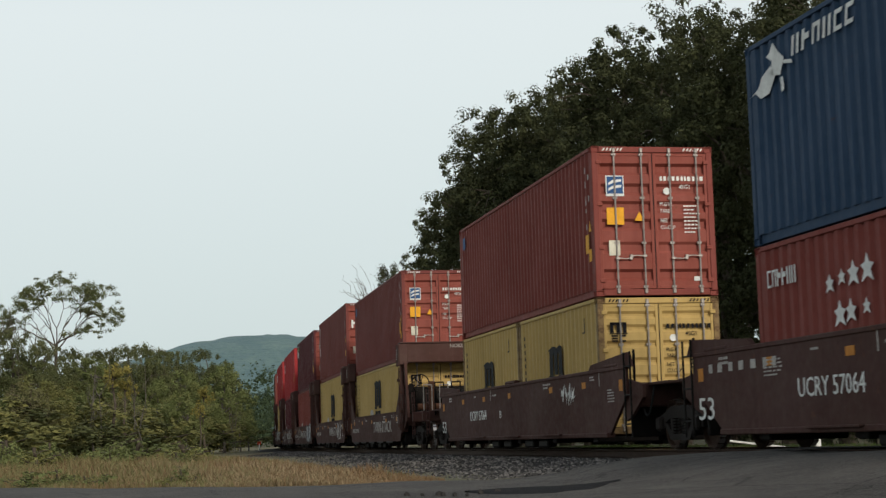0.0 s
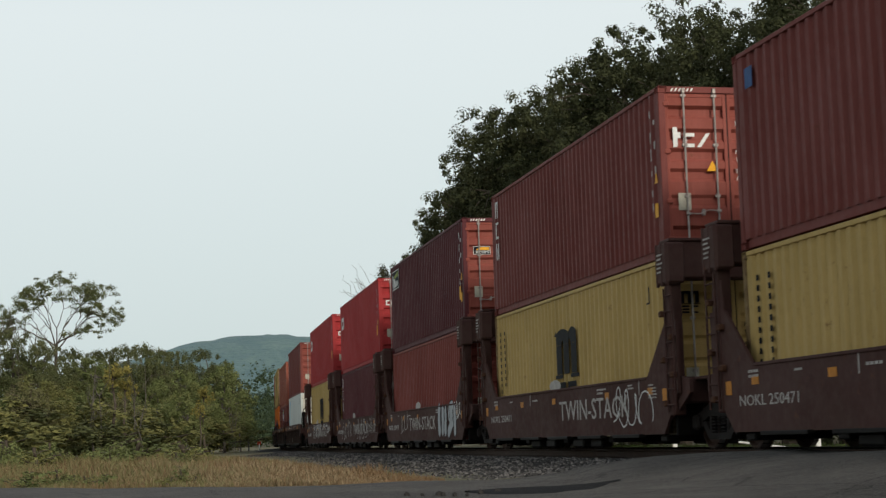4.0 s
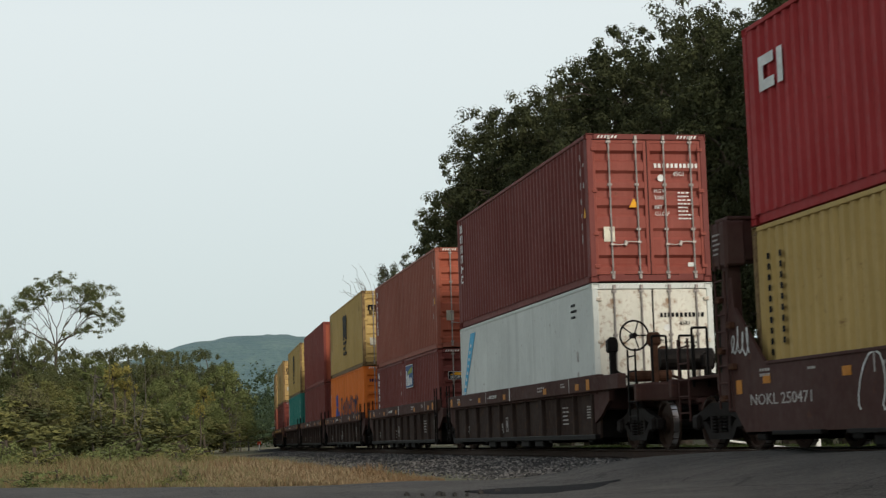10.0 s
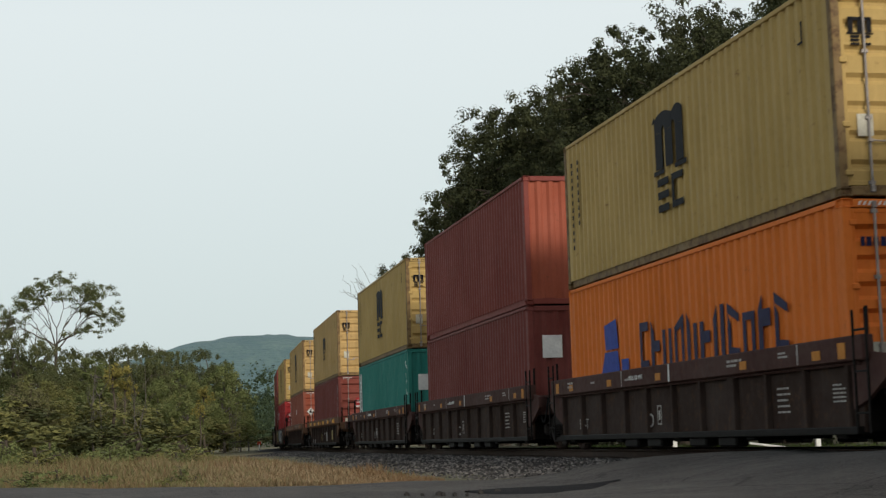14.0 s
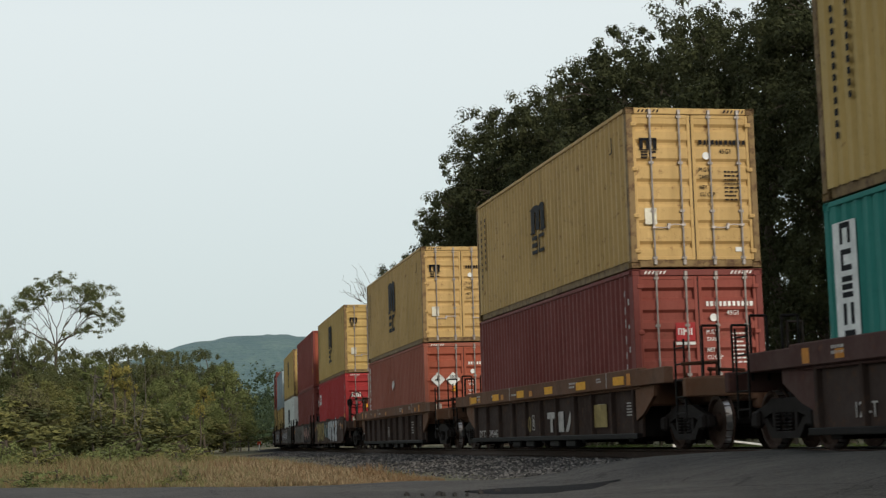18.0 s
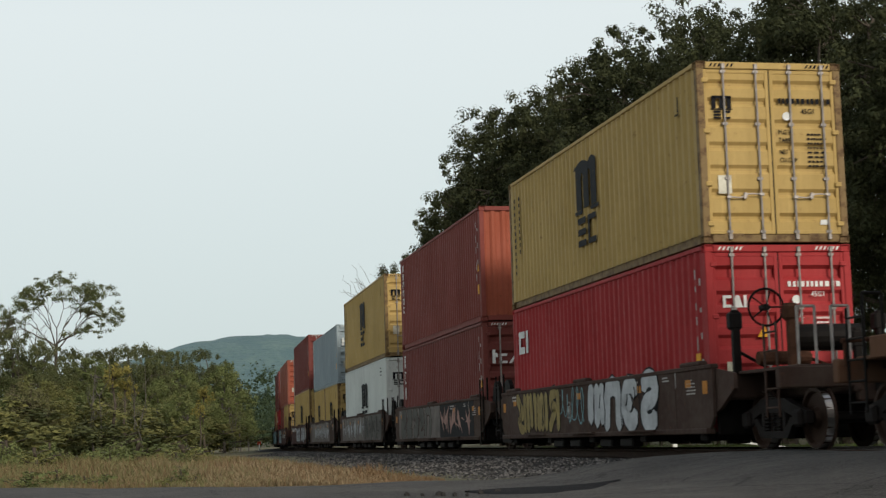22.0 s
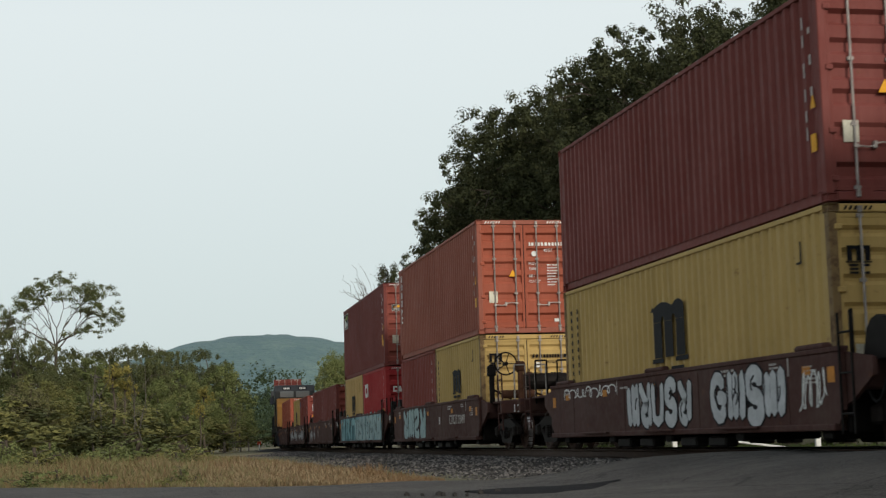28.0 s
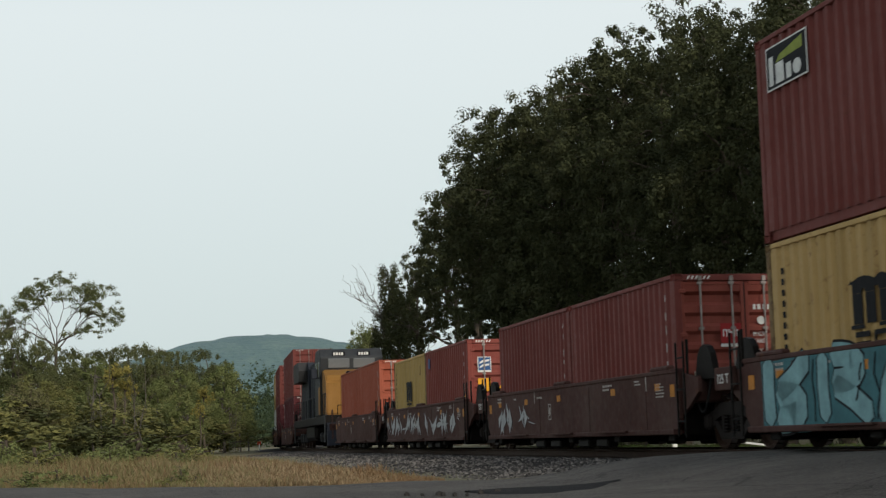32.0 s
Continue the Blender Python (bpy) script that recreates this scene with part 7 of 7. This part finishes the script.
def mk_blue(c, L, H):
    k = 1.42
    emblem = [[(0.0, 0.0), (0.12, 0.04), (0.26, -0.12), (0.45, -0.1), (0.62, 0.2), (0.5, 0.42), (0.3, 0.3), (0.2, 0.1)], [(0.5, 0.25), (0.72, 0.15), (0.82, 0.45), (0.7, 0.62), (0.58, 0.85), (0.5, 0.68), (0.42, 0.64), (0.55, 0.5)],
              [(0.72, 0.1), (0.78, 0.1), (0.8, -0.15), (0.74, -0.2)], [(0.78, 0.42), (0.98, 0.34), (1.0, 0.26), (0.8, 0.34)]]
    mark("logo_mark", c, side_pose(5.95, 2.14, -1.224), ("emblem",), [[(x * k, y * 0.72) for x, y in q] for q in emblem], LETTER, "pale running animal emblem in plain shapes")
    mark("logo_mark", c, side_pose(4.55, 2.42, -1.224), ("slant_bars",), slabs(1.9, 0.27, 6, 4, 0.3, 0.26, 0.2), LETTER, "line of plain pale bars")


def mk_stars(c, L, H):
    mark("logo_mark", c, side_pose(5.7, 1.98, -1.224), ("blue_box_bars",), slabs(0.95, 0.24, 6, 9, 0.22, 0.25), LETTER, "line of plain pale bars")
    star = [(0, 0.1), (0.11, 0.13), (0.16, 0.24), (0.22, 0.13), (0.34, 0.1), (0.25, 0.02), (0.32, -0.12), (0.16, -0.05), (0.0, -0.12), (0.08, 0.02)]
    for i, (p, q, s) in enumerate(((0, 0, 0.9), (0.36, 0.06, 0.75), (0.62, 0.06, 1.2), (0.98, 0.08, 1.3), (0.2, -0.42, 1.25), (0.52, -0.4, 1.1), (0.98, -0.36, 0.75))):
        mark("logo_mark", c, side_pose(3.9 - p, 1.82 + q, -1.224), ("star", s), [[(x * s * 0.74, y * s * 0.74) for x, y in star]], LETTER, "white jagged star")


U = (8.73, 28.44, 50.22, 65.60, 81.24, 96.50, 112.13, 132.05, 147.46, 163.44, 178.93, 194.59, 214.41, 234.50, 254.40, 269.74, 285.63, 300.97, 316.20, 336.20, 351.93, 367.80, 383.62, 399.3)
MID = [q + FT40 / 2 for q in U]

# loads, front of the train first
stack(U[0], [dict(material=RED, label="red-brown steel box with white star marks, lower of two", marks=mk_stars, height=STD)], dict(material=BLUE, label="navy blue steel box with pale emblem, upper of two", marks=mk_blue, end="plain"))
stack(U[1], [ochre("dull ochre twenty-foot box with dark logo, lower tier", 2), ochre("dull ochre twenty-foot box with dark logo, lower tier", 4)],
      dict(material=RED, end_paint=LIT_END_RED, label="red-oxide steel box with flag sticker on doors, upper tier", marks=mk_flag(3)))
stack(U[2], [dict(ochre("ochre yellow steel box with dark logo, lower tier", 6, kind="lower"), height=STD)], dict(material=MAROON, end_paint=LIT_END_RED, label="maroon steel box with blue flag sticker, upper tier", marks=mk_flag(5)))
stack(U[3], [ochre("ochre yellow steel box with dark logo, lower tier", 8, kind="lower")], dict(material=MAROON, end_paint=LIT_END_RED, label="maroon steel box with white bar logo on doors", marks=mk_tex))
stack(U[4], [red("faded brick-red steel box in the well", 7, RED, upright=False)], dict(material=DARKRED, end_paint=LIT_END_RED, label="dark maroon steel box with framed logo, upper tier", marks=mk_box(11)))
stack(U[5], [dict(material=DARKRED, label="dark red steel box with pale upright mark, in the well", marks=mk_tex)], dict(material=SCARLET, label="scarlet steel box with white bar logo, upper tier", marks=mk_bars(12)))
stack(U[6], [ochre("ochre yellow steel box with dark logo, lower tier", 10, kind="lower")], dict(material=SCARLET, label="scarlet steel box with white bar logo, upper tier", marks=mk_bars(14)))
stack(U[7], [dict(material=WHITE, end_paint=WHITERUST, label="dirty white refrigerated box with blue stripe, rusty doors", wall="smooth", end="smooth", marks=mk_cruise)], dict(material=MAROON, end_paint=LIT_END_RED, label="red-oxide steel box with upright white mark, upper tier", marks=mk_red(16)))
stack(U[8], [dict(material=MAROON, label="maroon twenty-foot box with blue logo sign, lower tier", marks=lambda c, L, H: (door_marks(c, L, H, LETTER, box_logo, seed=17), side_box_logo(c, L / 2 - 0.45, H * 0.64, 1.35, 0.72, SIGNBLUE))),
             dict(material=MAROON, label="maroon twenty-foot box with upright pale mark, lower tier", marks=mk_red(19))], dict(material=BROWN, end_paint=ORANGERED, label="brick-red steel box with upright white mark, upper tier", marks=mk_red(20)))
stack(U[9], [dict(material=ORANGE, label="bright orange steel box with blue emblem, lower tier", marks=mk_orange)], ochre("ochre steel box with tall dark logo, upper tier", 22))
stack(U[10], [dict(material=MAROON, label="dark red steel box with white notice, lower tier", end="plain", marks=lambda c, L, H: mark("sticker", c, end_pose(-0.9, H * 0.6, -L / 2 + 0.01), ("white_sq",), [rect(0, 0, 0.45, 0.5)], LETTER, "white square notice"))],
      dict(material=RED, end_paint=ORANGERED, end="plain", label="red steel box with plain folded end, upper tier"))
stack(U[11], [dict(material=TEAL, label="teal green steel box with white panel, lower tier", end="plain", marks=mk_teal)], ochre("ochre steel box with tall dark logo, upper tier", 24))
stack(U[12], [dict(material=MAROON, end_paint=LIT_END_RED, label="maroon steel box with red logo sticker on doors", marks=mk_tal)], ochre("rust-streaked ochre steel box with dark logo, upper tier", 26, TAN, kind="small"))
stack(U[13], [dict(material=BROWN, end_paint=ORANGERED, label="brick-red steel box with hazard placards, lower tier", marks=mk_hazmat)], ochre("ochre steel box with tall dark logo, streaked below", 28, TAN))
stack(U[14], [dict(material=SCARLET, label="scarlet steel box with white bar logo, in the well", marks=mk_bars(30))], ochre("ochre steel box with tall dark logo, upper tier", 32))
stack(U[15], [dict(material=MAROON, label="maroon steel box with white bar logo, in the well", marks=mk_tex)], dict(material=RED, end_paint=ORANGERED, end="plain", label="red steel box with folded end and upright mark", marks=mk_red(33, plain_end=True)))
stack(U[16], [dict(material=WHITE, label="white refrigerated box with dark logo, in the well", wall="smooth", end="smooth", marks=mk_white_m)], ochre("ochre steel box with tall dark logo, upper tier", 34))
stack(U[17], [ochre("dull ochre twenty-foot box with dark logo, lower tier", 36), ochre("dull ochre twenty-foot box with dark logo, lower tier", 38)],
      dict(material=GREYBLUE, height=STD, label="pale grey-blue steel box, stained, upper tier", marks=mk_tex))
stack(U[18], [ochre("ochre steel box with dark logo, in the well", 40, kind="lower")], red("dark red steel box with white stickers, upper tier", 37, MAROON, upright=False))
stack(U[19], [ochre("ochre twenty-foot box with dark logo, lower tier", 44), red("red-oxide twenty-foot box with pale stencils, lower tier", 39, RED, upright=False)],
      dict(material=BROWN, end_paint=ORANGERED, label="brick-red steel box with white stencilled doors, upper tier", marks=mk_red(43)))
stack(U[20], [dict(material=SCARLET, label="scarlet twenty-foot box with white bar logo, lower tier", marks=mk_bars(45)), ochre("ochre twenty-foot box with dark logo, lower tier", 46, TAN)],
      dict(material=MAROON, end_paint=LIT_END_RED, label="maroon steel box with framed yellow logo, upper tier", marks=mk_box(47)))
stack(U[21], [dict(material=MAROON, end_paint=LIT_END_RED, label="maroon twenty-foot box with red sticker on doors", marks=mk_tal), red("maroon twenty-foot box with tan mark", 49, MAROON, upright=False)])
stack(U[22], [dict(material=RED, label="red twenty-foot box with flag sticker on doors", marks=mk_flag(51)), ochre("ochre twenty-foot box with dark logo", 52)])
stack(U[23], [red("orange-red steel box riding alone in its well", 53, ORANGERED, upright=False)])

UNITS = [  # kind, near end, far end, half lengths, paint, label
    (0, "long", "art", "art", 9.85, 9.85, CARBROWN, "dark brown long well car with white number, smooth sides"),
    (1, "long", "art", "cpl", 9.85, 11.85, CARBROWN, "dark brown long well car with white stencils, smooth sides"),
    *[(i, "twin", "cpl" if i == 2 else "art", "cpl" if i == 6 else "art", 9.9 if i == 2 else 7.75, 9.95 if i == 6 else 7.75, CARBROWN, "dark brown well car with tall end bulkheads, chalky scrawls") for i in range(2, 7)],
    *[(i, "rib", "cpl" if i == 7 else "art", "cpl" if i == 11 else "art", 9.95 if i == 7 else 7.8, 9.9 if i == 11 else 7.8, CARBROWN, "grimy brown ribbed well car with orange reflectors") for i in range(7, 12)],
    (12, "rib", "cpl", "cpl", 9.9, 10.0, CARRUST, "rusty tan ribbed well car with pale letters"),
    (13, "rib", "cpl", "cpl", 10.0, 9.95, CARRUST, "rusty tan ribbed well car with grimy panels"),
    *[(i, "smooth", "cpl" if i == 14 else "art", "cpl" if i == 18 else "art", 9.95 if i == 14 else 7.75, 9.95 if i == 18 else 7.75, CARGREY if i != 18 else CARBROWN, "grimy brown well car covered in spray paint") for i in range(14, 19)],
    *[(i, "smooth", "cpl" if i == 19 else "art", "cpl" if i == 23 else "art", 10.0 if i == 19 else 7.9, 9.9 if i == 23 else 7.9, CARBROWN, "dark brown smooth-sided well car with spray paint") for i in range(19, 24)],
]
CARS = {}
for i, kind, near, far, hn, hf, pt, lab in UNITS:
    CARS[i] = well_car(MID[i], kind, near, far, lab, hn, hf, pt)

# writing and spray paint on the cars
X = -1.4245
words("car_number", "UCRY 57064", 0.36, LETTER, CARS[0], side_pose(4.55, 0.70, X), 0.98)
words("car_size", "53", 0.48, LETTER, CARS[0], side_pose(8.1, 0.46, X), 1.45)
words("car_number", "UCRY 57064", 0.34, LETTER, CARS[1], side_pose(4.6, 0.72, X), 1.0)
words("unit_letter", "B", 0.26, LETTER, CARS[1], side_pose(1.42, 0.73, X), 1.4)
words("car_size", "53", 0.44, LETTER, CARS[1], side_pose(8.2, 0.45, X), 1.3)
mark("stencil_row", CARS[0], side_pose(7.6, 1.15, X), ("row_a",), bars(2.6, 0.13, 7, 3, 0.6), DIMLETTER, "worn stencilled characters")
mark("stencil_block", CARS[0], side_pose(5.6, 1.02, X), ("row_b",), rows_of_bars(0.7, 0.26, 5, 5, 0.4), DIMLETTER, "worn block of stencilled data")
tag(CARS[1], -3.8, 0.83, X, shards(2, 1.1, 0.53, 3), LETTER, ("g", 0), "white spray letters")
for i in range(2, 7):
    at_y = {4: 1.9, 5: 0.6, 6: 0.05}.get(i, 0.0)
    words("car_name", "TWIN-STACK", 0.55, DIMLETTER, CARS[i], side_pose(at_y, 0.58, X), 1.33)
    words("car_number", "NOKL 250471", 0.22, DIMLETTER, CARS[i], side_pose(6.0, 0.63, X), 1.55)
    mark("name_mark", CARS[i], side_pose(0.6, 1.23, X), ("crest",), [disc(0.35, 0.06, 0.42, 14, 0.12)], DIMLETTER, "small pale crest")
words("car_number", "NOKL 250471", 0.17, DIMLETTER, CARS[2], end_pose(0.15, 3.2, -6.89), 1.0)
spray_on(CARS[4], -2.95, 0.28, 2.6, 0.98, 5, 2, GRAF_WHITE, "fat silver spray lettering", "bubble")
tag(CARS[4], -4.8, 0.78, X, scribble(5, 1.4, 0.5, 4), LETTER, ("g", 2), "thin white scrawl")
tag(CARS[4], 3.6, 0.5, X, scribble(6, 1.6, 0.6, 3), DIMLETTER, ("g", 28), "thin chalky scrawl")
tag(CARS[5], 4.4, 0.35, X, scribble(7, 3.4, 0.8, 5), DIMLETTER, ("g", 3), "thin chalky scrawl")
tag(CARS[5], -0.6, 0.35, X, scribble(8, 3.6, 0.85, 4), DIMLETTER, ("g", 4), "thin chalky scrawl")
tag(CARS[5], -4.0, 0.55, X, scribble(9, 2.2, 0.4, 7), DIMLETTER, ("g", 5), "thin chalky scrawl")
tag(CARS[6], 2.6, 0.5, X, scribble(17, 3.0, 0.75, 6), LETTER, ("g", 6), "thin white scrawl")
tag(CARS[6], 0.4, 0.95, X, scribble(16, 2.4, 0.28, 8), LETTER, ("g", 29), "thin white scrawl")
tag(CARS[6], -2.6, 0.98, X, scribble(18, 2.0, 0.25, 7), LETTER, ("g", 7), "thin white scrawl")
tag(CARS[6], -4.6, 0.7, X, scribble(19, 1.8, 0.4, 6), LETTER, ("g", 8), "thin white scrawl")
tag(CARS[6], 6.6, 1.35, X, scribble(15, 0.7, 0.4, 4), LETTER, ("g", 30), "thin white scrawl")
tag(CARS[3], -3.6, 0.4, X, scribble(20, 2.0, 0.7, 4), LETTER, ("g", 9), "thin white scrawl")
XR = -1.335
for i in (7, 8, 9, 10, 11):
    words("car_size", "125-T", 0.28, DIMLETTER, CARS[i], side_pose(5.35, 0.4, XR), 0.9)
for i, ch in ((7, "A"), (8, "E"), (9, "D"), (10, "C"), (11, "B")):
    words("unit_letter", ch, 0.34, DIMLETTER, CARS[i], side_pose(1.3, 0.38, XR), 1.1)
    words("load_note", "WELL LD LMT", 0.11, LETTER, CARS[i], side_pose(1.9, 1.2, -1.465), 1.1)
    mark("white_line", CARS[i], side_pose(-0.1, 1.1, -1.463), ("tick",), [rect(0, 0, 0.06, 0.28)], LETTER, "white upright line")
mark("name_mark", CARS[12], side_pose(-0.45, 0.36, XR), ("wide_letters",), [[(0, 0.28), (0.62, 0.28), (0.62, 0.41), (0, 0.41)], rect(0.22, 0, 0.18, 0.3), rect(0.74, 0, 0.5, 0.41), [(1.36, 0), (1.56, 0), (1.94, 0.41), (1.74, 0.41)]], DIMLETTER, "wide white plain bars")
words("car_number", "DTTX  745442", 0.24, DIMLETTER, CARS[12], side_pose(6.0, 0.30, XR), 1.35)
words("car_size", "40", 0.5, GRAF_TAN, CARS[12], side_pose(1.42, 0.38, XR), 1.0)
mark("data_plate", CARS[12], side_pose(-3.6, 0.42, XR), ("car_plate",), [rect(0, 0, 1.0, 0.42)], GRAF_TAN, "tan data panel")
for k in range(6):
    shared("reflector", ("wide_reflector",), lambda bm: plate_shapes(bm, [rect(0, 0, 0.62, 0.15)]), AMBER, CARS[12], "yellow reflector strip", m=side_pose(6.3 - k * 2.35, 1.14, -1.465))
mark("graffiti", CARS[15], side_pose(5.9, 0.27, -1.4222), ("field", 1), cloud(61, 7.0, 0.98), GRAF_GREY, "weathered grey sprayed field")
mark("graffiti", CARS[15], side_pose(-1.15, 0.27, -1.4222), ("field", 2), cloud(62, 4.5, 1.0), BLACK, "black sprayed field")
tag(CARS[15], -1.3, 0.32, -1.4335, shards(63, 4.2, 0.9, 4), GRAF_PINK, ("g", 41), "pale pink spray strokes")
mark("graffiti", CARS[16], side_pose(5.8, 0.28, -1.4222), ("field", 3), cloud(64, 11.6, 0.95), GRAF_GREY, "weathered grey sprayed field")
mark("graffiti", CARS[17], side_pose(5.6, 0.28, -1.4222), ("field", 4), cloud(65, 9.6, 0.92), GRAF_GREY, "weathered grey sprayed field")
spray_on(CARS[14], 5.25, 0.30, 3.5, 0.95, 31, 4, GRAF_TAN, "mustard spray lettering", "bubble")
tag(CARS[14], 1.7, 0.55, X, scribble(32, 1.7, 0.7, 5), GRAF_CYAN, ("g", 11), "thin pale blue scrawl")
spray_on(CARS[14], -0.25, 0.30, 4.0, 1.0, 33, 4, GRAF_WHITE, "fat silver spray lettering", "bubble")
spray_on(CARS[15], 5.5, 0.30, 5.3, 0.93, 35, 5, GRAF_ASH, "grey block spray lettering", "bubble", edge=CARGREY)
spray_on(CARS[16], 5.3, 0.34, 6.4, 0.9, 38, 6, GRAF_WHITE, "tangled white spray lettering", "shard")
spray_on(CARS[16], -1.3, 0.30, 4.8, 0.95, 39, 4, GRAF_ASH, "grey block spray lettering", "bubble")
spray_on(CARS[17], 3.4, 0.36, 7.0, 0.86, 40, 7, GRAF_WHITE, "tangled white spray lettering", "shard")
spray_on(CARS[18], 1.7, 0.36, 3.1, 0.8, 41, 5, GRAF_WHITE, "fat silver spray lettering", "bubble")
spray_on(CARS[18], -2.2, 0.36, 2.7, 0.84, 42, 4, GRAF_WHITE, "fat silver spray lettering", "bubble")
tag(CARS[18], 5.6, 0.98, X, scribble(43, 3.2, 0.22, 9), LETTER, ("g", 21), "thin white scrawl")
tag(CARS[18], -5.4, 0.5, X, scribble(44, 0.8, 0.6, 5), LETTER, ("g", 31), "thin white scrawl")
spray_on(CARS[19], 4.7, 0.28, 3.9, 0.97, 44, 4, GRAF_PALE, "pale green and white spray lettering", "bubble")
mark("name_mark", CARS[19], side_pose(-2.85, 0.68, X), ("owner_bars",), slabs(1.1, 0.24, 4, 6, 0.3, 0.22), DIMLETTER, "four plain pale bars")
words("car_number", "270497", 0.33, DIMLETTER, CARS[19], side_pose(-4.0, 0.68, X), 0.9)
words("unit_letter", "B", 0.3, LETTER, CARS[19], side_pose(-1.3, 0.7, X), 1.0)
spray_on(CARS[20], 6.0, 0.26, 5.0, 1.0, 46, 3, GRAF_CYAN, "blue-green spray lettering", "bubble", GRAF_DEEP)
spray_on(CARS[20], 1.1, 0.26, 7.3, 1.0, 47, 7, GRAF_PALE, "pale blue spray lettering", "bubble", GRAF_CYAN)
spray_on(CARS[21], 5.7, 0.28, 3.0, 0.85, 48, 3, GRAF_WHITE, "white spray strokes", "shard")
spray_on(CARS[22], 6.0, 0.34, 11.5, 0.85, 49, 8, GRAF_WHITE, "white spray strokes", "shard")
words("car_size", "125 T", 0.26, LETTER, CARS[19], end_pose(-1.2, 0.86, -9.26), 0.85)
for i in (19, 20, 21, 22):
    shared("load_plate", ("load_plate",), lambda bm: box(bm, (0, 0, 0), (0.06, 0.72, 0.34), 0.012), CARBROWN, CARS[i], "dark brown plate", m=pose(-1.40, 7.35, 1.05))
    words("car_size", "125 T", 0.2, LETTER, CARS[i], side_pose(7.62, 0.98, -1.433), 0.95)

# the locomotive and the cars after it
LOCO_U = 426.6
locomotive(LOCO_U)
TAIL = (441.4, 461.2, 477.0, 492.8, 508.6)
TAIL_PAINT = ((DARKRED, MAROON), (DARKRED, MAROON), (WHITE, YELLOW), (MAROON, RED), (RED, YELLOW))
for i, (uu, (lo_p, up_p)) in enumerate(zip(TAIL, TAIL_PAINT)):
    stack(uu, [dict(material=lo_p, label="steel freight box in the well behind the locomotive", height=HC, marks=mk_red(60 + i))], dict(material=up_p, label="steel freight box on the upper tier behind the locomotive", marks=mk_red(70 + i)))
    well_car(uu + FT40 / 2, "smooth", "cpl" if i == 0 else "art", "cpl" if i in (0, 4) else "art", "brown smooth-sided well car behind the locomotive", 9.9 if i == 0 else 7.9, 9.9 if i in (0, 4) else 7.9, CARBROWN)


def motions():
    """The whole train rolls towards the camera and past it."""
    for ob, u, z, half in MOVERS:
        walk(ob, [(t, ride_pose(u, z, half, i)) for i, t in enumerate(ROW_T)])


motions()
